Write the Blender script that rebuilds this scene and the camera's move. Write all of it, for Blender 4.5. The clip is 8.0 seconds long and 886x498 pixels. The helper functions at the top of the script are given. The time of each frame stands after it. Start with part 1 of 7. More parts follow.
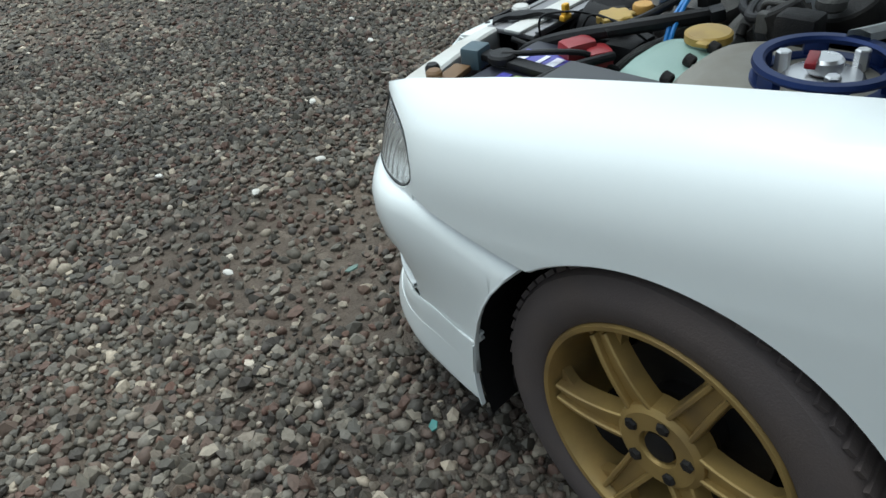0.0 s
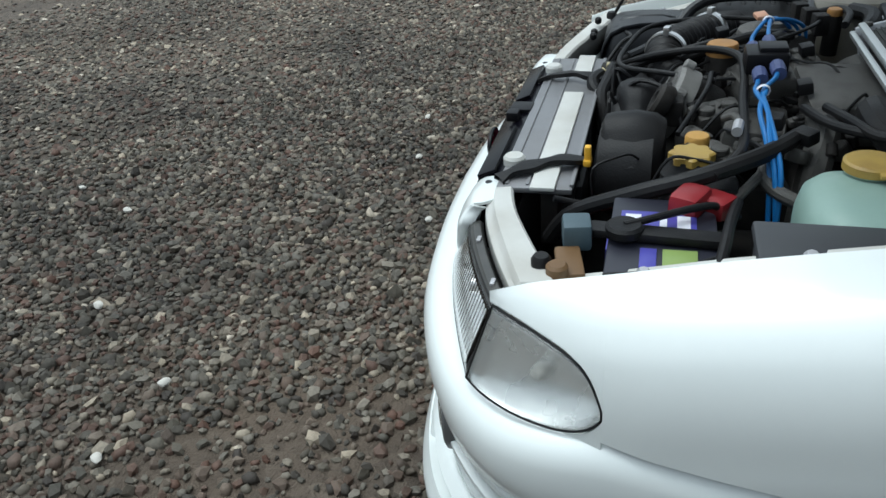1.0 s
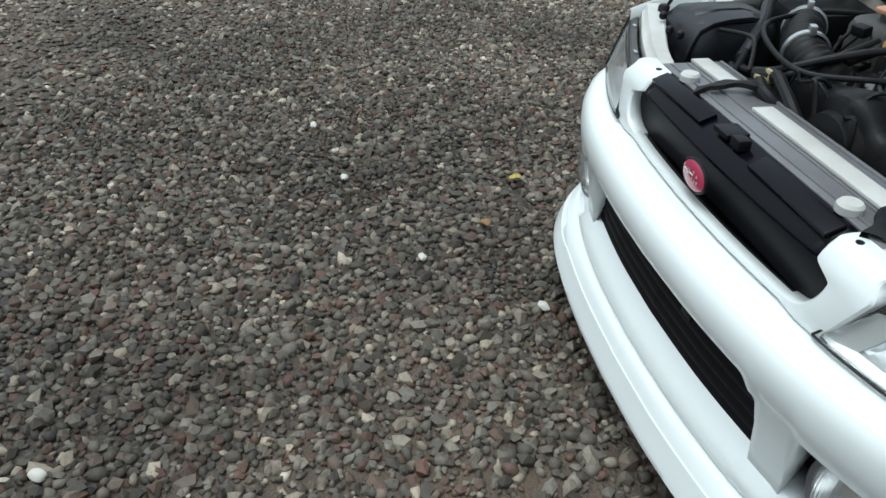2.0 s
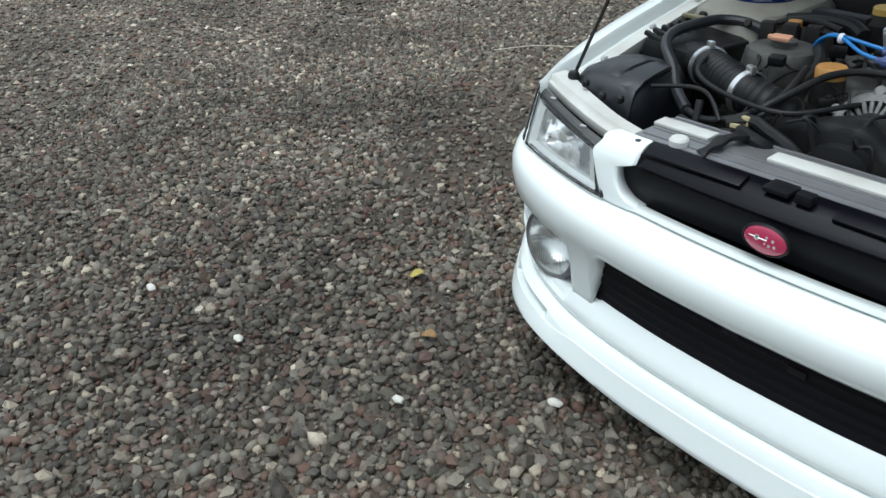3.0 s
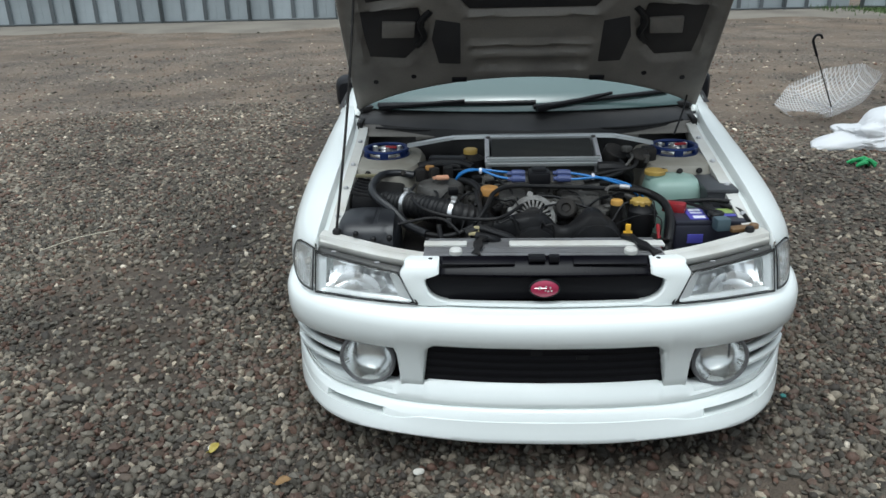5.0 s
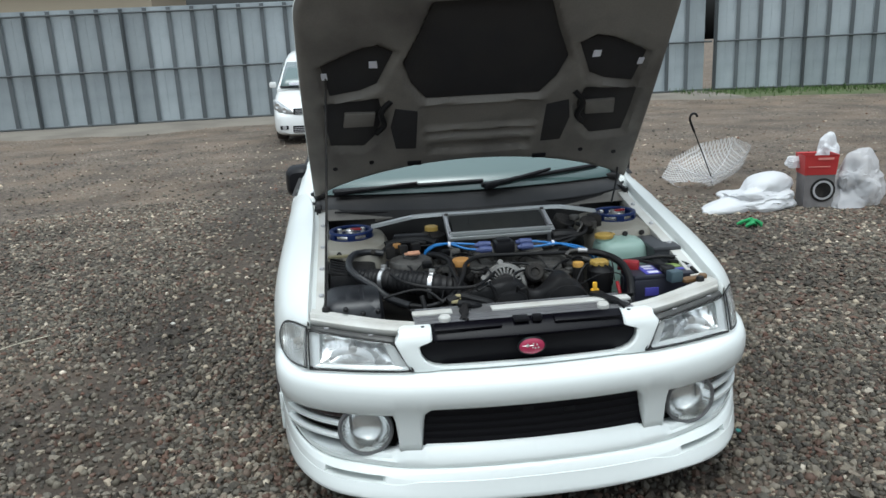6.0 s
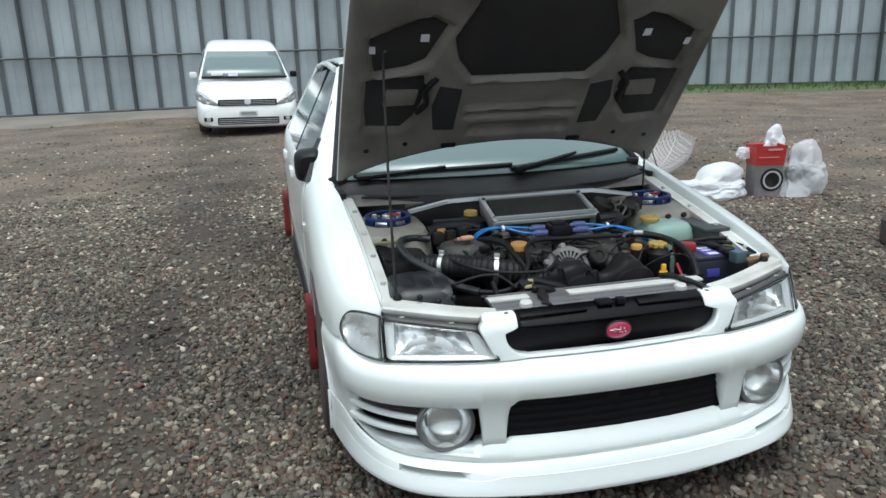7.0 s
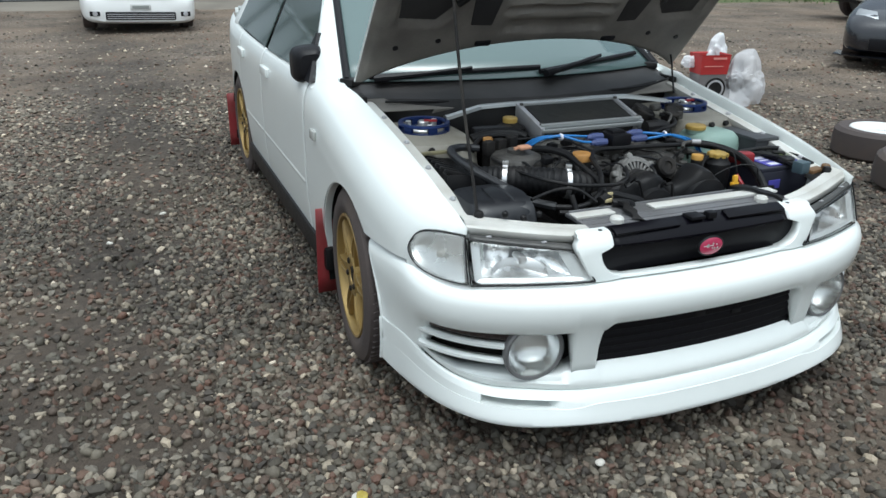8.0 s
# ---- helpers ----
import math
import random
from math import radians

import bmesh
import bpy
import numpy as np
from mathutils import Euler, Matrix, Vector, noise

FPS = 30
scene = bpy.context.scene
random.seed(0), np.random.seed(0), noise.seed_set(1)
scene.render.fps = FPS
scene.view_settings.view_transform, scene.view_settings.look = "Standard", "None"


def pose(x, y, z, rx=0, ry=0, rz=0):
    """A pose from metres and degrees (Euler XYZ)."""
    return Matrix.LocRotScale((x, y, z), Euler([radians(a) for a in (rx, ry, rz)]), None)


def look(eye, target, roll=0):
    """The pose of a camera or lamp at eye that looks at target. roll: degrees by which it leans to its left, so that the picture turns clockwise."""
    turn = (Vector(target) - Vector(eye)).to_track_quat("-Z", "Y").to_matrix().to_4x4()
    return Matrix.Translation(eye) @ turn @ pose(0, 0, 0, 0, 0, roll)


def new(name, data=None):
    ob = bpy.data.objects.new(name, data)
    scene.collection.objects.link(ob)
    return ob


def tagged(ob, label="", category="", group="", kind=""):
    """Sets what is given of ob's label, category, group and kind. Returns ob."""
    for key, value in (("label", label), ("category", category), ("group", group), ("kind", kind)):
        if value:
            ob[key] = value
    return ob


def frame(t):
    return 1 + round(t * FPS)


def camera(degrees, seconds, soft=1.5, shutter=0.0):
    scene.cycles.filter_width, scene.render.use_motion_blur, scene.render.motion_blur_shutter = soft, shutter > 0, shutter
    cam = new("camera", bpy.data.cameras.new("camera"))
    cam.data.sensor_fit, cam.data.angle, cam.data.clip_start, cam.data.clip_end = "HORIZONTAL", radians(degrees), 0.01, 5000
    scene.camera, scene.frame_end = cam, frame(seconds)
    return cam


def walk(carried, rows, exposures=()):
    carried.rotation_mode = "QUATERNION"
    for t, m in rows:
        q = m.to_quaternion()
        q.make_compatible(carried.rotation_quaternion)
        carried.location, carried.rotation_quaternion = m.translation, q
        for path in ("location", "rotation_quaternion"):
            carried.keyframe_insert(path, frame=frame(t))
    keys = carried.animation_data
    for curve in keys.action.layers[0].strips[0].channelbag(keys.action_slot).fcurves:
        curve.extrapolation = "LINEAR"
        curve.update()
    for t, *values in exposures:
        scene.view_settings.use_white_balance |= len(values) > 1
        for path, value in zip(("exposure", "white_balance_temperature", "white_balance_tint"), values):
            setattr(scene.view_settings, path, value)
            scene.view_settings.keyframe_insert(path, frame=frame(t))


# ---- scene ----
cam = camera(60.7, 8.0)
PATH = [
    (0, (1.525, 1.168, 1.229), (0.454, -0.058, 0.067), -8.0),
    (0.2, (1.570, 1.006, 1.244), (0.352, -0.066, 0.072), -6.0),
    (0.5, (1.559, 0.759, 1.23), (0.165, -0.126, 0.103), -5.1),
    (0.7, (1.542, 0.597, 1.224), (-0.001, -0.162, 0.203), -4.7),
    (1, (1.5, 0.332, 1.238), (-0.139, -0.187, 0.217), -5.1),
    (1.2, (1.49, 0.142, 1.223), (-0.186, -0.243, 0.202), -4.9),
    (1.5, (1.413, -0.182, 1.228), (-0.251, -0.266, 0.122), -0.1),
    (1.7, (1.272, -0.407, 1.196), (-0.382, -0.305, 0.076), 2.1),
    (2.8, (0.685, -1.068, 1.268), (-0.784, -0.196, 0.228), -3.6),
    (3, (0.549, -1.149, 1.28), (-0.809, -0.097, 0.256), -3.0),
    (3.3, (0.374, -1.249, 1.284), (-0.745, 0.082, 0.296), -2.9),
    (3.5, (0.285, -1.312, 1.29), (-0.607, 0.208, 0.345), -0.8),
    (3.8, (0.148, -1.392, 1.352), (-0.481, 0.268, 0.430), -1.4),
    (4, (0.068, -1.459, 1.385), (-0.426, 0.256, 0.483), -1.7),
    (4.2, (-0.005, -1.552, 1.414), (-0.355, 0.186, 0.483), -1.6),
    (4.5, (-0.104, -1.706, 1.454), (-0.249, 0.056, 0.52), -1.5),
    (4.8, (-0.147, -1.912, 1.490), (-0.267, -0.079, 0.703), -1.4),
    (5, (-0.182, -2.034, 1.5), (-0.285, -0.172, 0.777), -1.4),
    (5.2, (-0.219, -2.114, 1.528), (-0.291, -0.231, 0.855), -2.1),
    (6.3, (-0.647, -2.189, 1.478), (-0.392, -0.268, 0.985), -3.3),
    (6.5, (-0.769, -2.161, 1.461), (-0.499, -0.249, 0.94), -3.8),
    (7, (-1.006, -1.972, 1.442), (-0.56, -0.095, 0.916), -1.7),
    (7.2, (-1.101, -1.885, 1.447), (-0.606, -0.030, 0.882), 0.6),
    (7.5, (-1.262, -1.797, 1.395), (-0.697, 0.011, 0.751), 0.5),
    (7.8, (-1.411, -1.669, 1.378), (-0.760, 0.073, 0.643), 1.6),
    (8, (-1.479, -1.569, 1.387), (-0.767, 0.141, 0.632), 0.7),
]
walk(cam, [(t, look(eye, target, roll)) for t, eye, target, roll in PATH], exposures=[(0.0, 0.28, 5650, -2), (1.0, 0.07, 5650, -1), (1.5, 0.08, 5650, -1), (3.0, 0.24, 5650, 0), (4.0, 0.06, 5700, 1), (5.0, 0.08, 5750, 1), (7.0, 0.25, 5750, 1), (8.0, 0.27, 5750, 1)])

# ---- world and light: an overcast day ----
world = bpy.data.worlds.new("overcast")
scene.world = world
world.use_nodes = True
wt = world.node_tree
sky = wt.nodes.new("ShaderNodeTexSky")
sky.sky_type, sky.sun_disc = "NISHITA", False
sky.sun_elevation, sky.sun_rotation = radians(76), radians(192)
sky.air_density, sky.dust_density = 1.0, 10.0
hsv = wt.nodes.new("ShaderNodeHueSaturation")
hsv.inputs["Saturation"].default_value = 0.4
wt.links.new(sky.outputs["Color"], hsv.inputs["Color"])
wt.links.new(hsv.outputs["Color"], wt.nodes["Background"].inputs["Color"])
wt.nodes["Background"].inputs["Strength"].default_value = 0.125
sun = new("sun", bpy.data.lights.new("sun", "SUN"))
sun.data.energy, sun.data.angle, sun.data.color = 1.0, radians(160), (1.0, 0.97, 0.93)
sun.matrix_world = look((-3.6, -2.6, 10), (0, 0, 0))


# ---- materials ----
def mat(name, color, rough=0.5, metal=0.0, vary=0.12, scale=8.0, bump=0.0, fine=0.0, coat=0.0, stain=None, amount=0.0, spread=3.0, island=0.0, rand=0.0):
    """A surface with a soft change of tone, fine grain, relief, and stains of a second colour."""
    m = bpy.data.materials.new(name)
    m.use_nodes = True
    t, n, l = m.node_tree, m.node_tree.nodes, m.node_tree.links
    b = n["Principled BSDF"]
    b.inputs["Roughness"].default_value, b.inputs["Metallic"].default_value = rough, metal
    if coat:
        b.inputs["Coat Weight"].default_value, b.inputs["Coat Roughness"].default_value = coat, 0.06
    co = n.new("ShaderNodeTexCoord")
    big, small = n.new("ShaderNodeTexNoise"), n.new("ShaderNodeTexNoise")
    big.inputs["Scale"].default_value, big.inputs["Detail"].default_value = scale, 5
    small.inputs["Scale"].default_value, small.inputs["Detail"].default_value = scale * 22, 3
    for k in (big, small):
        l.new(co.outputs["Object"], k.inputs["Vector"])
    mix = n.new("ShaderNodeMix")
    mix.data_type = "RGBA"
    lo = [c * (1 - vary) for c in color]
    hi = [min(1, c * (1 + vary)) for c in color]
    mix.inputs[6].default_value, mix.inputs[7].default_value = (*lo, 1), (*hi, 1)
    add = n.new("ShaderNodeMath")
    add.operation, add.inputs[1].default_value = "MULTIPLY_ADD", 0.5
    l.new(small.outputs["Fac"], add.inputs[0])
    half = n.new("ShaderNodeMath")
    half.operation, half.inputs[1].default_value = "MULTIPLY", 0.5
    l.new(big.outputs["Fac"], half.inputs[0])
    l.new(half.outputs[0], add.inputs[2])
    l.new(add.outputs[0], mix.inputs[0])
    out = mix.outputs[2]
    if stain:
        s = n.new("ShaderNodeTexNoise")
        s.inputs["Scale"].default_value, s.inputs["Detail"].default_value = spread, 6
        l.new(co.outputs["Object"], s.inputs["Vector"])
        r = n.new("ShaderNodeMapRange")
        r.inputs[1].default_value, r.inputs[2].default_value, r.inputs[4].default_value = 0.45, 0.72, amount
        l.new(s.outputs["Fac"], r.inputs[0])
        m2 = n.new("ShaderNodeMix")
        m2.data_type = "RGBA"
        l.new(r.outputs[0], m2.inputs[0])
        l.new(out, m2.inputs[6])
        m2.inputs[7].default_value = (*stain, 1)
        out = m2.outputs[2]
    if island or rand:
        g = n.new("ShaderNodeNewGeometry") if island else n.new("ShaderNodeObjectInfo")
        r = n.new("ShaderNodeMapRange")
        k = island or rand
        r.inputs[3].default_value, r.inputs[4].default_value = 1 - k, 1 + k
        l.new(g.outputs["Random Per Island" if island else "Random"], r.inputs[0])
        h = n.new("ShaderNodeHueSaturation")
        l.new(out, h.inputs["Color"])
        l.new(r.outputs[0], h.inputs["Value"])
        out = h.outputs["Color"]
    l.new(out, b.inputs["Base Color"])
    rr = n.new("ShaderNodeMapRange")
    rr.inputs[3].default_value, rr.inputs[4].default_value = max(0, rough - 0.1 * rough - 0.02), min(1, rough + 0.2 * rough)
    l.new(big.outputs["Fac"], rr.inputs[0])
    l.new(rr.outputs[0], b.inputs["Roughness"])
    if bump:
        bu = n.new("ShaderNodeBump")
        bu.inputs["Strength"].default_value, bu.inputs["Distance"].default_value = bump, 0.004
        l.new(small.outputs["Fac"], bu.inputs["Height"])
        l.new(bu.outputs[0], b.inputs["Normal"])
    return m


def glass(name, color, rough=0.02, ior=1.45, alpha=1.0):
    m = bpy.data.materials.new(name)
    m.use_nodes = True
    b = m.node_tree.nodes["Principled BSDF"]
    b.inputs["Base Color"].default_value = (*color, 1)
    b.inputs["Roughness"].default_value = rough
    b.inputs["Transmission Weight"].default_value = alpha
    b.inputs["IOR"].default_value = ior
    return m




def ribbed(m, scale, strength):
    """Adds fluting to a lens."""
    n, l = m.node_tree.nodes, m.node_tree.links
    co, wv, bu = n.new("ShaderNodeTexCoord"), n.new("ShaderNodeTexWave"), n.new("ShaderNodeBump")
    wv.inputs["Scale"].default_value, wv.inputs["Distortion"].default_value = scale, 0.5
    bu.inputs["Strength"].default_value, bu.inputs["Distance"].default_value = strength, 0.003
    l.new(co.outputs["Object"], wv.inputs["Vector"])
    l.new(wv.outputs["Fac"], bu.inputs["Height"])
    l.new(bu.outputs[0], n["Principled BSDF"].inputs["Normal"])


WHITE = mat("white_paint", (0.775, 0.81, 0.795), 0.3, vary=0.02, scale=3, coat=0.5, stain=(0.62, 0.64, 0.62), amount=0.14)
WHITE_IN = mat("inner_white_paint", (0.58, 0.58, 0.55), 0.45, vary=0.05, scale=6, stain=(0.35, 0.32, 0.27), amount=0.5, spread=7)
# Engine metal, aluminium, cream and slate are darkened to stand for the bonnet's shade.
CREAM = mat("dusty_shaded_cream", (0.235, 0.222, 0.187), 0.55, vary=0.12, scale=9, stain=(0.15, 0.13, 0.10), amount=0.7, spread=9)
# Grey with darker mottling, also on the firewall lip and heat shield.
HOODIN = mat("grey_hood_underside", (0.185, 0.172, 0.153), 0.6, vary=0.3, scale=7, stain=(0.065, 0.058, 0.052), amount=0.9, spread=3.2)
BLACK = mat("black_plastic", (0.009, 0.009, 0.011), 0.38, vary=0.2)
PLASTIC = mat("dusty_black_plastic", (0.010, 0.010, 0.011), 0.45, vary=0.5, scale=14, bump=0.2, stain=(0.023, 0.021, 0.020), amount=0.75, spread=11)
COVER = mat("satin_black_cover", (0.003, 0.0027, 0.005), 0.24, vary=0.15, scale=10, stain=(0.010, 0.010, 0.012), amount=0.3)
DARK = mat("dark_engine_metal", (0.014, 0.013, 0.013), 0.55, 0.2, vary=0.6, scale=25, bump=0.5, stain=(0.042, 0.037, 0.032), amount=0.75, spread=14)
# Near-black for hollows: the shade inside them is put into the colour.
PIT = mat("shaded_hollow", (0.010, 0.0095, 0.0095), 0.8, vary=0.4, scale=20, bump=0.3)
RUBBER = mat("black_rubber", (0.008, 0.008, 0.009), 0.46, vary=0.4, scale=20, bump=0.2, stain=(0.022, 0.020, 0.019), amount=0.65, spread=13)
TYRE = mat("tyre_rubber", (0.066, 0.053, 0.050), 0.8, vary=0.2, scale=14, bump=0.25, stain=(0.10, 0.075, 0.06), amount=0.55, spread=5)
ALU = mat("cast_aluminium", (0.110, 0.106, 0.099), 0.5, 0.5, vary=0.45, scale=22, bump=0.6, stain=(0.034, 0.030, 0.026), amount=0.9, spread=15)
CASTING = mat("pale_casting", (0.23, 0.225, 0.215), 0.5, 0.4, vary=0.3, scale=26, bump=0.5, stain=(0.05, 0.045, 0.04), amount=0.7, spread=18)
STEEL = mat("bright_steel", (0.72, 0.72, 0.72), 0.28, 0.9, vary=0.08, scale=15)
SILVER = mat("dull_silver_plate", (0.50, 0.50, 0.52), 0.42, 0.35, vary=0.08, scale=14, stain=(0.2, 0.19, 0.175), amount=0.4, spread=8)
CORE = mat("intercooler_fins", (0.044, 0.045, 0.043), 0.6, 0.3, vary=0.25, scale=30, bump=0.3, stain=(0.062, 0.060, 0.052), amount=0.5, spread=6)
GOLD = mat("gold_wheel_paint", (0.33, 0.225, 0.075), 0.36, 0.4, vary=0.1, scale=10, stain=(0.13, 0.09, 0.05), amount=0.55, spread=9)
YELLOW = mat("yellow_cap_plastic", (0.40, 0.27, 0.06), 0.45, vary=0.15, scale=18, stain=(0.22, 0.13, 0.04), amount=0.5, spread=20)
ORANGE = mat("faded_orange_plastic", (0.55, 0.29, 0.18), 0.5, vary=0.1, scale=20)
BLUE = mat("blue_anodised", (0.010, 0.026, 0.115), 0.4, 0.5, vary=0.15, scale=20)
BLUELEAD = mat("blue_silicone_lead", (0.025, 0.17, 0.47), 0.4, vary=0.1, scale=20)
BLUEBOOT = mat("dusty_blue_boot", (0.06, 0.08, 0.2), 0.5, vary=0.15, scale=20)
MINT = mat("mint_washer_tank", (0.265, 0.375, 0.33), 0.4, vary=0.06, scale=8, stain=(0.2, 0.32, 0.25), amount=0.4, spread=10)
RED = mat("red_plastic", (0.26, 0.012, 0.018), 0.4, vary=0.15, scale=14, stain=(0.1, 0.02, 0.02), amount=0.4, spread=10)
FLAP = mat("red_mud_flap", (0.22, 0.02, 0.025), 0.5, vary=0.15, scale=9, stain=(0.13, 0.06, 0.05), amount=0.4, spread=7)
PINK = mat("pink_badge_enamel", (0.40, 0.035, 0.09), 0.2, vary=0.08, scale=30, coat=0.6)
LABEL = mat("violet_blue_label", (0.075, 0.07, 0.36), 0.35, vary=0.1, scale=25)
LABELW = mat("white_label_print", (0.75, 0.75, 0.82), 0.4, vary=0.05)
LIME = mat("lime_label", (0.25, 0.34, 0.10), 0.4, vary=0.08)
SLATE = mat("slate_plastic", (0.012, 0.013, 0.016), 0.38, vary=0.25, scale=7, stain=(0.032, 0.032, 0.033), amount=0.5, spread=6)
SLATS = mat("matt_black_slats", (0.006, 0.0055, 0.007), 0.55, vary=0.2, scale=10)
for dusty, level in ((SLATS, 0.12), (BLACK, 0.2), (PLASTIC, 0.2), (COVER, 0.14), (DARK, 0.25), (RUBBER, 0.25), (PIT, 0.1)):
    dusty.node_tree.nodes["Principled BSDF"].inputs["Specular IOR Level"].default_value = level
FOGREF = mat("fog_reflector", (0.82, 0.83, 0.83), 0.18, 1.0, vary=0.05)
CHROME = mat("lamp_reflector", (0.93, 0.94, 0.94), 0.27, 1.0, vary=0.03)
SATIN = mat("satin_lamp_housing", (0.58, 0.60, 0.60), 0.3, 0.6, vary=0.06, scale=20)
LENS = glass("clear_lamp_lens", (0.985, 0.99, 0.985), 0.02)
FROST = glass("ribbed_lamp_lens", (0.93, 0.94, 0.93), 0.07, alpha=0.96)
CORNER = glass("corner_lamp_lens", (0.86, 0.87, 0.86), 0.10, alpha=0.93)
SMOKE = glass("smoked_marker_lens", (0.30, 0.24, 0.23), 0.08, alpha=0.9)
ribbed(FROST, 40, 0.14)
ribbed(CORNER, 30, 0.10)
ribbed(LENS, 26, 0.05)
SCREEN = mat("windscreen_glass", (0.085, 0.132, 0.128), 0.04, vary=0.03, coat=1.0)
SIDEGLASS = mat("tinted_window_glass", (0.085, 0.115, 0.11), 0.05, vary=0.05, coat=1.0)


# ---- building helpers ----
def spl(pairs):
    """A smooth curve through (key, value) pairs."""
    ks = [p[0] for p in pairs]
    vs = [p[1] for p in pairs]
    d = []
    for i in range(len(ks)):
        a, b = max(0, i - 1), min(len(ks) - 1, i + 1)
        d.append((vs[b] - vs[a]) / (ks[b] - ks[a]))

    def f(t):
        if t <= ks[0]:
            return vs[0]
        if t >= ks[-1]:
            return vs[-1]
        i = max(k for k in range(len(ks) - 1) if ks[k] <= t)
        h = ks[i + 1] - ks[i]
        s = (t - ks[i]) / h
        return (vs[i] * (1 + 2 * s) * (1 - s) ** 2 + d[i] * h * s * (1 - s) ** 2
                + vs[i + 1] * s * s * (3 - 2 * s) + d[i + 1] * h * s * s * (s - 1))
    return f


def smooth_path(pts, per=6):
    pts = [Vector(p) for p in pts]
    out = []
    for i in range(len(pts) - 1):
        p0, p1, p2, p3 = pts[max(0, i - 1)], pts[i], pts[i + 1], pts[min(len(pts) - 1, i + 2)]
        for k in range(per):
            t = k / per
            out.append(0.5 * (2 * p1 + (p2 - p0) * t + (2 * p0 - 5 * p1 + 4 * p2 - p3) * t * t + (3 * p1 - p0 - 3 * p2 + p3) * t ** 3))
    return out + [pts[-1]]


def grid(bm, rows, cu=False, cv=False, keep=None):
    """Faces over rows of points; cu closes along a row, cv joins the last row to the first."""
    vs = [[bm.verts.new(p) for p in r] for r in rows]
    nr, nc = len(vs), len(vs[0])
    for i in range(nr if cv else nr - 1):
        for j in range(nc if cu else nc - 1):
            if keep is None or keep(i, j):
                q = [vs[i][j], vs[i][(j + 1) % nc], vs[(i + 1) % nr][(j + 1) % nc], vs[(i + 1) % nr][j]]
                if len(set(q)) == 4:
                    bm.faces.new(q)
    return vs


def rbox(bm, c, s, r=0.006, m=None, seg=2):
    b = bmesh.new()
    bmesh.ops.create_cube(b, size=1)
    bmesh.ops.scale(b, vec=s, verts=b.verts)
    if r:
        bmesh.ops.bevel(b, geom=b.edges[:], offset=min(r, min(s) * 0.45), segments=seg, profile=0.6, affect="EDGES")
    merge(bm, b, Matrix.Translation(c) @ (m or Matrix()))


def merge(bm, b, m=None):
    if m is not None:
        bmesh.ops.transform(b, matrix=m, verts=b.verts)
    at = {v: bm.verts.new(v.co) for v in b.verts}
    for f in b.faces:
        bm.faces.new([at[v] for v in f.verts])
    b.free()


def tube(bm, pts, r, n=10, per=5, rib=0.0, every=0.012):
    path = smooth_path(pts, per) if per > 1 else [Vector(p) for p in pts]
    if rib:
        fine = [path[0]]
        for a, b in zip(path, path[1:]):
            k = max(1, int((b - a).length / (every / 4)))
            fine += [a.lerp(b, (i + 1) / k) for i in range(k)]
        path = fine
    rings, up, run = [], Vector((0.13, 0.31, 0.94)), 0
    for i, p in enumerate(path):
        d = (path[min(i + 1, len(path) - 1)] - path[max(i - 1, 0)]).normalized()
        a = d.cross(up)
        if a.length < 0.05:
            a = d.cross(Vector((1, 0, 0)))
        a.normalize()
        b = d.cross(a)
        up = -b if (-b).dot(up) > 0 else b
        if i:
            run += (p - path[i - 1]).length
        rr = (r[min(len(r) - 1, int(i / max(1, len(path) - 1) * (len(r) - 1) + 0.5))] if isinstance(r, (list, tuple)) else r)
        if rib:
            rr *= 1 + rib * math.sin(run / every * 2 * math.pi)
        rings.append([p + rr * (math.cos(2 * math.pi * k / n) * a + math.sin(2 * math.pi * k / n) * b) for k in range(n)])
    vs = grid(bm, rings, cu=True)
    bm.faces.new(vs[0][::-1])
    bm.faces.new(vs[-1])


def lathe(bm, prof, m=None, n=32, caps=False):
    m = m or Matrix()
    rows = [[m @ Vector((r * math.cos(2 * math.pi * k / n), r * math.sin(2 * math.pi * k / n), z)) for k in range(n)] for r, z in prof]
    vs = grid(bm, rows, cu=True)
    for row, p in ((vs[0][::-1], prof[0]), (vs[-1], prof[-1])):
        if caps and p[0] > 1e-5:
            bm.faces.new(row)
        elif p[0] < 1e-6:
            bmesh.ops.remove_doubles(bm, verts=row, dist=1e-6)


def prism(bm, outline, lo, hi, m=None, r=0.0):
    """An outline in x, y, raised from lo to hi, its edges rounded by r."""
    b = bmesh.new()
    f = b.faces.new([b.verts.new((x, y, lo)) for x, y in outline])
    e = bmesh.ops.extrude_face_region(b, geom=[f])
    bmesh.ops.translate(b, vec=(0, 0, hi - lo), verts=[v for v in e["geom"] if isinstance(v, bmesh.types.BMVert)])
    bmesh.ops.recalc_face_normals(b, faces=b.faces)
    if r:
        bmesh.ops.bevel(b, geom=b.edges[:], offset=r, segments=2, profile=0.6, affect="EDGES")
    merge(bm, b, m)


def mirrored(bm):
    b = bm.copy()
    bmesh.ops.scale(b, vec=(-1, 1, 1), verts=b.verts)
    bmesh.ops.reverse_faces(b, faces=b.faces)
    return b


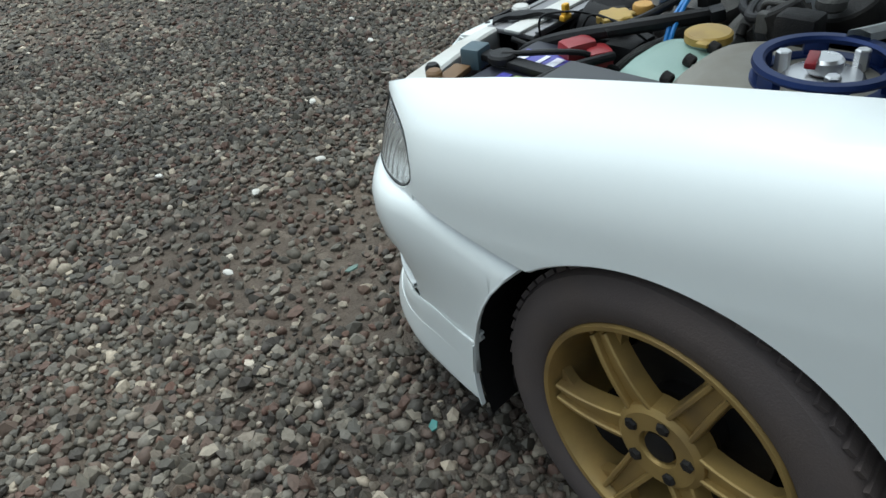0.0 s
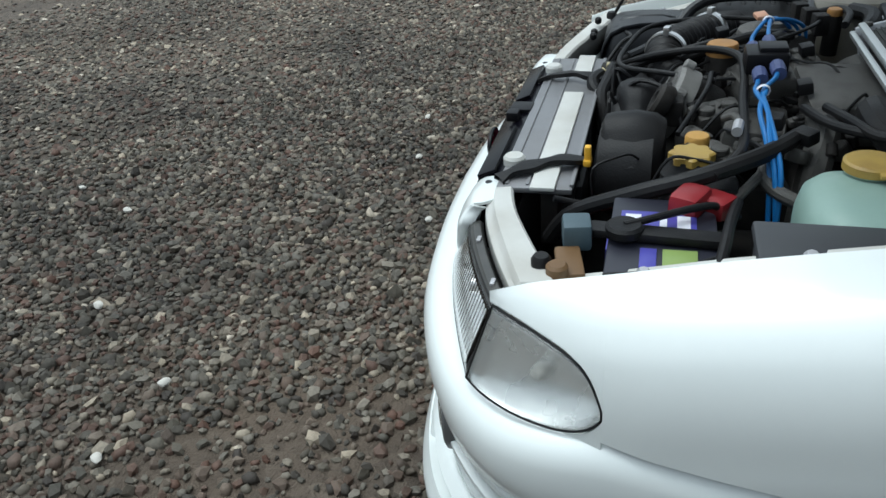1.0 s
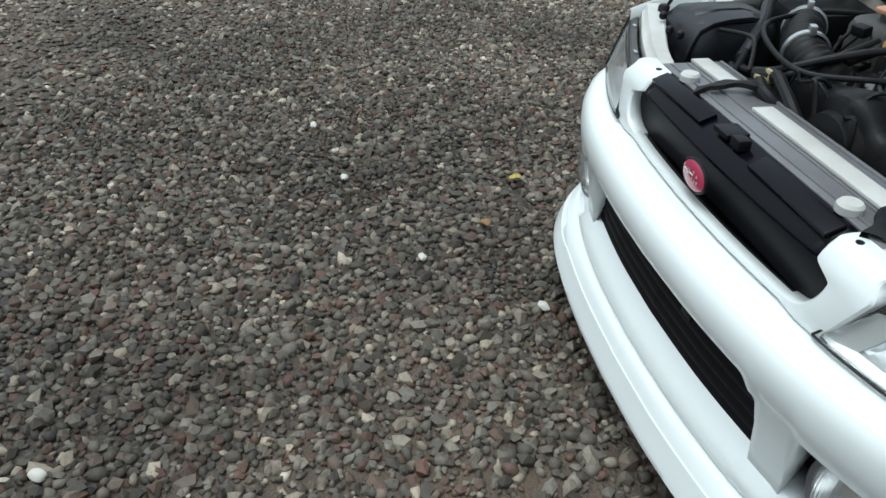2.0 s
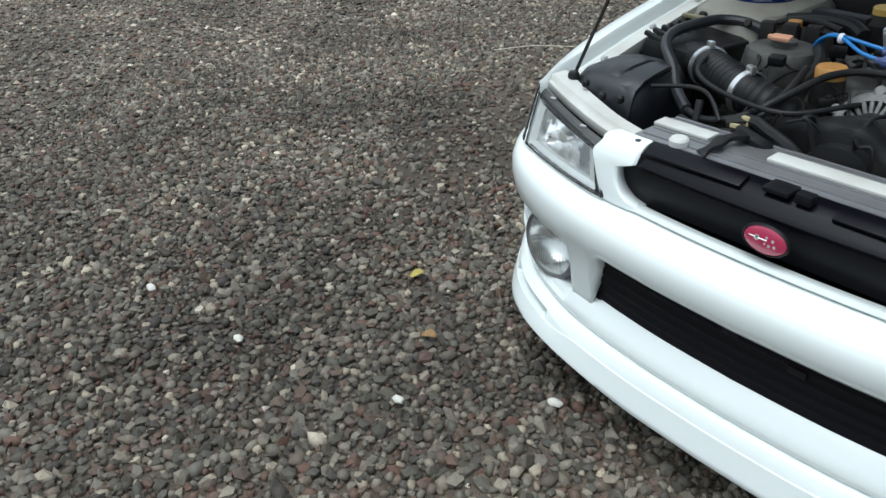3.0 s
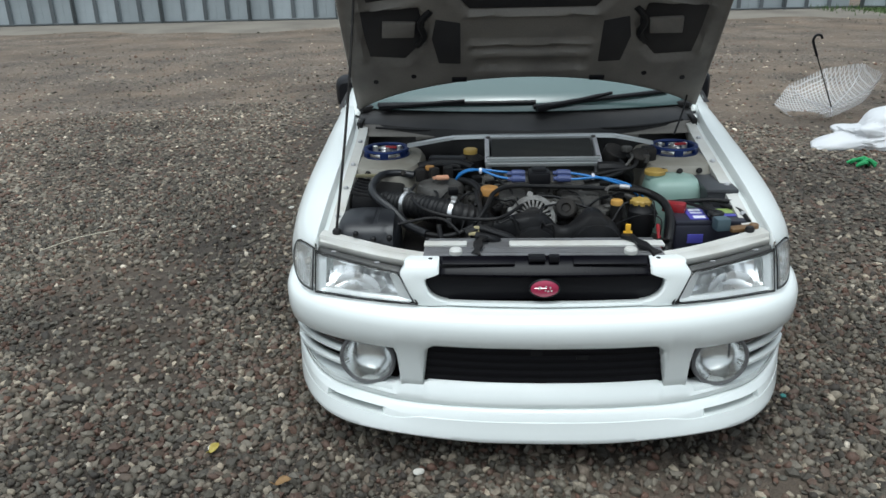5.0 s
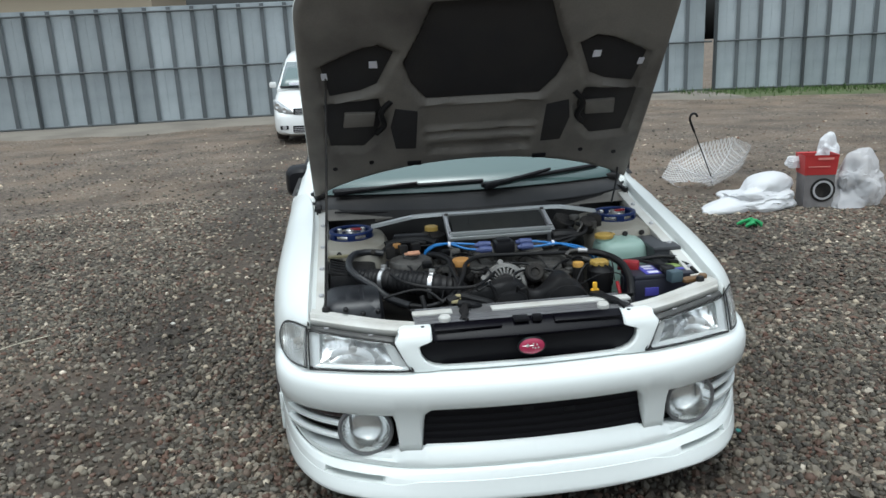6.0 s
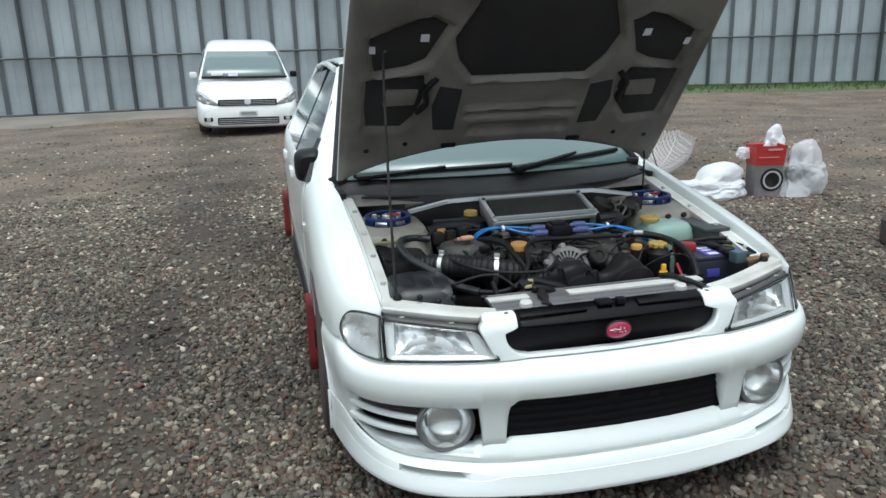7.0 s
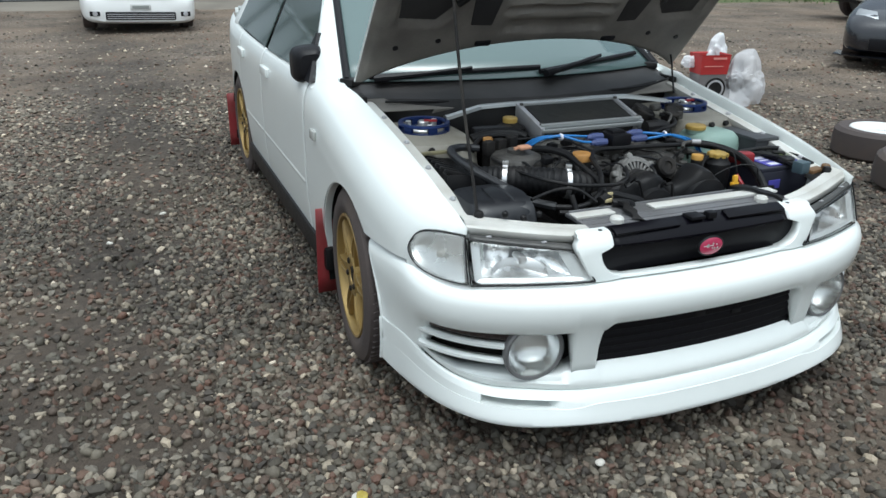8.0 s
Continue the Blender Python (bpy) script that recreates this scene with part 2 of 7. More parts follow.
def part(name, bm, material, parent, label="", smooth=35, solid=0.0, offset=-1.0, recalc=True):
    if recalc:
        bmesh.ops.recalc_face_normals(bm, faces=bm.faces)
    me = bpy.data.meshes.new(name)
    bm.to_mesh(me)
    bm.free()
    me.materials.append(material)
    ob = new(name, me)
    if smooth:
        me.shade_smooth()
        me.set_sharp_from_angle(angle=radians(smooth))
    if parent:
        ob.parent = parent
        if parent.type == "EMPTY":
            ob.matrix_parent_inverse = Matrix.Translation(parent.location).inverted()
    if solid:
        k = ob.modifiers.new("thickness", "SOLIDIFY")
        k.thickness, k.offset = solid, offset
    if label:
        ob["label"] = label
    if material in (LENS, FROST, CORNER, SMOKE):
        ob.visible_shadow = False
    return ob


def both(name, bm, material, parent, label="", **kw):
    other = mirrored(bm)
    return part(name, bm, material, parent, label, **kw), part(name, other, material, parent, label, **kw)


def thing(name, at, label, category, group="", kind=""):
    ob = new(name)
    ob.location = at
    ob.empty_display_size = 0.1
    return tagged(ob, label, category, group, kind)


def B():
    return bmesh.new()

# ---- the car: white saloon, bonnet up ----
AX, RX, WZ, TYR = 0.804, 3.335, 0.290, 0.310
AY, AZ, RA = 0.812, 0.245, 0.372  # centre and radius of the front wheel arch
car = thing("saloon_car", (0, 2.1, 0), "white four-door saloon with raised bonnet, gold wheels, red mud flaps", "car")

GZ = spl([(0.10, 0.668), (0.137, 0.680), (0.2, 0.700), (0.3, 0.722), (0.42, 0.750), (0.55, 0.776), (0.7, 0.803), (0.85, 0.828), (1.0, 0.852), (1.1, 0.869), (1.25, 0.884), (1.42, 0.887), (1.8, 0.878), (2.2, 0.872), (3.2, 0.885), (3.8, 0.92), (4.25, 0.90)])
GX = spl([(0.1, 0.698), (0.3, 0.70), (0.8, 0.705), (1.10, 0.716), (1.28, 0.745), (1.42, 0.778), (1.6, 0.796), (2.2, 0.802), (3.2, 0.798), (3.8, 0.765), (4.25, 0.70)])
WY = spl([(0.137, 0.706), (0.16, 0.737), (0.20, 0.770), (0.26, 0.803), (0.30, 0.818), (0.36, 0.834), (0.55, 0.853), (0.8, 0.857), (1.2, 0.849), (1.6, 0.847), (2.4, 0.847), (3.25, 0.844), (3.7, 0.82), (4.25, 0.72)])
BULGE = spl([(0, 0), (0.06, 0.30), (0.16, 0.58), (0.32, 0.80), (0.6, 0.95), (1.0, 1.0)])


def fender_x(y, z):
    """Half width of the body's side at y along the car and height z."""
    x = GX(y) + (WY(y) - GX(y)) * BULGE((GZ(y) - z) / 0.21)
    if z < 0.5:
        x -= 0.25 * (0.5 - z) ** 2
    return x


def cut_arch(rows, yc, r, zc=AZ):
    """Pushes points inside the wheel arch out to its edge; tells which faces stay."""
    inside = [[(p.y - yc) ** 2 + (p.z - zc) ** 2 < r * r for p in row] for row in rows]
    for i, row in enumerate(rows):
        for j, p in enumerate(row):
            if inside[i][j]:
                d = math.hypot(p.y - yc, p.z - zc)
                if d > 1e-6 and d > r - 0.035:
                    p.y, p.z = yc + (p.y - yc) * r / d, zc + (p.z - zc) * r / d
                    inside[i][j] = 2

    def keep(i, j):
        q = (inside[i][j], inside[i][j + 1], inside[i + 1][j], inside[i + 1][j + 1])
        return not all(q)
    return keep


# front fenders
LAMPTOP = spl([(0.137, 0.664), (0.19, 0.662), (0.235, 0.655), (0.262, 0.645), (0.279, 0.629), (0.289, 0.609), (0.2932, 0.597), (0.294, 0.588)])
LAMPLOW = spl([(0.137, 0.535), (0.20, 0.533), (0.24, 0.538), (0.262, 0.546), (0.279, 0.558), (0.289, 0.571), (0.2932, 0.580), (0.294, 0.588)])


def bumper_line(y):
    """Height of the joint between fender and bumper."""
    return 0.549 - 0.015 * max(0.0, min(1.0, (y - 0.29) / 0.28))


def fender_low(y):
    if y < 0.294:
        return LAMPTOP(y)
    d = abs(y - AY)
    if d < RA:
        arch = AZ + math.sqrt(RA * RA - d * d)
        return max(bumper_line(y), arch) if y < AY else arch
    return bumper_line(y) if y < AY else 0.19


ARCH_A = math.degrees(math.acos(-math.sqrt(RA * RA - (0.534 - AZ) ** 2) / RA))
bm, rows = B(), []
ys = sorted([0.137 + 0.0128 * i for i in range(101)] + [0.272, 0.279, 0.284, 0.2875, 0.291, 0.2925, 0.2935, 0.2941, AY + RA * math.cos(radians(ARCH_A)), AY + RA - 0.012, AY + RA - 0.004, AY + RA - 0.0005, AY + RA + 0.0005])
for y in ys:
    top = GZ(y)
    low = fender_low(y)
    row = []
    for k in range(44):
        s = k / 43
        z = top + (low - top) * s ** 1.25
        row.append(Vector((fender_x(y, z), y, z)))
    rows.append(row)
grid(bm, rows)
# the turned-in lip of the arch
lip_rows = []
for k in range(41):
    a = radians(ARCH_A - ARCH_A * k / 40)
    y, z = AY + RA * math.cos(a), AZ + RA * math.sin(a)
    lip_rows.append([Vector((fender_x(y, z) - 0.002, y, z)), Vector((fender_x(y, z) - 0.005, AY + (RA - 0.004) * math.cos(a), AZ + (RA - 0.004) * math.sin(a))), Vector((fender_x(y, z) - 0.03, AY + (RA - 0.004) * math.cos(a), AZ + (RA - 0.004) * math.sin(a)))])
grid(bm, lip_rows)
# the rolled edge towards the engine bay
grid(bm, [[Vector((GX(y), y, GZ(y))), Vector((GX(y) - 0.004, y, GZ(y) - 0.006)), Vector((GX(y) - 0.006, y, GZ(y) - 0.035)), Vector((GX(y) - 0.045, y, GZ(y) - 0.04)), Vector((GX(y) - 0.05, y, GZ(y) - 0.10))] for y in ys])
# the tip that runs under the corner lamp
grid(bm, [[Vector((fender_x(y, z), y, z)) for z in (LAMPLOW(y) + (bumper_line(y) - 0.012 - LAMPLOW(y)) * k / 5 for k in range(6))] for y in [0.245 + 0.049 * i / 14 for i in range(15)]])
bmesh.ops.remove_doubles(bm, verts=bm.verts, dist=0.0008)
both("front_fender", bm, WHITE, car, smooth=50)

# doors and rear quarters
BELT, side_x = GZ, fender_x


def side_panel(name, y0, y1, arch=False, low=0.20):
    bm, n = B(), max(8, int((y1 - y0) / 0.02))
    rows = [[Vector((side_x(y0 + (y1 - y0) * i / n, z), y0 + (y1 - y0) * i / n, z)) for z in
             (low + (BELT(y0 + (y1 - y0) * i / n) - low) * k / 34 for k in range(35))] for i in range(n + 1)]
    keep = cut_arch(rows, RX, 0.375) if arch else None
    grid(bm, rows, keep=keep)
    bmesh.ops.remove_doubles(bm, verts=bm.verts, dist=0.0008)
    return both(name, bm, WHITE, car, solid=0.003, offset=0)


doors = side_panel("front_door", 1.424, 2.40), side_panel("rear_door", 2.405, 3.12, True)
side_panel("rear_quarter", 3.125, 4.22, True)
for pair, y in zip(doors, (2.27, 3.02)):
    for k, d in enumerate(pair):
        sx = -1 if k else 1
        bm = B()
        rbox(bm, (sx * (side_x(y, 0.78) + 0.006), y, 0.78), (0.024, 0.17, 0.045), 0.010)
        part("handle", bm, WHITE, d)
        bm = B()
        ya, yb = (1.44, 2.39) if y < 2.5 else (2.42, 3.0)
        grid(bm, [[Vector((sx * (side_x(yy, z) + o), yy, z)) for z, o in ((0.435, 0.001), (0.44, 0.0035), (0.452, 0.004), (0.458, 0.001))] for yy in (ya, (ya + yb) / 2, yb)])
        part("side_moulding", bm, WHITE, d)
bm = B()
rbox(bm, (0.822, 2.08, 0.205), (0.05, 1.85, 0.10), 0.02)
both("side_skirt", bm, PLASTIC, car)
bm = B()
rbox(bm, (0.853, 1.24, 0.695), (0.016, 0.07, 0.038), 0.008)
both("side_repeater", bm, mat("repeater_grey", (0.42, 0.43, 0.41), 0.25, vary=0.1, scale=30), car, "greyish clear side repeater lamp")

# tail
bm = B()
grid(bm, [[Vector((0.70 * s, 4.22 + 0.1 * (1 - s * s) * f, z)) for s in [i / 10 - 1 for i in range(21)]] for z, f in ((0.2, 0.6), (0.3, 1), (0.5, 1), (0.54, 0.8), (0.6, 0.7), (0.88, 0.6), (0.93, 0.2))])
part("tail_panel", bm, WHITE, car, solid=0.02)
bm = B()
grid(bm, [[Vector((0.68 * s, y, z + 0.03 * (1 - s * s))) for s in [i / 8 - 1 for i in range(17)]] for y, z in ((3.72, 0.93), (3.9, 0.95), (4.2, 0.94), (4.27, 0.90))])
part("boot_lid", bm, WHITE, car, solid=0.02)

# greenhouse
def screen_edge(t, s=1.0, off=0.0):
    """A point of the windscreen: t up the glass, s across it from -1 to 1."""
    return Vector(((0.733 - 0.150 * t) * s, 1.28 + 0.74 * t - 0.20 * (1 - s * s) * (1 - 0.4 * t) - 0.5 * off, 0.885 + 0.45 * t + 0.012 * (1 - s * s) + 0.86 * off))


def window_edge(t):
    z = 0.875 + 0.44 * t
    return Vector((0.812 - 0.50 * (z - 0.87), 1.405 + 0.36 * min(1, t / 0.7) + 0.60 * max(0, t - 0.7), z))


def ease01(t):
    t = max(0.0, min(1.0, t))
    return t * t * (3 - 2 * t)


bm = B()
rows = []
for k in range(-1, 17):
    t = k / 16
    a, b = screen_edge(t, 0.975, 0.006), window_edge(t)
    out = Vector((0.80, -0.45, 0.35)).normalized()
    wide = (b - a).length
    row = [a - out * 0.012] + [a.lerp(b, u) + out * (0.16 * wide + 0.006) * ease01((k + 1) / 5) * math.sin(math.pi * u) ** 0.7 for u in [i / 10 for i in range(11)]] + [b - out * 0.012]
    rows.append(row)
grid(bm, rows)
both("front_pillar", bm, WHITE, car, smooth=60)
bm = B()
grid(bm, [[Vector((w * s, y + 0.10 * f * (s * s - 1), z + 0.035 * (1 - s * s))) for s in [i / 10 - 1 for i in range(21)]]
          for w, y, z, f in ((0.56, 2.0, 1.335, 0.8), (0.56, 2.2, 1.362, 0.4), (0.555, 2.6, 1.37, 0), (0.55, 3.0, 1.355, 0), (0.54, 3.25, 1.325, 0))])
part("roof", bm, WHITE, car, solid=0.02)
bm = B()
grid(bm, [[Vector(((0.733 - 0.150 * t) * s, 1.28 + 0.74 * t - 0.20 * (1 - s * s) * (1 - 0.4 * t), 0.885 + 0.45 * t + 0.012 * (1 - s * s))) for s in [i / 12 - 1 for i in range(25)]] for t in [k / 8 for k in range(9)]])
part("windscreen", bm, SCREEN, car, "green-tinted windscreen", solid=0.005)
bm = B()
grid(bm, [[Vector(((0.54 + 0.14 * t) * s, 3.25 + 0.5 * t + 0.05 * (1 - s * s), 1.325 - 0.39 * t + 0.02 * (1 - s * s))) for s in [i / 8 - 1 for i in range(17)]] for t in (0, 0.5, 1)])
part("rear_window", bm, SIDEGLASS, car, solid=0.005)


def side_glass(name, pts):
    bm = B()
    n = len(pts)
    f = bm.faces.new([bm.verts.new(Vector((0.805 - 0.50 * (z - 0.87), y, z))) for y, z in pts])
    both(name, bm, SIDEGLASS, car, solid=0.006, smooth=0)


side_glass("front_side_window", [(1.39, 0.882), (2.36, 0.872), (2.40, 1.31), (1.96, 1.30), (1.74, 1.18)])
side_glass("rear_side_window", [(2.44, 0.874), (3.42, 0.897), (3.37, 1.05), (3.17, 1.27), (2.47, 1.31)])
bm = B()
tube(bm, [(0.785, 2.40, 0.87), (0.575, 2.43, 1.33)], 0.016, 8, per=3)
both("pillar", bm, PLASTIC, car)
bm = B()
rows = []
for k in range(9):
    t = k / 8
    z = 0.87 + 0.46 * t
    a = Vector((0.806 - 0.50 * (z - 0.87), 3.40 + 0.06 * math.sin(math.pi * t) - 0.25 * t, z))
    b = Vector((0.765 - 0.44 * (z - 0.87), 3.75 - 0.48 * t, z + 0.02 * (1 - t)))
    rows.append([a.lerp(b, u) + Vector((0.02 * math.sin(math.pi * u), 0, 0)) for u in (0, 0.2, 0.4, 0.6, 0.8, 1)])
grid(bm, rows)
both("rear_pillar", bm, WHITE, car, solid=0.015)
bm = B()
tube(bm, [(0.60, 2.0, 1.325), (0.598, 2.5, 1.345), (0.585, 3.2, 1.31)], 0.016, 8)
both("gutter_rail", bm, WHITE, car)
bm = B()
rbox(bm, (0, 2.3, 0.17), (1.56, 3.7, 0.08), 0.03)
rbox(bm, (0, 2.9, 0.6), (1.5, 1.6, 0.5), 0.05)
part("cabin_floor", bm, PIT, car)
bm = B()
rbox(bm, (0.690, 1.262, 0.884), (0.06, 0.07, 0.028), 0.010, pose(0, 0, 0, 0, 0, -30))
both("screen_corner_seal", bm, PLASTIC, car)
bm = B()
tube(bm, [screen_edge(t, 0.962, 0.004) for t in (0.0, 0.25, 0.5, 0.75, 1.0)], 0.016, 8)
both("screen_trim", bm, BLACK, car)
# door mirrors: a squarish shell on a flat foot in the corner of the window
bm = B()
rows = []
for k in range(11):
    t = k / 10
    w = 0.62 + 0.38 * min(1, t / 0.45) ** 0.5
    row = []
    for i in range(32):
        a = 2 * math.pi * i / 32
        c, d = math.cos(a), math.sin(a)
        x = 0.798 + 0.062 * w * abs(c) ** 0.5 * (1 if c > 0 else -1)
        z = 0.922 + 0.070 * w * abs(d) ** 0.5 * (1 if d > 0 else -1) - 0.12 * (x - 0.798)
        if x < 0.79 and z < 0.91:
            z -= 0.5 * (0.79 - x)
        row.append(Vector((x, 1.445 + 0.10 * t + 0.25 * max(0, x - 0.78), z)))
    rows.append(row)
vs = grid(bm, rows, cu=True)
bm.faces.new(vs[0][::-1])
bm.faces.new(vs[-1])
foot = [(1.375, 0.868), (1.57, 0.868), (1.57, 1.035), (1.545, 1.035)]
grid(bm, [[Vector((0.805 - 0.50 * (z - 0.87) + o, y, z)) for y, z in foot] for o in (-0.01, 0.016, 0.022)], cu=True)
bm.faces.new([bm.verts.new(Vector((0.805 - 0.50 * (z - 0.87) + 0.022, y, z))) for y, z in foot])
both("door_mirror", bm, BLACK, car, "black door mirror")

# ---- front bumper and lip ----
PLAN = smooth_path([(0, -0.078, 0), (0.2, -0.070, 0), (0.4, -0.043, 0), (0.54, 0.0, 0), (0.65, 0.06, 0), (0.74, 0.14, 0), (0.798, 0.235, 0), (0.832, 0.36, 0), (0.85, 0.48, 0), (0.856, 0.565, 0)], 24)
PLAN = [Vector((-p.x, p.y, 0)) for p in PLAN[:0:-1]] + PLAN


def plan_strip(bm, prof, lo=-1.0, hi=1.0, sides=(True,)):
    """A moulding that follows the nose: prof(x, y) gives (out, z) points for each place along it."""
    rows = []
    for i, p in enumerate(PLAN):
        if not lo <= p.x <= hi:
            continue
        d = (PLAN[min(i + 1, len(PLAN) - 1)] - PLAN[max(i - 1, 0)]).normalized()
        nrm = Vector((d.y, -d.x, 0))
        row = [p + nrm * o + Vector((0, 0, z)) for o, z in prof(p.x, p.y)]
        for q in row:
            edge = AY - math.sqrt(max(0.0, (RA + 0.003) ** 2 - (q.z - AZ) ** 2))
            q.y = min(q.y, edge)
        rows.append(row)
    if len(rows) > 1:
        grid(bm, rows)


def ease(t):
    t = max(0.0, min(1.0, t))
    return t * t * (3 - 2 * t)


def beam(x, y):
    top = 0.522 + 0.004 * min(1, abs(x) / 0.7) ** 2 + 0.023 * ease((y - 0.14) / 0.17) - 0.014 * ease((y - 0.29) / 0.27)
    w = 0.034 * math.exp(-((y - 0.15) / 0.16) ** 2)
    q = ease((y - 0.195) / 0.06)
    mid = [(-0.006, 0.432), (-0.016, 0.421), (-0.030, 0.416), (-0.05, 0.416), (-0.07, 0.418)]
    side = [(-0.002 - 0.2 * w, 0.41), (-0.004 - 0.6 * w, 0.37), (-0.006 - 0.9 * w, 0.32), (-0.007 - w, 0.27), (-0.008 - w, 0.23)]
    r = ease((abs(x) - 0.318) / 0.042) ** 2
    mid = [(o, z - 0.018 * r) for o, z in mid]
    post = [(-0.008, 0.426), (-0.018, 0.402), (-0.026, 0.35), (-0.033, 0.295), (-0.037, 0.266)]
    h = ease((abs(x) - 0.358) / 0.010) * (1 - ease((abs(x) - 0.440) / 0.012))
    mid = [(a[0] + (b[0] - a[0]) * h, a[1] + (b[1] - a[1]) * h) for a, b in zip(mid, post)]
    low = [(a[0] + (b[0] - a[0]) * q, a[1] + (b[1] - a[1]) * q) for a, b in zip(mid, side)]
    prof = [(-0.09, top - 0.002), (-0.072, top), (-0.05, top - 0.002), (-0.025, top - 0.008), (-0.008, top - 0.022), (0, top - 0.045), (0.0, 0.45)] + low
    return [(o + w * min(1, max(0, (o + 0.09) / 0.06)), z) for o, z in prof]


bumper = B()
plan_strip(bumper, beam)

def skirt_top(x):
    return 0.284 - 0.026 * ease((abs(x) - 0.42) / 0.06)


def seam_z(y):
    return 0.217 + 0.009 * ease((y + 0.06) / 0.08) + 0.080 * ease((y - 0.05) / 0.28)


def skirt(x, y):
    t = 1 - ease((y - 0.04) / 0.2)
    h = ease((abs(x) - 0.350) / 0.014) * (1 - ease((abs(x) - 0.440) / 0.02))
    top, low = max(skirt_top(x), seam_z(y) + 0.012) - 0.008 * h, seam_z(y)
    g = (1 - 0.62 * ease((abs(x) - 0.42) / 0.06)) * (1 - h)
    return [(-0.11 * t - 0.022 * (1 - t), top), (-0.038 * t * g - 0.014 - 0.021 * h, top), (-0.032 * t * g - 0.012 - 0.020 * h, top - 0.003), (-0.012 * t * (1 - 0.8 * h) - 0.010, (top + low) / 2 + 0.002), (-0.009, low + 0.018), (-0.0105, low + 0.008), (-0.013, low + 0.002), (-0.016, low - 0.002), (-0.024, low - 0.004)]


plan_strip(bumper, skirt)
part("front_bumper", bumper, WHITE, car, smooth=50, solid=0.004, offset=0)


def lip(x, y):
    """The lip's section; scoops are pressed into its corners under a sharp upper edge."""
    s = ease((y + 0.06) / 0.45)
    top, low = seam_z(y) - 0.003, 0.117 + 0.014 * ease((abs(x) - 0.15) / 0.35) + 0.024 * s
    corner = 0.030 * math.exp(-((y - 0.02) / 0.11) ** 2)
    a = abs(x)
    deep = 0.066 * ease((a - 0.475) / 0.045) * (1 if a < 0.668 else 0) if y < 0.1 else 0.0
    edge = 0.18 + 0.10 * (1 - ease((a - 0.40) / 0.10))
    fold = deep / 0.066
    ramp = edge + 0.04 + 0.22 * ease((a - 0.36) / 0.12)
    f = [(-0.02, 0.0, 0), (-0.010, 0.0, 0), (-0.005, 0.015, 0), (-0.002, 0.05, 0), (0.001, 0.12, 0), (0.004, edge - 0.004, 0), (0.004, edge, -0.5 * deep), (0.004, edge + 0.02, -deep), (0.005, ramp + 0.10 * fold, -deep), (0.006, ramp + 0.02 * fold, -0.12 * deep), (0.008, ramp, 0), (0.013, 0.62, 0), (0.018, 0.80, 0), (0.019, 0.91, 0), (0.015, 0.975, 0), (0.004, 1.0, 0), (-0.06, 1.0, 0)]
    return [((o + 0.002) * (1 - s) - 0.002 + corner * (0.10 + 0.55 * ease((k + 0.05) / 0.45) + 0.35 * max(0.0, min(1.0, k))) + d, top + (low - top) * k) for o, k, d in f]


bm = B()
plan_strip(bm, lip)
part("front_lip", bm, WHITE, car, "white deep front lip with scooped corners", smooth=40, solid=0.003, offset=0)

# near-black block behind the nose openings, its colour standing for the shade inside
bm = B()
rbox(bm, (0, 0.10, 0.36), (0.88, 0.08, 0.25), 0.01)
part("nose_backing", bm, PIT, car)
# lower grille with its bars
lower = B()


def mesh_face(x, y):
    """Shallow bars on a dark panel, set a little behind the bumper's face."""
    prof = [(-0.075, 0.428)]
    for k in range(6):
        z = 0.418 - 0.025 * k
        prof += [(-0.047, z), (-0.046, z - 0.003), (-0.046, z - 0.013), (-0.047, z - 0.016), (-0.050, z - 0.019)]
    return prof + [(-0.060, 0.262)]


plan_strip(lower, mesh_face, -0.385, 0.385)
grillelow = part("lower_grille", lower, SLATS, car, "black slatted lower grille", smooth=30)
for x, z in ((-0.02, 0.386), (0.115, 0.372)):
    bm = B()
    rbox(bm, (x, -0.030, z), (0.035, 0.004, 0.014), 0.001)
    part("grille_clip", bm, PLASTIC, grillelow)
# fog lamps
for sx in (1, -1):
    m = pose(sx * 0.536, 0.052, 0.337, 90, 0, 0) @ pose(0, 0, 0, 0, sx * 6, 0) @ Matrix.Scale(1.07, 4)
    bm = B()
    lathe(bm, [(0.0, -0.045), (0.03, -0.041), (0.055, -0.028), (0.072, -0.006), (0.0785, 0.018)], m, 40)
    fog = part("fog_lamp", bm, FOGREF, car, "round fog lamp with a ribbed lens")
    bm = B()
    lathe(bm, [(0.080, 0.008), (0.083, 0.012), (0.084, 0.022), (0.083, 0.030), (0.078, 0.034), (0.072, 0.031), (0.070, 0.026)], m, 40)
    part("bezel", bm, mat("grey_bezel", (0.12, 0.12, 0.122), 0.4) if sx > 0 else bpy.data.materials["grey_bezel"], fog)
    bm = B()
    lathe(bm, [(0.0, 0.050), (0.03, 0.048), (0.055, 0.042), (0.07, 0.034), (0.078, 0.027)], m, 40)
    part("lens", bm, FROST, fog, solid=0.003)

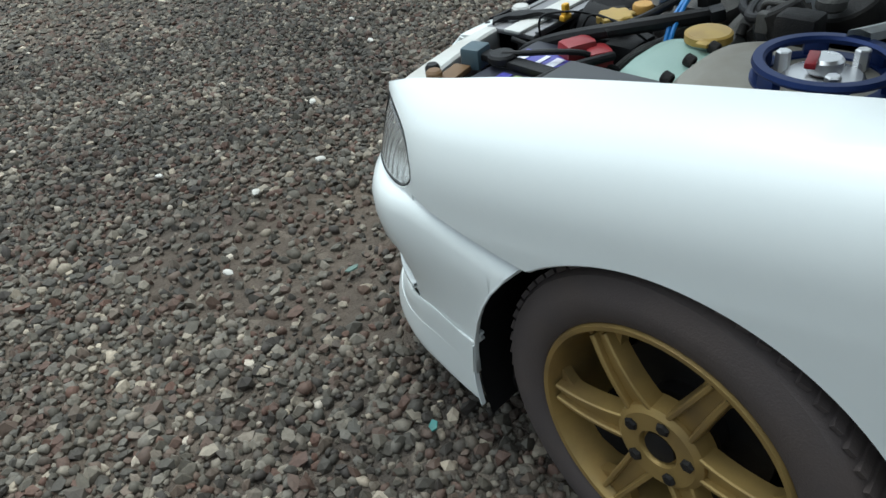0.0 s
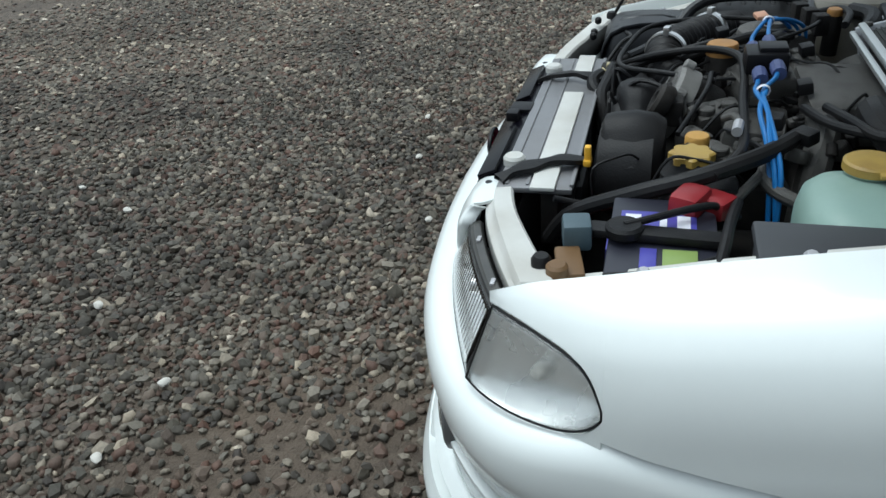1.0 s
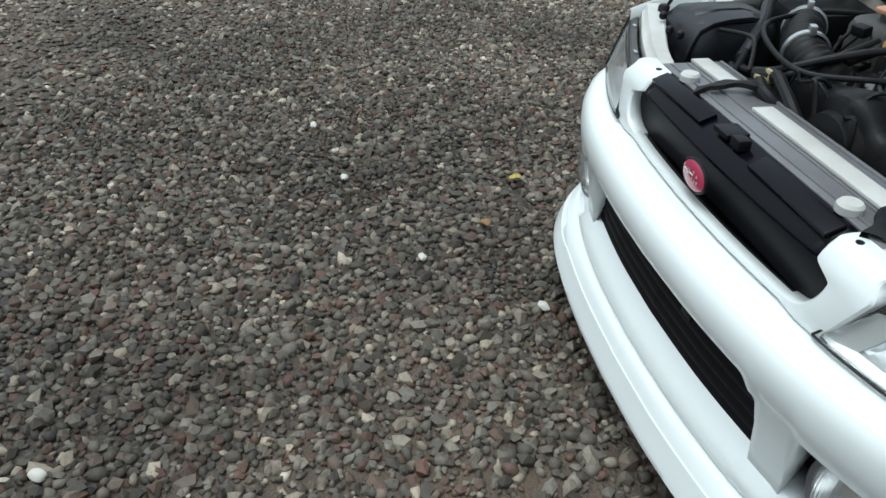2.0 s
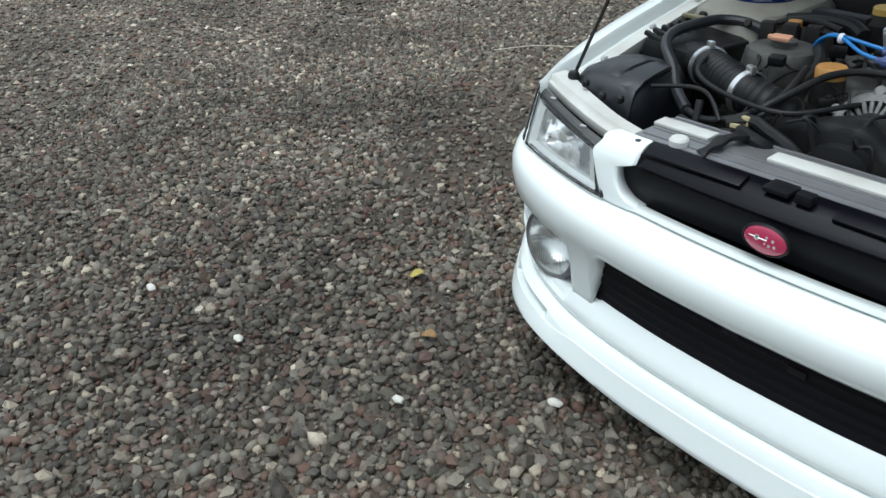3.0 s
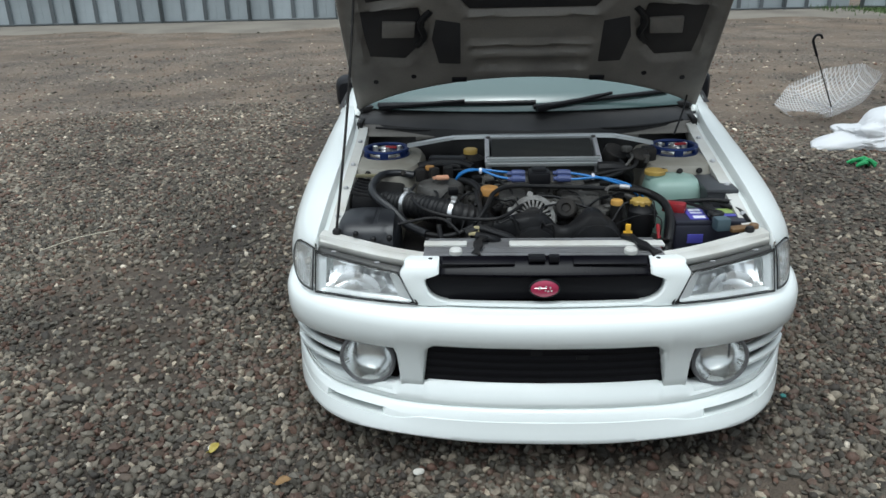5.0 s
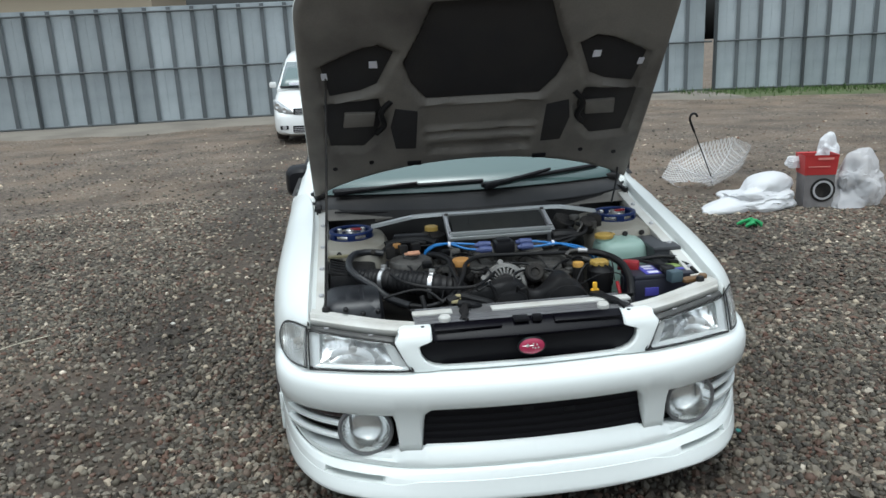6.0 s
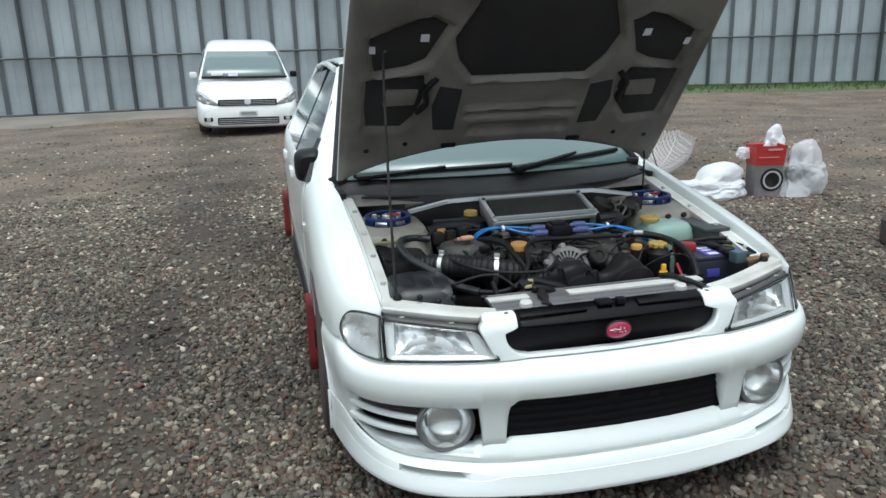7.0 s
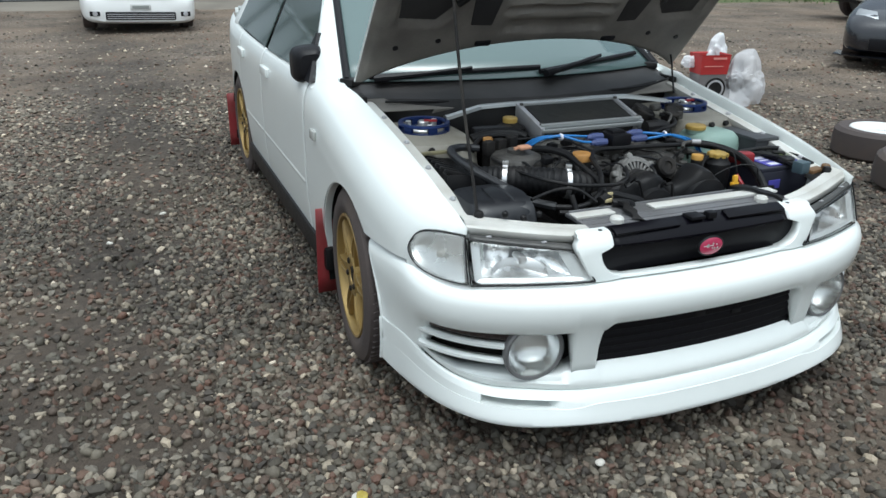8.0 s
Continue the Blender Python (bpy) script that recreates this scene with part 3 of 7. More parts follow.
# louvres and marker lamps beside the fog lamps
for sgn in (1, -1):
    # near-black sheet that paints the shade behind the fog lamp
    bm = B()
    plan_strip(bm, lambda x, y: [(-0.07, 0.425), (-0.105, 0.415), (-0.108, 0.34), (-0.105, 0.262), (-0.07, 0.258)], *((0.43, 0.63) if sgn > 0 else (-0.63, -0.43)))
    part("fog_lamp_recess", bm, PIT, car, solid=0.004)
    for z0 in (0.358, 0.312):
        bm = B()
        lo, hi = (0.615, 0.80) if sgn > 0 else (-0.80, -0.615)
        plan_strip(bm, lambda x, y, z0=z0: [(-0.026, z0 + 0.006), (-0.004, z0 + 0.0075), (0.004, z0 + 0.004), (0.004, z0 - 0.005), (-0.004, z0 - 0.008), (-0.026, z0 - 0.007)], lo, hi)
        part("louvre", bm, WHITE, car, smooth=60, solid=0.003)
    bm = B()
    lo, hi = (0.61, 0.80) if sgn > 0 else (-0.80, -0.61)
    plan_strip(bm, lambda x, y: [(-0.05, 0.424), (-0.018, 0.422), (-0.012, 0.400), (-0.014, 0.372), (-0.05, 0.370)], lo, hi)
    marker = part("marker_lamp", bm, SMOKE, car, "smoked marker lamp in the bumper", solid=0.003)
    bm = B()
    plan_strip(bm, lambda x, y: [(-0.03, 0.416), (-0.034, 0.396), (-0.03, 0.376)], lo, hi)
    part("reflector", bm, DARK, marker)
    # near-black sheet whose colour gives the shade between the louvres
    bm = B()
    plan_strip(bm, lambda x, y: [(-0.06, 0.42), (-0.055, 0.34), (-0.058, 0.275)], lo if sgn > 0 else lo - 0.01, hi + (0.01 if sgn > 0 else 0))
    part("louvre_backing", bm, PIT, car, solid=0.004)

# ---- headlamps and corner lamps ----
def nose_y(x, z):
    """How far back the lamp glass stands."""
    f = max(0, (abs(x) - 0.37) / 0.324)
    return 0.094 * f ** 1.4 + (0.40 - 0.02 * f) * (z - 0.535)


def lamp_grid(corners, n=14, m=8, back=0.0):
    """A patch between four corners (x, z), laid on the nose."""
    (a, b, c, d) = [Vector((p[0], p[1])) for p in corners]
    rows = []
    for i in range(m + 1):
        row = []
        for j in range(n + 1):
            u, v = j / n, i / m
            p = (a * (1 - u) + b * u) * (1 - v) + (d * (1 - u) + c * u) * v
            row.append(Vector((p.x, nose_y(p.x, p.y) + back, p.y)))
        rows.append(row)
    return rows


HL = [(0.378, 0.536), (0.700, 0.534), (0.698, 0.649), (0.428, 0.616)]
bm = B()
grid(bm, lamp_grid(HL))
lenses = both("headlamp", bm, LENS, car, "clear headlamp with a bright reflector", solid=0.004)
for k, hl in enumerate(lenses):
    sx = -1 if k else 1
    # silvered housing round the bowl
    inner = [(0.432, 0.546), (0.668, 0.545), (0.664, 0.634), (0.462, 0.608)]
    outer = [(0.384, 0.538), (0.698, 0.536), (0.695, 0.646), (0.432, 0.614)]
    bm = B()
    ring_o, ring_i, ring_b = [], [], []
    for (a, b), (c, d) in zip(zip(outer, outer[1:] + outer[:1]), zip(inner, inner[1:] + inner[:1])):
        for j in range(8):
            t = j / 8
            x, z = a[0] + (b[0] - a[0]) * t, a[1] + (b[1] - a[1]) * t
            ring_o.append(Vector((sx * x, nose_y(x, z) + 0.008, z)))
            x, z = c[0] + (d[0] - c[0]) * t, c[1] + (d[1] - c[1]) * t
            ring_i.append(Vector((sx * x, nose_y(x, z) + 0.016, z)))
            ring_b.append(Vector((sx * x, nose_y(x, z) + 0.030, z)))
    grid(bm, [ring_o, ring_i, ring_b], cu=True)
    part("housing", bm, SATIN, hl, "satin silver lamp housing", smooth=30)
    # the bowl: flutes above, a plain shelf below
    bm = B()
    rows = lamp_grid(inner, 36, 14, 0.0)
    for i, row in enumerate(rows):
        for j, p in enumerate(row):
            u, v = j / 36, i / 14
            bowl = math.sin(math.pi * u) ** 0.45 * math.sin(math.pi * v) ** 0.45
            flute = 0.005 * abs(math.sin(math.pi * 6 * u + 0.6 * v)) * bowl
            p.y += 0.026 + 0.055 * bowl - flute - 0.006 * math.sin(9 * u + 5 * v) * bowl
            p.x *= sx
    grid(bm, rows)
    part("reflector", bm, CHROME, hl, "fluted chrome reflector", smooth=24)
    # a dome-shaped dip in the lower half, added as the bulb shield's reflection
    bm = B()
    rows = []
    for i in range(7):
        t = i / 6
        row = []
        for j in range(17):
            a = math.pi * j / 16
            r = 1 - 0.85 * t
            x, z = 0.565 - 0.075 * r * math.cos(a), 0.549 + 0.048 * r * math.sin(a)
            row.append(Vector((sx * x, nose_y(x, z) + 0.030 + 0.035 * math.sin(math.pi / 2 * t), z)))
        rows.append(row)
    grid(bm, rows)
    part("lower_bowl", bm, STEEL, hl, smooth=40)
    bm = B()
    lathe(bm, [(0.0, 0.02), (0.013, 0.016), (0.015, 0.0), (0.010, -0.03)], pose(sx * 0.56, 0.095, 0.592, 90, 0, 0), 20)
    part("bulb_shield", bm, STEEL, hl)
    bm = B()
    pts = [(0.374, 0.533), (0.7015, 0.531), (0.7005, 0.651), (0.427, 0.619)]
    loop = []
    for a, b in zip(pts, pts[1:] + pts[:1]):
        for j in range(8):
            t = j / 8
            x, z = a[0] + (b[0] - a[0]) * t, a[1] + (b[1] - a[1]) * t
            loop.append((sx * x, nose_y(x, z) + 0.003, z))
    tube(bm, loop + [loop[0]], 0.0026, 6, per=1)
    part("seal", bm, RUBBER, hl)
# corner lamps wrap from the headlamp to the fender
bm = B()
rows = []
for i in range(13):
    v = i / 12
    row = []
    for j in range(25):
        u = 1 - (1 - j / 24) ** 1.6
        y = 0.141 + (0.2932 - 0.141) * u
        lo, hi = LAMPLOW(y) + 0.002, LAMPTOP(y) - 0.004
        z = lo + (hi - lo) * v
        row.append(Vector((fender_x(y, z) - 0.001, y - 0.042 * (1 - v) * (1 - u), z)))
    rows.append(row)
grid(bm, rows)
lamps = both("corner_lamp", bm, CORNER, car, "frosted corner indicator lamp", solid=0.003)
for k, cl in enumerate(lamps):
    sx = -1 if k else 1
    bm = B()
    rr = []
    for i, row in enumerate(rows):
        r2 = []
        for j, p in enumerate(row):
            deep = 0.010 + 0.030 * math.sin(math.pi * j / 24) ** 0.6 * math.sin(math.pi * i / 12) ** 0.6
            r2.append(Vector((sx * (p.x - deep), p.y + 0.35 * deep, p.z)))
        rr.append(r2)
    grid(bm, rr)
    part("reflector", bm, CHROME, cl)
    bm = B()
    lathe(bm, [(0.0, 0.016), (0.009, 0.012), (0.013, 0.0), (0.010, -0.014), (0.006, -0.03)], pose(sx * 0.742, 0.212, 0.590, 90, 0, sx * 50), 16)
    part("bulb", bm, mat("clear_bulb", (0.38, 0.37, 0.34), 0.2, vary=0.05) if sx > 0 else bpy.data.materials["clear_bulb"], cl)
    bm = B()
    loop = [p for p in rows[0]] + [r[-1] for r in rows[1:]] + rows[-1][::-1][1:] + [r[0] for r in rows[::-1][1:]]
    tube(bm, [Vector((sx * p.x, p.y, p.z)) for p in loop], 0.0019, 6, per=1)
    part("seal", bm, RUBBER, cl)

# ---- grille with its badge ----
frame_g = B()
# white surround: a bar below and a cheek at each side
for x0, x1 in ((-0.375, 0.375),):
    rows = []
    for i in range(41):
        x = x0 + (x1 - x0) * i / 40
        yy = -0.012 + 0.025 * (abs(x) / 0.37) ** 2
        rows.append([Vector((x, yy + 0.03, 0.5285)), Vector((x, yy + 0.002, 0.529)), Vector((x, yy, 0.532)), Vector((x, yy + 0.002, 0.537)), Vector((x, yy + 0.02, 0.539))])
    grid(frame_g, rows)
CHEEK_Y = spl([(0.528, 0.004), (0.56, 0.006), (0.60, 0.014), (0.622, 0.020), (0.640, 0.030), (0.650, 0.040)])


def cheek_inner(z):
    if z < 0.605:
        return 0.285 + 0.067 * math.sqrt(max(0.0, 1 - max(0.0, min(1.0, (0.602 - z) / 0.064)) ** 2))
    return 0.352 - 0.041 * ease((z - 0.605) / 0.018)


# each cheek runs up beside the opening and folds back into a flat bolt tab
for sx in (1, -1):
    rows = []
    for i in range(41):
        t = i / 40
        z = 0.528 + 0.122 * t
        inner = cheek_inner(z)
        outer = 0.381 + 0.056 * (z - 0.528) / 0.115
        outer -= 0.026 * ease((z - 0.618) / 0.03)
        yy = CHEEK_Y(z)
        rows.append([Vector((sx * (inner - 0.001), yy + 0.03, z)), Vector((sx * inner, yy + 0.004, z)), Vector((sx * (inner + 0.004), yy, z)), Vector((sx * (inner + outer) / 2, yy - 0.002, z)), Vector((sx * (outer - 0.003), yy + 0.004, z)), Vector((sx * outer, yy + 0.008, z)), Vector((sx * (outer + 0.001), yy + 0.03, z))])
    for y, z, a, b in ((0.048, 0.6535, 0.311, 0.411), (0.060, 0.6555, 0.311, 0.411), (0.074, 0.6565, 0.312, 0.404), (0.088, 0.657, 0.322, 0.388), (0.0885, 0.652, 0.322, 0.388)):
        rows.append([Vector((sx * a, y + 0.001, z - 0.004)), Vector((sx * a, y, z)), Vector((sx * (a + 0.003), y, z + 0.0005)), Vector((sx * (a + b) / 2, y, z + 0.001)), Vector((sx * (b - 0.003), y, z + 0.0005)), Vector((sx * b, y, z)), Vector((sx * b, y + 0.001, z - 0.004))])
    grid(frame_g, rows)
bm = B()
grid(bm, [[Vector((x, -0.006 + 0.025 * (abs(x) / 0.37) ** 2 + dy, z)) for dy, z in ((0, 0.516), (0, 0.5292), (0.03, 0.531))] for x in [-0.375 + 0.75 * i / 30 for i in range(31)]])
part("bumper_seal", bm, RUBBER, car)
grille = part("grille_surround", frame_g, WHITE, car, smooth=26, solid=0.003, offset=0)
for sx in (1, -1):
    bm = B()
    lathe(bm, [(0.0062, 0), (0.0062, 0.0015), (0, 0.0015)], pose(sx * 0.336, 0.058, 0.6568), 12)
    part("bolt_hole", bm, BLACK, grille)
bm = B()
rbox(bm, (0, 0.045, 0.588), (0.70, 0.02, 0.11), 0.004)
part("grille_mesh", bm, BLACK, car, "glossy black grille panel")
bm = B()
rows = []
for i in range(31):
    x = -0.3095 + 0.619 * i / 30
    f = 0.012 * (abs(x) / 0.31) ** 2
    rows.append([Vector((x, y + f * min(1.0, (0.09 - y) / 0.07), z)) for y, z in ((0.040, 0.606), (0.016, 0.612), (0.011, 0.617), (0.011, 0.622), (0.018, 0.631), (0.028, 0.638), (0.034, 0.645), (0.058, 0.655), (0.076, 0.659), (0.082, 0.650))])
grid(bm, rows)
cover = part("grille_top_cover", bm, COVER, car, "black plastic panel over the grille", smooth=30, solid=0.004)
for sx in (1, -1):
    bm = B()
    rbox(bm, (sx * 0.193, 0.046, 0.6535), (0.215, 0.036, 0.010), 0.003, pose(0, 0, 0, 22, 0, 0))
    part("raised_pad", bm, COVER, cover)
bm = B()
rbox(bm, (-0.02, 0.055, 0.660), (0.05, 0.045, 0.01), 0.003)
rbox(bm, (0.03, 0.045, 0.662), (0.03, 0.025, 0.02), 0.004)
part("bonnet_catch", bm, BLACK, cover, "black bonnet catch")
bm = B()
lathe(bm, [(0.0, 0.010), (0.03, 0.009), (0.036, 0.006), (0.038, 0.0)], pose(0, -0.004, 0.588, 90, 0, 0) @ Matrix.Diagonal((1.12, 0.72, 1, 1)), 40)
badge = part("badge", bm, PINK, car, "oval pink badge with silver marks")
bm = B()
for x, z, r in ((-0.014, 0.003, 0.006), (0.004, 0.008, 0.003), (0.016, 0.005, 0.003), (0.010, -0.006, 0.003), (0.002, -0.004, 0.003), (0.020, -0.005, 0.003)):
    lathe(bm, [(r, 0), (0, 0.002)], pose(x, -0.0135, 0.588 + z, 90, 0, 0), 8)
tube(bm, [(-0.03, -0.0125, 0.591), (-0.014, -0.0138, 0.591), (0.005, -0.0138, 0.591)], 0.0012, 6)
part("badge_marks", bm, STEEL, badge)
bm = B()
lathe(bm, [(0.037, -0.002), (0.0405, 0.0), (0.0405, 0.004), (0.037, 0.007)], pose(0, -0.004, 0.588, 90, 0, 0) @ Matrix.Diagonal((1.12, 0.74, 1, 1)), 40)
part("badge_rim", bm, BLACK, badge)

# ---- wheels ----
def wheel(sx, x, y, steer=0.0):
    m = pose(sx * x, y, WZ, 0, 0, steer) @ pose(0, 0, 0, 0, 90 * sx, 0)
    bm = B()
    lathe(bm, [(0.215, -0.19), (0.25, -0.20), (0.292, -0.195), (0.308, -0.17), (TYR, -0.13), (TYR, -0.06), (0.309, -0.024), (0.299, 0.000), (0.272, 0.012), (0.245, 0.011), (0.225, 0.004), (0.216, -0.006), (0.212, -0.03)], m, 64)
    tyre = part("wheel", bm, TYRE, car, "gold six-spoke wheel with a dusty black tyre")
    bm = B()
    for k in range(64):
        a = 2 * math.pi * k / 64
        mm = m @ pose(0, 0, 0, 0, 0, math.degrees(a)) @ Matrix.Translation((TYR - 0.001, 0, 0))
        for zz, tilt in ((-0.035, 18), (-0.155, -18)):
            rbox(bm, (0, 0, 0), (0.008, 0.017, 0.05), 0, mm @ pose(0, 0, zz, tilt, 0, 0))
    part("tread", bm, TYRE, tyre, smooth=0)["kind"] = "stuff"
    bm = B()
    lathe(bm, [(0.217, -0.015), (0.222, 0.0), (0.219, 0.007), (0.211, 0.006), (0.206, -0.006), (0.200, -0.03), (0.19, -0.06), (0.19, -0.17)], m, 64)
    # six twin-ribbed spokes that run from the hub to the rim
    for k in range(6):
        a = 360 / 6 * k + 35
        mm = m @ pose(0, 0, 0, 0, 0, a)
        for w in (-1, 1):
            pts = []
            for i in range(7):
                t = i / 6
                r0 = 0.052 + 0.148 * t
                half = 0.0235 - 0.010 * t ** 0.7
                zc = 0.006 - 0.018 * (1 - t) ** 2 - 0.010 * t * t
                pts.append((r0, half, zc))
            rows = [[mm @ Vector((r0, w * half - 0.0062, zc - 0.012)), mm @ Vector((r0, w * half - 0.0046, zc + 0.0005)), mm @ Vector((r0, w * half - 0.0024, zc + 0.003)), mm @ Vector((r0, w * half + 0.0024, zc + 0.003)), mm @ Vector((r0, w * half + 0.0046, zc + 0.0005)), mm @ Vector((r0, w * half + 0.0078, zc - 0.03))] for r0, half, zc in pts]
            if w < 0:
                rows = [[mm @ Vector((r0, -half - 0.0078, zc - 0.03)), mm @ Vector((r0, -half - 0.0046, zc + 0.0005)), mm @ Vector((r0, -half - 0.0024, zc + 0.003)), mm @ Vector((r0, -half + 0.0024, zc + 0.003)), mm @ Vector((r0, -half + 0.0046, zc + 0.0005)), mm @ Vector((r0, -half + 0.0062, zc - 0.012))] for r0, half, zc in pts]
            grid(bm, rows)
        # the sunk face between the ribs, and webs that flare at the rim
        rows = [[mm @ Vector((r0, -half + 0.004, zc - 0.008)), mm @ Vector((r0, half - 0.004, zc - 0.008))] for r0, half, zc in pts]
        grid(bm, rows)
        for w in (-1, 1):
            rows = []
            for i in range(5):
                t = i / 4
                r0 = 0.158 + 0.042 * t
                zc = -0.012 - 0.006 * t
                rows.append([mm @ Vector((r0, w * 0.014, zc)), mm @ Vector((r0, w * (0.018 + 0.024 * t * t), zc - 0.002)), mm @ Vector((r0, w * (0.018 + 0.026 * t * t), zc - 0.02))])
            grid(bm, rows)
    lathe(bm, [(0.080, -0.04), (0.076, -0.008), (0.066, -0.001), (0.034, -0.002), (0.031, -0.012), (0.0, -0.012)], m, 48)
    part("rim", bm, GOLD, tyre, "gold alloy rim with six ribbed spokes", smooth=30)
    bm = B()
    lathe(bm, [(0.0275, -0.012), (0.026, -0.006), (0.0, -0.004)], m, 24)
    part("hub_cap", bm, DARK, tyre)
    for k in range(5):
        bm = B()
        lathe(bm, [(0.0115, -0.02), (0.0115, 0.002), (0.008, 0.005), (0, 0.005)], m @ pose(0, 0, 0, 0, 0, 72 * k + 28) @ Matrix.Translation((0.053, 0, 0)), 6)
        part("wheel_nut", bm, DARK, tyre)
    bm = B()
    lathe(bm, [(0.14, -0.10), (0.14, -0.085), (0.07, -0.085), (0.07, -0.06), (0, -0.06)], m, 40)
    rbox(bm, (0, 0, 0), (0.07, 0.16, 0.06), 0.01, m @ pose(0.11, 0, -0.09))
    part("brake_disc", bm, DARK, tyre)
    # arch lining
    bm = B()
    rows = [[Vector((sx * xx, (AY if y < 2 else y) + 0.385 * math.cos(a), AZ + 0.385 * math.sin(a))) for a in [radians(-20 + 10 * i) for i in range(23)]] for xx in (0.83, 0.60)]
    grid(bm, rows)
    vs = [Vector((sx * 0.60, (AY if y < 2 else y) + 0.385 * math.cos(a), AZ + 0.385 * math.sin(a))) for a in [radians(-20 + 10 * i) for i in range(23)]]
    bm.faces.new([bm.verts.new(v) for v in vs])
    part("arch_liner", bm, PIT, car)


for sx in (1, -1):
    wheel(sx, 0.842, AX, -4)
    wheel(sx, 0.826, RX)
    for yy, lo in ((AX + 0.375, 0.055), (RX + 0.37, 0.06)):
        bm = B()
        rows = [[Vector((sx * (0.66 + 0.215 * u), yy + 0.02 * (1 - v) + 0.004 * math.sin(5 * u), lo + (0.42 - lo) * v)) for u in (0, 0.25, 0.5, 0.75, 1)] for v in (0, 0.2, 0.5, 0.8, 1)]
        grid(bm, rows)
        part("mud_flap", bm, FLAP, car, "dark red mud flap behind the wheel", solid=0.005)

# ---- bonnet, propped open ----
HB = Matrix(((1, 0, 0, 0), (0, -0.655, -0.755, 1.17), (0, 0.755, -0.655, 0.885), (0, 0, 0, 1)))
HL_ = 1.13


def hood_edge(x):
    return 0.015 + 0.21 * max(0.0, 1 - (x / 0.705) ** 2) ** 0.75


def hood_half(u):
    return 0.705 - 0.03 * max(0, u / HL_) ** 2 - 0.06 * max(0, (u - 0.95) / 0.18) ** 3


def inside(x, u, poly):
    """Signed distance to an outline; positive inside."""
    best, sgn = 9.0, -1
    for (ax, ay), (bx, by) in zip(poly, poly[1:] + poly[:1]):
        dx, dy = bx - ax, by - ay
        t = max(0, min(1, ((x - ax) * dx + (u - ay) * dy) / (dx * dx + dy * dy)))
        best = min(best, math.hypot(x - ax - t * dx, u - ay - t * dy))
        if (ay > u) != (by > u) and x < ax + (u - ay) / (by - ay) * dx:
            sgn = -sgn
    return best * sgn


UPPER = [(0.625, 0.775), (0.48, 0.848), (0.40, 0.87), (0.33, 0.83), (0.40, 0.665), (0.47, 0.63), (0.60, 0.605)]
LOWER = [(0.63, 0.592), (0.40, 0.61), (0.375, 0.52), (0.42, 0.39), (0.47, 0.328), (0.62, 0.34)]
CENTRE = [(-0.21, 1.04), (-0.26, 0.90), (-0.32, 0.76), (-0.29, 0.66), (-0.23, 0.575), (0.23, 0.575), (0.29, 0.66), (0.32, 0.76), (0.26, 0.90), (0.21, 1.04)]
SLOT = [(-0.22, 0.412), (0.22, 0.412), (0.22, 0.385), (-0.22, 0.385)]
SLOT2 = [(-0.20, 0.345), (0.21, 0.345), (0.22, 0.29), (-0.20, 0.29)]
SCOOP = [(-0.24, 0.56), (0.24, 0.56), (0.235, 0.43), (-0.235, 0.43)]
HOLES = [(UPPER, 0.030), ([(-x, u) for x, u in UPPER], 0.030), (LOWER, 0.024), ([(-x, u) for x, u in LOWER], 0.024), (CENTRE, 0.034), (SLOT, 0.03), (SLOT2, 0.020), (SCOOP, 0.014)]


def hood_low(x, u):
    z = 0.030 + 0.012 * (1 - (x / 0.7) ** 2) * 0
    for poly, deep in HOLES:
        s = max(0, min(1, (inside(x, u, poly) + 0.008) / 0.018))
        z -= deep * s * s * (3 - 2 * s)
    e = min(hood_half(u) - abs(x), u - hood_edge(x), HL_ - u)
    z -= 0.026 * max(0, 1 - e / 0.022) ** 2
    return z


bm, top = B(), B()
rows, skin = [], []
N = 100
for i in range(81):
    t = i / 80
    row, srow = [], []
    for j in range(N + 1):
        s = 2 * j / N - 1
        u0 = hood_edge(s * 0.70)
        u = u0 + (HL_ - 0.02 * s * s - u0) * t
        x = s * hood_half(u)
        row.append(HB @ Vector((x, u, hood_low(x, u))))
        srow.append(HB @ Vector((x * 1.004, u, -0.004 - 0.022 * (1 - s ** 4))))
    rows.append(row)
    skin.append(srow)
grid(bm, rows)
bonnet = part("bonnet", bm, HOODIN, car, "open white bonnet with a grey pressed underside", smooth=50)
grid(top, skin)
grid(top, [[r[0] for r in rows], [r[0] for r in skin]])
grid(top, [[r[-1] for r in rows], [r[-1] for r in skin]])
grid(top, [rows[0], skin[0]])
grid(top, [rows[-1], skin[-1]])
part("outer_skin", top, WHITE, bonnet, "white painted outer skin", smooth=50)
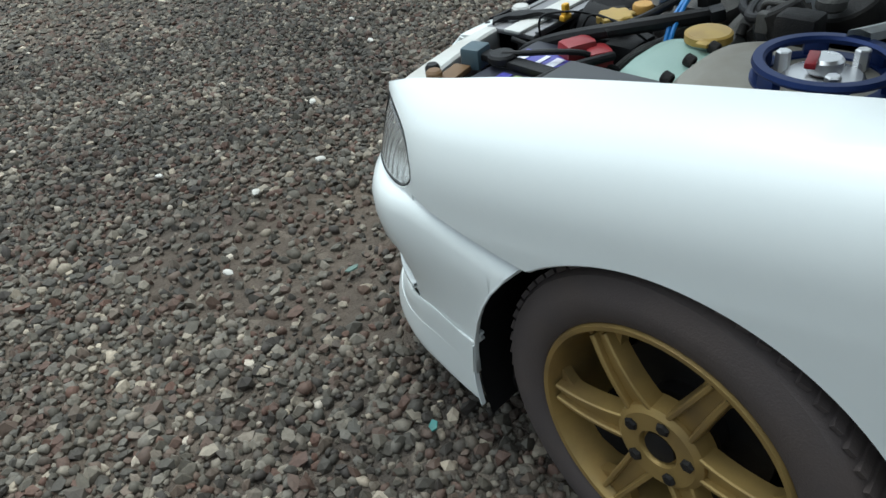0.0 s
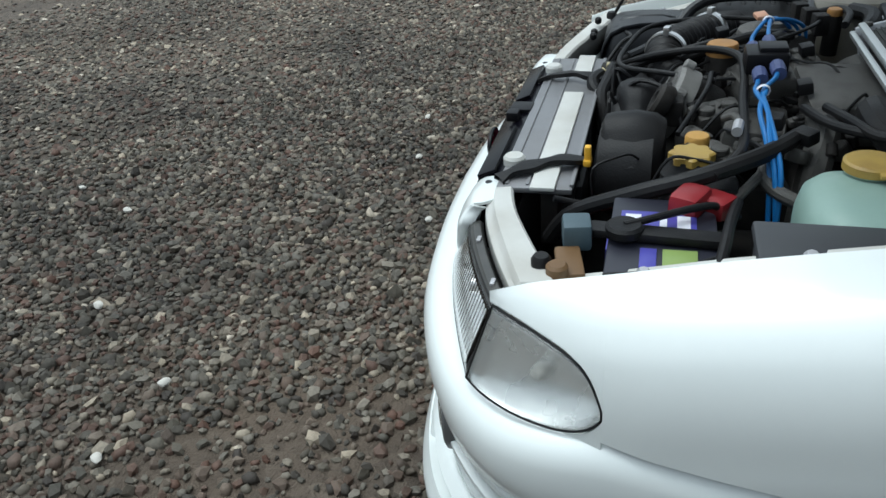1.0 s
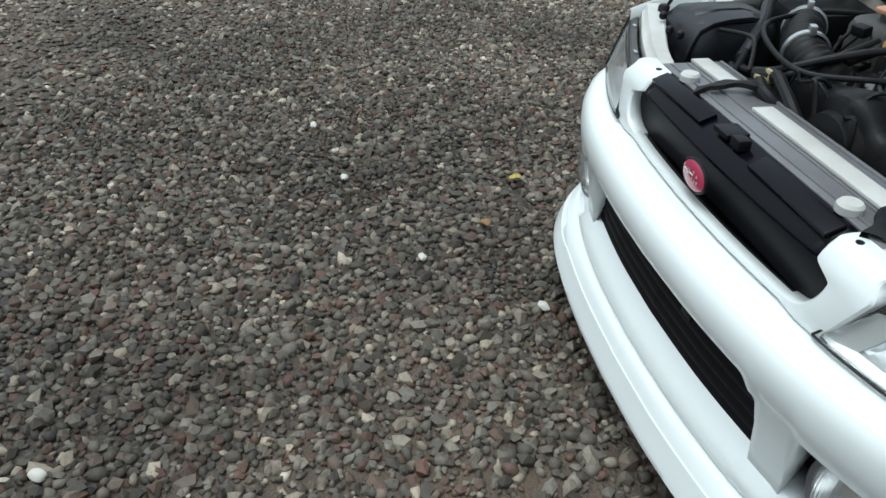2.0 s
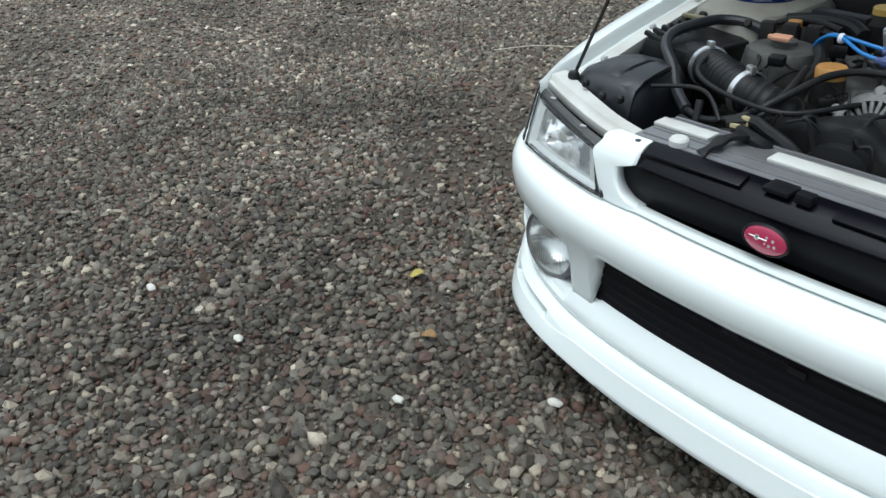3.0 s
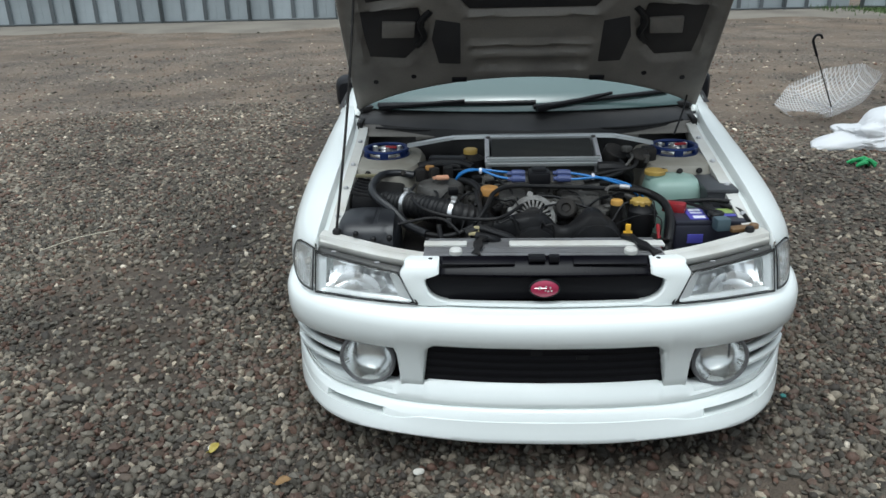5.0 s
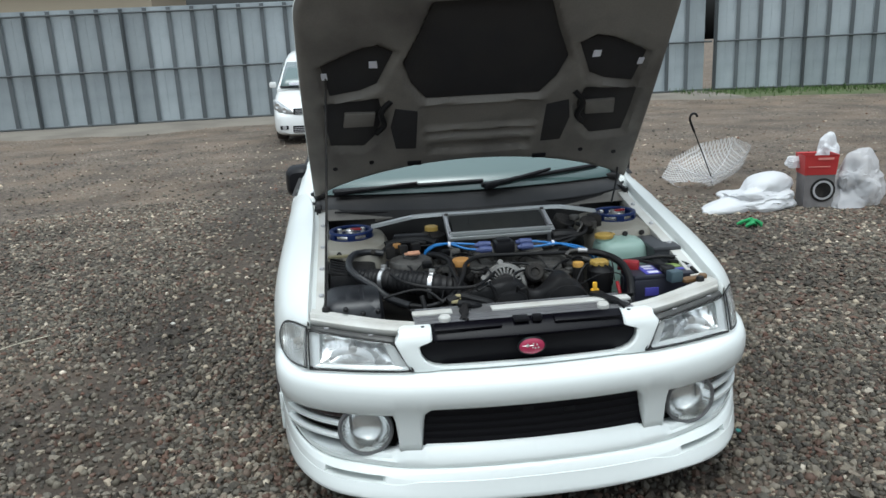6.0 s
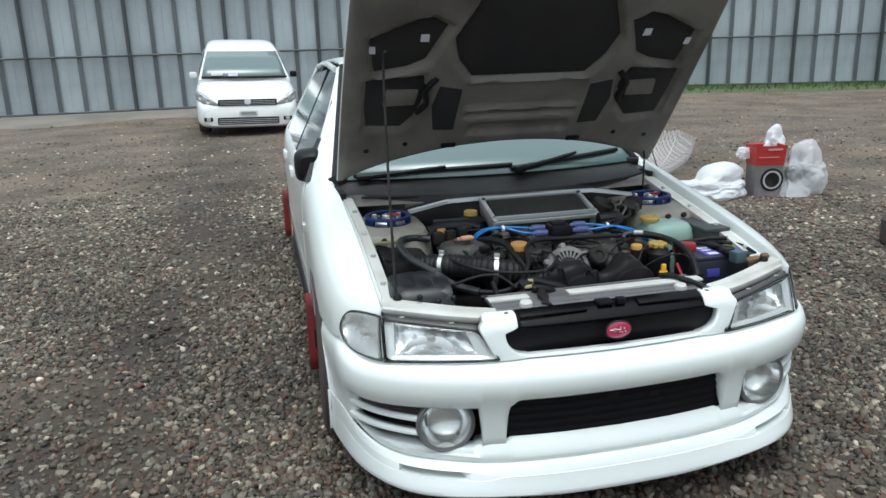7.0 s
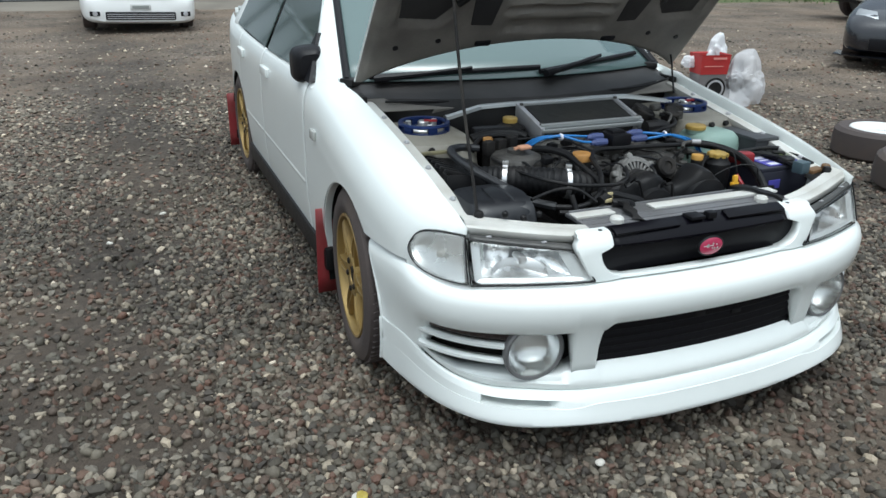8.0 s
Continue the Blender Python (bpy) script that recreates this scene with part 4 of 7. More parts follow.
# insulation in the middle, pads in the corners
PAD = mat("black_insulation_felt", (0.02, 0.019, 0.021), 0.9, vary=0.3, scale=14, bump=0.5, stain=(0.045, 0.04, 0.035), amount=0.5)
bm = B()
prism(bm, [(x * 0.97, 0.585 + (u - 0.575) * 0.97) for x, u in CENTRE], -0.004, 0.007, HB, 0.003)
part("insulation_pad", bm, PAD, bonnet, "black felt insulation pad")
for sx in (1, -1):
    bm = B()
    prism(bm, [(sx * (0.5 + (x - 0.5) * 0.9), 0.73 + (u - 0.73) * 0.88) for x, u in UPPER], -0.004, 0.005, HB, 0.002)
    part("corner_pad", bm, PAD, bonnet)
    bm = B()
    prism(bm, [(sx * (0.51 + (x - 0.51) * 0.93), 0.47 + (u - 0.47) * 0.93) for x, u in LOWER], -0.004, 0.009, HB, 0.003)
    part("cavity_floor", bm, PAD, bonnet)
    bm = B()
    prism(bm, [(sx * x, u) for x, u in ((0.255, 0.54), (0.345, 0.56), (0.365, 0.46), (0.345, 0.33), (0.26, 0.325))], 0.02, 0.0325, HB, 0.006)
    part("ribbed_panel", bm, PAD, bonnet)
    for x, u in ((0.606, 0.718), (0.42, 0.765)):
        bm = B()
        prism(bm, [(sx * (x - 0.016), u - 0.016), (sx * (x + 0.016), u - 0.014), (sx * (x + 0.016), u + 0.016), (sx * (x - 0.014), u + 0.016)], 0.004, 0.009, HB, 0.002)
        part("pad_clip", bm, LABELW, bonnet)
    bm = B()
    prism(bm, [(sx * x, u) for x, u in ((0.55, 0.46), (0.43, 0.46), (0.42, 0.53), (0.54, 0.535))], 0.0, 0.022, HB, 0.004)
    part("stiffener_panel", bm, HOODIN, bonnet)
    bm = B()
    tube(bm, [HB @ Vector(p) for p in ((sx * 0.36, 0.60, 0.03), (sx * 0.40, 0.55, 0.04), (sx * 0.39, 0.48, 0.036), (sx * 0.42, 0.43, 0.03))], 0.012, 8)
    part("washer_hose", bm, PLASTIC, bonnet)
    for x, u in ((0.268, 0.228), (0.60, 0.213), (0.447, 0.242)):
        bm = B()
        if x == 0.268:
            rbox(bm, (0, 0, 0), (0.06, 0.022, 0.012), 0.005, HB @ pose(sx * x, u + 0.01, 0.032))
        else:
            lathe(bm, [(0.011, 0), (0.010, 0.004), (0, 0.004)], HB @ pose(sx * x, u + 0.015, 0.029), 12)
        part("rubber_stop", bm, BLACK, bonnet)
    bm = B()
    rbox(bm, (sx * 0.690, 1.13, 0.838), (0.02, 0.10, 0.04), 0.005)
    part("bonnet_hinge", bm, DARK, car)
# prop rod
bm = B()
tube(bm, [(-0.645, 0.205, 0.690), (-0.640, 0.215, 0.72), (-0.615, 0.40, 1.05), (-0.595, 0.52, 1.36), (-0.59, 0.50, 1.42)], 0.0045, 8)
part("bonnet_prop", bm, DARK, car, "thin dark bonnet prop rod")

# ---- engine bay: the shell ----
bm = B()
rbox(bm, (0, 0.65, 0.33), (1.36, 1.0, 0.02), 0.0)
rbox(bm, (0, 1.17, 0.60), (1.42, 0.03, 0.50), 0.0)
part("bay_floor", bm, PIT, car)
for sx in (1, -1):
    bm = B()
    grid(bm, [[Vector((sx * (GX(y) - 0.05), y, GZ(y) - 0.10)), Vector((sx * (GX(y) - 0.06), y, GZ(y) - 0.14)), Vector((sx * 0.62, y, 0.35))] for y in (0.2, 0.4, 0.6, 0.8, 1.0, 1.15)])
    part("inner_wing", bm, PLASTIC, car, solid=0.006)
for sx in (1, -1):
    bm = B()
    rows = []
    for i in range(12):
        y = 0.16 + 1.0 * i / 11
        rows.append([Vector((sx * (GX(y) - 0.022), y, GZ(y) - 0.040)), Vector((sx * (GX(y) - 0.022), y, GZ(y) - 0.030)), Vector((sx * (GX(y) - 0.058), y, GZ(y) - 0.032)), Vector((sx * (GX(y) - 0.062), y, GZ(y) - 0.07))])
    grid(bm, rows)
    part("wing_rail", bm, WHITE_IN, car, "white bolted rail inside the wing", solid=0.003)
for sx in (1, -1):
    for y in (0.33, 0.52, 0.71, 0.93):
        bm = B()
        lathe(bm, [(0.010, 0), (0.010, 0.004), (0.006, 0.009), (0, 0.009)], pose(sx * (GX(y) - 0.04), y, GZ(y) - 0.031), 6)
        part("wing_bolt", bm, SILVER, car)
# white front panel behind the lamps
for sx in (1, -1):
    bm = B()
    path = smooth_path([(0.36, 0.080, 0.655), (0.45, 0.098, 0.662), (0.57, 0.138, 0.674), (0.66, 0.172, 0.684), (0.692, 0.185, 0.687)], 5)
    rows = []
    for p in path:
        h = 0.024 + 0.014 * (p.x - 0.36) / 0.33
        f = nose_y(p.x, p.z - 0.025) + 0.024
        rows.append([Vector((sx * p.x, f - 0.002, p.z - 0.03)), Vector((sx * p.x, f, p.z - 0.012)), Vector((sx * p.x, f + 0.006, p.z - 0.007)), Vector((sx * p.x, p.y - h * 0.35, p.z - 0.003)), Vector((sx * p.x, p.y - h * 0.2, p.z + 0.005)), Vector((sx * (p.x - 0.006), p.y + h - 0.004, p.z + 0.006)), Vector((sx * (p.x - 0.008), p.y + h, p.z + 0.001)), Vector((sx * (p.x - 0.008), p.y + h, p.z - 0.06))])
    grid(bm, rows)
    part("front_panel", bm, WHITE_IN, car, "white painted front panel behind the headlamp", solid=0.003)
    # grey strip over the lamp
    bm = B()
    rows = []
    for i in range(15):
        x = 0.424 + 0.268 * i / 14
        z = 0.6185 + 0.113 * (x - 0.428)
        y0 = nose_y(x, z)
        rows.append([Vector((sx * x, y0 - 0.001, z - 0.004)), Vector((sx * x, y0 + 0.001, z + 0.002)), Vector((sx * x, y0 + 0.006, z + 0.005)), Vector((sx * x, y0 + 0.008, z + 0.008)), Vector((sx * x, y0 + 0.020, z + 0.011)), Vector((sx * x, y0 + 0.026, z + 0.006))])
    grid(bm, rows)
    strip = part("lamp_top_trim", bm, mat("dull_grey_trim", (0.06, 0.06, 0.058), 0.42, 0.2, vary=0.3, scale=12, stain=(0.13, 0.125, 0.115), amount=0.4, spread=10) if sx > 0 else bpy.data.materials["dull_grey_trim"], car, "dull grey strip on top of the headlamp", solid=0.002)
    for x in (0.50, 0.64):
        z = 0.6185 + 0.113 * (x - 0.428)
        bm = B()
        rbox(bm, (sx * x, nose_y(x, z) + 0.014, z + 0.0115), (0.016, 0.007, 0.005), 0.002)
        part("trim_screw", bm, SILVER, strip)
    bm = B()
    lathe(bm, [(0.014, -0.02), (0.014, 0.010), (0.010, 0.016), (0, 0.016)], pose(sx * 0.640, 0.196, 0.688), 16)
    part("rubber_buffer", bm, RUBBER, car)
# radiator top
bm = B()
rbox(bm, (0.0, 0.140, 0.656), (0.72, 0.130, 0.011), 0.004)
rad = part("radiator", bm, mat("grey_radiator_plate", (0.26, 0.26, 0.27), 0.42, 0.6, vary=0.1, scale=14, stain=(0.16, 0.15, 0.14), amount=0.5, spread=8), car, "silver radiator top plate")
bm = B()
rbox(bm, (0.0, 0.203, 0.6615), (0.70, 0.008, 0.010), 0.003)
part("rear_flange", bm, bpy.data.materials["grey_radiator_plate"], rad)
bm = B()
rbox(bm, (0.0, 0.165, 0.598), (0.70, 0.03, 0.10), 0.004)
part("core", bm, DARK, rad)
# two strips of the plate, painted white to stand for its bright sheen
bm = B()
rbox(bm, (0.137, 0.156, 0.6655), (0.47, 0.042, 0.007), 0.002)
part("white_strip", bm, WHITE_IN, rad)
bm = B()
rbox(bm, (-0.295, 0.160, 0.6655), (0.132, 0.040, 0.007), 0.002)
part("white_strip", bm, WHITE_IN, rad)
bm = B()
rbox(bm, (0.0, 0.128, 0.6625), (0.70, 0.006, 0.004), 0.001)
rbox(bm, (0.0, 0.092, 0.6625), (0.70, 0.006, 0.004), 0.001)
part("pressed_rib", bm, bpy.data.materials["grey_radiator_plate"], rad)
for sx in (1, -1):
    bm = B()
    lathe(bm, [(0.020, 0), (0.020, 0.012), (0.016, 0.017), (0, 0.018)], pose(sx * 0.261, 0.090, 0.660), 20)
    part("rubber_mount", bm, WHITE_IN, rad)
    bm = B()
    pts = [(0.338, 0.076, 0.664), (0.318, 0.10, 0.673), (0.296, 0.135, 0.677), (0.278, 0.175, 0.680), (0.258, 0.215, 0.672)] if sx > 0 else [(-0.200, 0.072, 0.663), (-0.196, 0.10, 0.673), (-0.192, 0.135, 0.679), (-0.180, 0.172, 0.681), (-0.172, 0.215, 0.672)]
    path = smooth_path(pts, 5)
    rows = []
    for i, p in enumerate(path):
        w = 0.014 + 0.005 * math.cos(i * 0.75)
        rows.append([p + Vector((-sx * w * 0.8, -w * 0.6, -0.006)), p + Vector((-sx * w * 0.75, -w * 0.55, 0.003)), p + Vector((0, 0, 0.005)), p + Vector((sx * w * 0.75, w * 0.55, 0.003)), p + Vector((sx * w * 0.8, w * 0.6, -0.006))])
    grid(bm, rows, cu=True)
    part("hold_down_strap", bm, RUBBER, rad, "black hold-down bracket")
bm = B()
rbox(bm, (-0.21, 0.215, 0.680), (0.03, 0.02, 0.01), 0.003)
rbox(bm, (-0.199, 0.222, 0.687), (0.018, 0.012, 0.028), 0.003)
part("radiator_cap_tag", bm, mat("pale_yellow_tag", (0.42, 0.36, 0.2), 0.5), rad, "pale yellow tag on the radiator")

# cowl, scuttle and wipers
bm = B()
rows = []
for i in range(33):
    s = i / 16 - 1
    yb = 1.28 - 0.20 * (1 - s * s)
    rows.append([Vector((0.71 * s, yb + 0.03, 0.893 + 0.012 * (1 - s * s))), Vector((0.71 * s, yb - 0.02, 0.872)), Vector((0.71 * s, yb - 0.10, 0.852)), Vector((0.71 * s, min(yb - 0.13, 1.12), 0.845)), Vector((0.71 * s, min(yb - 0.14, 1.11), 0.80)), Vector((0.71 * s, min(yb - 0.14, 1.11), 0.6))])
grid(bm, rows)
part("cowl_panel", bm, mat("dusty_cowl", (0.013, 0.0125, 0.013), 0.55, vary=0.3, scale=9, bump=0.1, stain=(0.038, 0.034, 0.033), amount=0.6, spread=5), car, "black plastic cowl under the windscreen", solid=0.004)
bm = B()
grid(bm, [[Vector((0.66 * s, 1.02 - 0.03 * (1 - s * s), 0.815)), Vector((0.67 * s, 1.09 - 0.05 * (1 - s * s), 0.83)), Vector((0.68 * s, 1.11 - 0.06 * (1 - s * s), 0.845))] for s in [i / 10 - 1 for i in range(21)]])
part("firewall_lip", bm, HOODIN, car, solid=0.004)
for x0, x1, t0, t1 in ((-0.60, 0.04, 0.004, 0.035), (0.03, 0.60, 0.006, 0.075)):
    bm = B()
    tube(bm, [screen_edge(t0 + (t1 - t0) * u + 0.008, (x0 + (x1 - x0) * u) / 0.70, 0.012 + 0.006 * math.sin(3.1 * u)) for u in (0, 0.25, 0.5, 0.75, 1)], 0.010, 8)
    tube(bm, [screen_edge(t0 + (t1 - t0) * u - 0.02 * (1 - u), (x0 + (x1 - x0) * (0.02 + 0.6 * u)) / 0.70, 0.022 + 0.012 * u) for u in (0, 0.3, 0.6, 0.9)], [0.016, 0.011, 0.009, 0.007], 8)
    part("wiper", bm, BLACK, car, "black windscreen wiper")

# ---- engine bay: the contents ----
def cyl(bm, c, r, h, rot=(0, 0, 0), n=24, chamfer=0.004):
    lathe(bm, [(r - chamfer, 0), (r, chamfer), (r, h - chamfer), (r - chamfer, h), (0, h)], pose(*c, *rot), n)


def hose(name, pts, r, material, parent, label="", **kw):
    bm = B()
    tube(bm, pts, r, **kw)
    return part(name, bm, material, parent, label)


# engine block and heads, a low dark mass
bm = B()
rbox(bm, (0.0, 0.55, 0.52), (0.52, 0.52, 0.22), 0.03)
rbox(bm, (-0.36, 0.55, 0.47), (0.22, 0.42, 0.18), 0.03)
rbox(bm, (0.36, 0.50, 0.47), (0.20, 0.42, 0.18), 0.03)
rbox(bm, (0.0, 0.95, 0.55), (0.40, 0.25, 0.26), 0.04)
for k in range(7):
    rbox(bm, (-0.24 + 0.08 * k, 0.42 + 0.02 * (k % 3), 0.64), (0.05, 0.10 + 0.02 * (k % 2), 0.035), 0.01)
engine = part("engine", bm, DARK, car, "dusty flat engine under hoses and leads")
# intake manifold: a plenum with curved runners
bm = B()
rbox(bm, (0.04, 0.66, 0.705), (0.26, 0.16, 0.08), 0.03)
part("intake_manifold", bm, ALU, engine, "dull cast aluminium intake manifold")
for x, y, w, turn in ((-0.10, 0.52, 0.16, 12), (0.16, 0.50, 0.14, -8)):
    bm = B()
    rbox(bm, (x, y, 0.69), (w, 0.105, 0.06), 0.02, pose(0, 0, 0, 0, 0, turn))
    part("manifold_flange", bm, ALU, engine)
for sx in (1, -1):
    for y in (0.60, 0.72):
        bm = B()
        tube(bm, [(0.04 + sx * 0.10, y, 0.71), (0.04 + sx * 0.18, y, 0.715), (0.04 + sx * 0.25, y - 0.02, 0.67), (0.04 + sx * 0.28, y - 0.03, 0.60)], 0.026, 10)
        part("intake_runner", bm, ALU, engine)
for x, y, z, w in ((0.10, 0.42, 0.69, 0.05), (0.17, 0.40, 0.675, 0.045), (-0.09, 0.43, 0.675, 0.04), (0.23, 0.44, 0.67, 0.05), (-0.17, 0.60, 0.72, 0.045), (0.02, 0.55, 0.735, 0.05), (0.13, 0.47, 0.70, 0.04), (0.06, 0.46, 0.69, 0.045)):
    bm = B()
    rbox(bm, (x, y, z), (w * 1.3, w, w * 0.8), 0.01, pose(0, 0, 0, 8, 5, 250 * x))
    cyl(bm, (x + 0.3 * w, y, z + 0.3 * w), 0.3 * w, 0.25 * w, n=12, chamfer=0.002)
    part("cast_bracket", bm, ALU, engine)
# belt cover: two round domes joined by a bridge
BELT_D = spl([(-0.215, 0.008), (-0.15, 0.016), (-0.07, 0.034), (-0.012, 0.040), (0.045, 0.024), (0.09, 0.024), (0.135, 0.044), (0.185, 0.054), (0.235, 0.044), (0.26, 0.016)])
BELT_Z = spl([(-0.27, 0.656), (-0.20, 0.676), (-0.13, 0.692), (-0.077, 0.708), (-0.003, 0.722), (0.030, 0.706), (0.058, 0.676), (0.092, 0.672), (0.130, 0.698), (0.160, 0.726), (0.200, 0.718), (0.232, 0.682), (0.26, 0.656)])
bm = B()
for x, r, h in ((-0.012, 0.075, 0.016), (0.185, 0.085, 0.020)):
    lathe(bm, [(r, -0.03), (r * 0.98, 0.045), (r * 0.9, 0.065), (r * 0.45, 0.072), (r * 0.42, 0.064), (0, 0.06)], pose(x, 0.30, 0.60 + h, 90, 0, 0), 32)
rows = []
for i in range(31):
    t = i / 30
    x = -0.215 + 0.475 * t
    z = BELT_Z(x)
    d = BELT_D(x)
    rows.append([Vector((x, 0.293 - d - 0.004, z - 0.09)), Vector((x, 0.293 - d - 0.002, z - 0.018)), Vector((x, 0.293 - d + 0.004, z - 0.005)), Vector((x, 0.293 - 0.6 * d, z)), Vector((x, 0.297, z + 0.004)), Vector((x, 0.297 + 0.7 * d, z - 0.001)), Vector((x, 0.297 + d, z - 0.012)), Vector((x, 0.299 + d, z - 0.09))])
grid(bm, rows)
part("belt_cover", bm, PLASTIC, engine, "dusty black belt cover with rounded domes", smooth=40)
bm = B()
rbox(bm, (0.21, 0.20, 0.585), (0.10, 0.03, 0.07), 0.02)
cyl(bm, (0.205, 0.205, 0.615), 0.035, 0.03, (90, 0, 0))
part("cover_boss", bm, PLASTIC, engine)
# alternator with its slotted silver end
am = pose(-0.012, 0.350, 0.682, 62, 0, 0)
bm = B()
lathe(bm, [(0.066, -0.09), (0.070, -0.08), (0.070, -0.012), (0.062, -0.006), (0.040, -0.006), (0.036, 0.012), (0.028, 0.016), (0.0, 0.016)], am, 40)
alt = part("alternator", bm, DARK, engine)
for k in range(24):
    bm = B()
    rbox(bm, (0, 0, 0), (0.034, 0.0078, 0.02), 0.0018, am @ pose(0, 0, 0, 0, 0, 360 / 24 * k) @ Matrix.Translation((0.052, 0, 0.0)))
    part("vane", bm, CASTING, alt)
bm = B()
lathe(bm, [(0.078, -0.03), (0.078, 0.004), (0.072, 0.011), (0.060, 0.011), (0.059, -0.01)], am, 40)
for k in range(5):
    cyl(bm, am @ Vector((0.080 * math.cos(0.6 + 1.1 * k), 0.080 * math.sin(0.6 + 1.1 * k), -0.012)), 0.011, 0.022, (62, 0, 0), 14, 0.003)
part("slotted_end", bm, CASTING, alt, "silver slotted end of the alternator")
# belt tensioner beside it
bm = B()
lathe(bm, [(0.030, -0.02), (0.034, -0.014), (0.034, 0.004), (0.028, 0.010), (0.016, 0.010), (0.013, 0.004), (0.0, 0.004)], pose(0.092, 0.335, 0.722, 62, 0, 0), 28)
rbox(bm, (0.085, 0.365, 0.700), (0.05, 0.03, 0.05), 0.008)
part("belt_tensioner", bm, DARK, engine, "dark belt tensioner pulley", smooth=40)
# intercooler across the rear
bm = B()
ICM = Matrix(((1, 0, 0, 0.046), (0, 0.966, -0.258, 0.806), (0, 0.258, 0.966, 0.782), (0, 0, 0, 1)))
rbox(bm, (0, 0, 0), (0.38, 0.17, 0.05), 0.004, ICM)
cooler = part("intercooler", bm, CORE, car, "grey finned intercooler with bright end tanks")
for k in range(18):
    bm = B()
    rbox(bm, (0, 0, 0), (0.38, 0.0028, 0.004), 0.0, ICM @ Matrix.Translation((0, -0.079 + 0.0092 * k, 0.0255)))
    part("fin", bm, CORE, cooler, smooth=0)
bm = B()
for y, w, z, h in ((0.094, 0.014, 0.006, 0.05), (-0.090, 0.014, 0.030, 0.018), (-0.108, 0.011, 0.020, 0.014)):
    rbox(bm, (0, 0, 0), (0.42, w, h), 0.004, ICM @ Matrix.Translation((0, y, z)))
part("cross_bar", bm, SATIN, cooler, "bright steel bar")
for sx in (1, -1):
    bm = B()
    rbox(bm, (0, 0, 0), (0.017, 0.205, 0.075), 0.004, ICM @ pose(sx * 0.203, 0, -0.006, 0, sx * 8, 0))
    part("end_tank", bm, SILVER, cooler, "dull silver end tank")
    for yy in (-0.08, 0.08):
        bm = B()
        cyl(bm, ICM @ Vector((sx * 0.203, yy, 0.030)), 0.008, 0.008, n=6, chamfer=0.001)
        part("tank_bolt", bm, ALU, cooler)
# firewall shield behind it
bm = B()
grid(bm, [[Vector((x, 1.04, 0.66)), Vector((x, 1.03, 0.79)), Vector((x, 1.0, 0.815))] for x in (-0.45, -0.2, 0.2, 0.45)])
part("heat_shield", bm, HOODIN, car, solid=0.004)
# strut towers
for sx in (1, -1):
    bm = B()
    rows = []
    for z, gx, gy, p in ((0.50, 0.155, 0.225, 0.45), (0.66, 0.150, 0.218, 0.5), (0.742, 0.142, 0.205, 0.55), (0.768, 0.128, 0.185, 0.6), (0.780, 0.10, 0.13, 0.8), (0.781, 0.06, 0.07, 1.0)):
        row = []
        for k in range(40):
            a = 2 * math.pi * k / 40
            c, s = math.cos(a), math.sin(a)
            row.append(Vector((sx * (0.548 + gx * abs(c) ** p * (1 if c > 0 else -1)), 0.85 + gy * abs(s) ** p * (1 if s > 0 else -1), z)))
        rows.append(row)
    vs = grid(bm, rows, cu=True)
    bm.faces.new(vs[-1])
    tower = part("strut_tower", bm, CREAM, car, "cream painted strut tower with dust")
    for x, y, z in ((0.47, 0.657, 0.755), (0.53, 0.650, 0.755), (0.60, 0.654, 0.755)):
        bm = B()
        cyl(bm, (sx * x, y, z), 0.010, 0.016, (70, 0, 0), 12, 0.002)
        part("tower_bolt", bm, DARK, tower)
    # blue ring of the strut brace, on posts
    cx, cy, cz = sx * 0.552, 0.842, 0.804
    bm = B()
    lathe(bm, [(0.074, -0.004), (0.088, -0.004), (0.090, 0.0), (0.088, 0.006), (0.076, 0.006), (0.072, 0.002), (0.074, -0.004)], pose(cx, cy, cz), 48)
    brace = part("strut_brace_ring", bm, BLUE, car, "blue anodised strut brace ring")
    bm = B()
    lathe(bm, [(0.070, -0.026), (0.090, -0.026), (0.090, -0.020), (0.070, -0.020), (0.070, -0.026)], pose(cx, cy, cz), 48)
    part("lower_ring", bm, BLUE, brace)
    for k in range(6):
        a = radians(30 + 60 * k)
        bm = B()
        rbox(bm, (cx + 0.081 * math.cos(a), cy + 0.081 * math.sin(a), cz - 0.010), (0.014, 0.032, 0.024), 0.004, pose(0, 0, 0, 0, 0, 30 + 60 * k))
        part("spacer", bm, BLUE, brace)
    bm = B()
    cyl(bm, (cx, cy, 0.776), 0.050, 0.012)
    cyl(bm, (cx, cy, 0.79), 0.022, 0.022)
    for k in range(3):
        a = radians(30 + 120 * k)
        cyl(bm, (cx + 0.055 * math.cos(a), cy + 0.055 * math.sin(a), 0.780), 0.010, 0.030, n=6, chamfer=0.002)
    part("strut_top", bm, STEEL, brace, "steel strut top with nuts")
    bm = B()
    rbox(bm, (cx + 0.02, cy - 0.01, 0.8125), (0.045, 0.014, 0.008), 0.002, pose(0, 0, 0, 0, 0, 15 * sx))
    part("warning_tag", bm, RED, brace)
bm = B()
path = [(-0.470, 0.850, 0.814), (-0.40, 0.885, 0.818), (-0.31, 0.935, 0.822), (-0.26, 0.945, 0.824), (0.0, 0.950, 0.826), (0.30, 0.948, 0.824), (0.36, 0.930, 0.822), (0.42, 0.890, 0.818), (0.472, 0.850, 0.814)]
path = smooth_path(path, 4)
rows = []
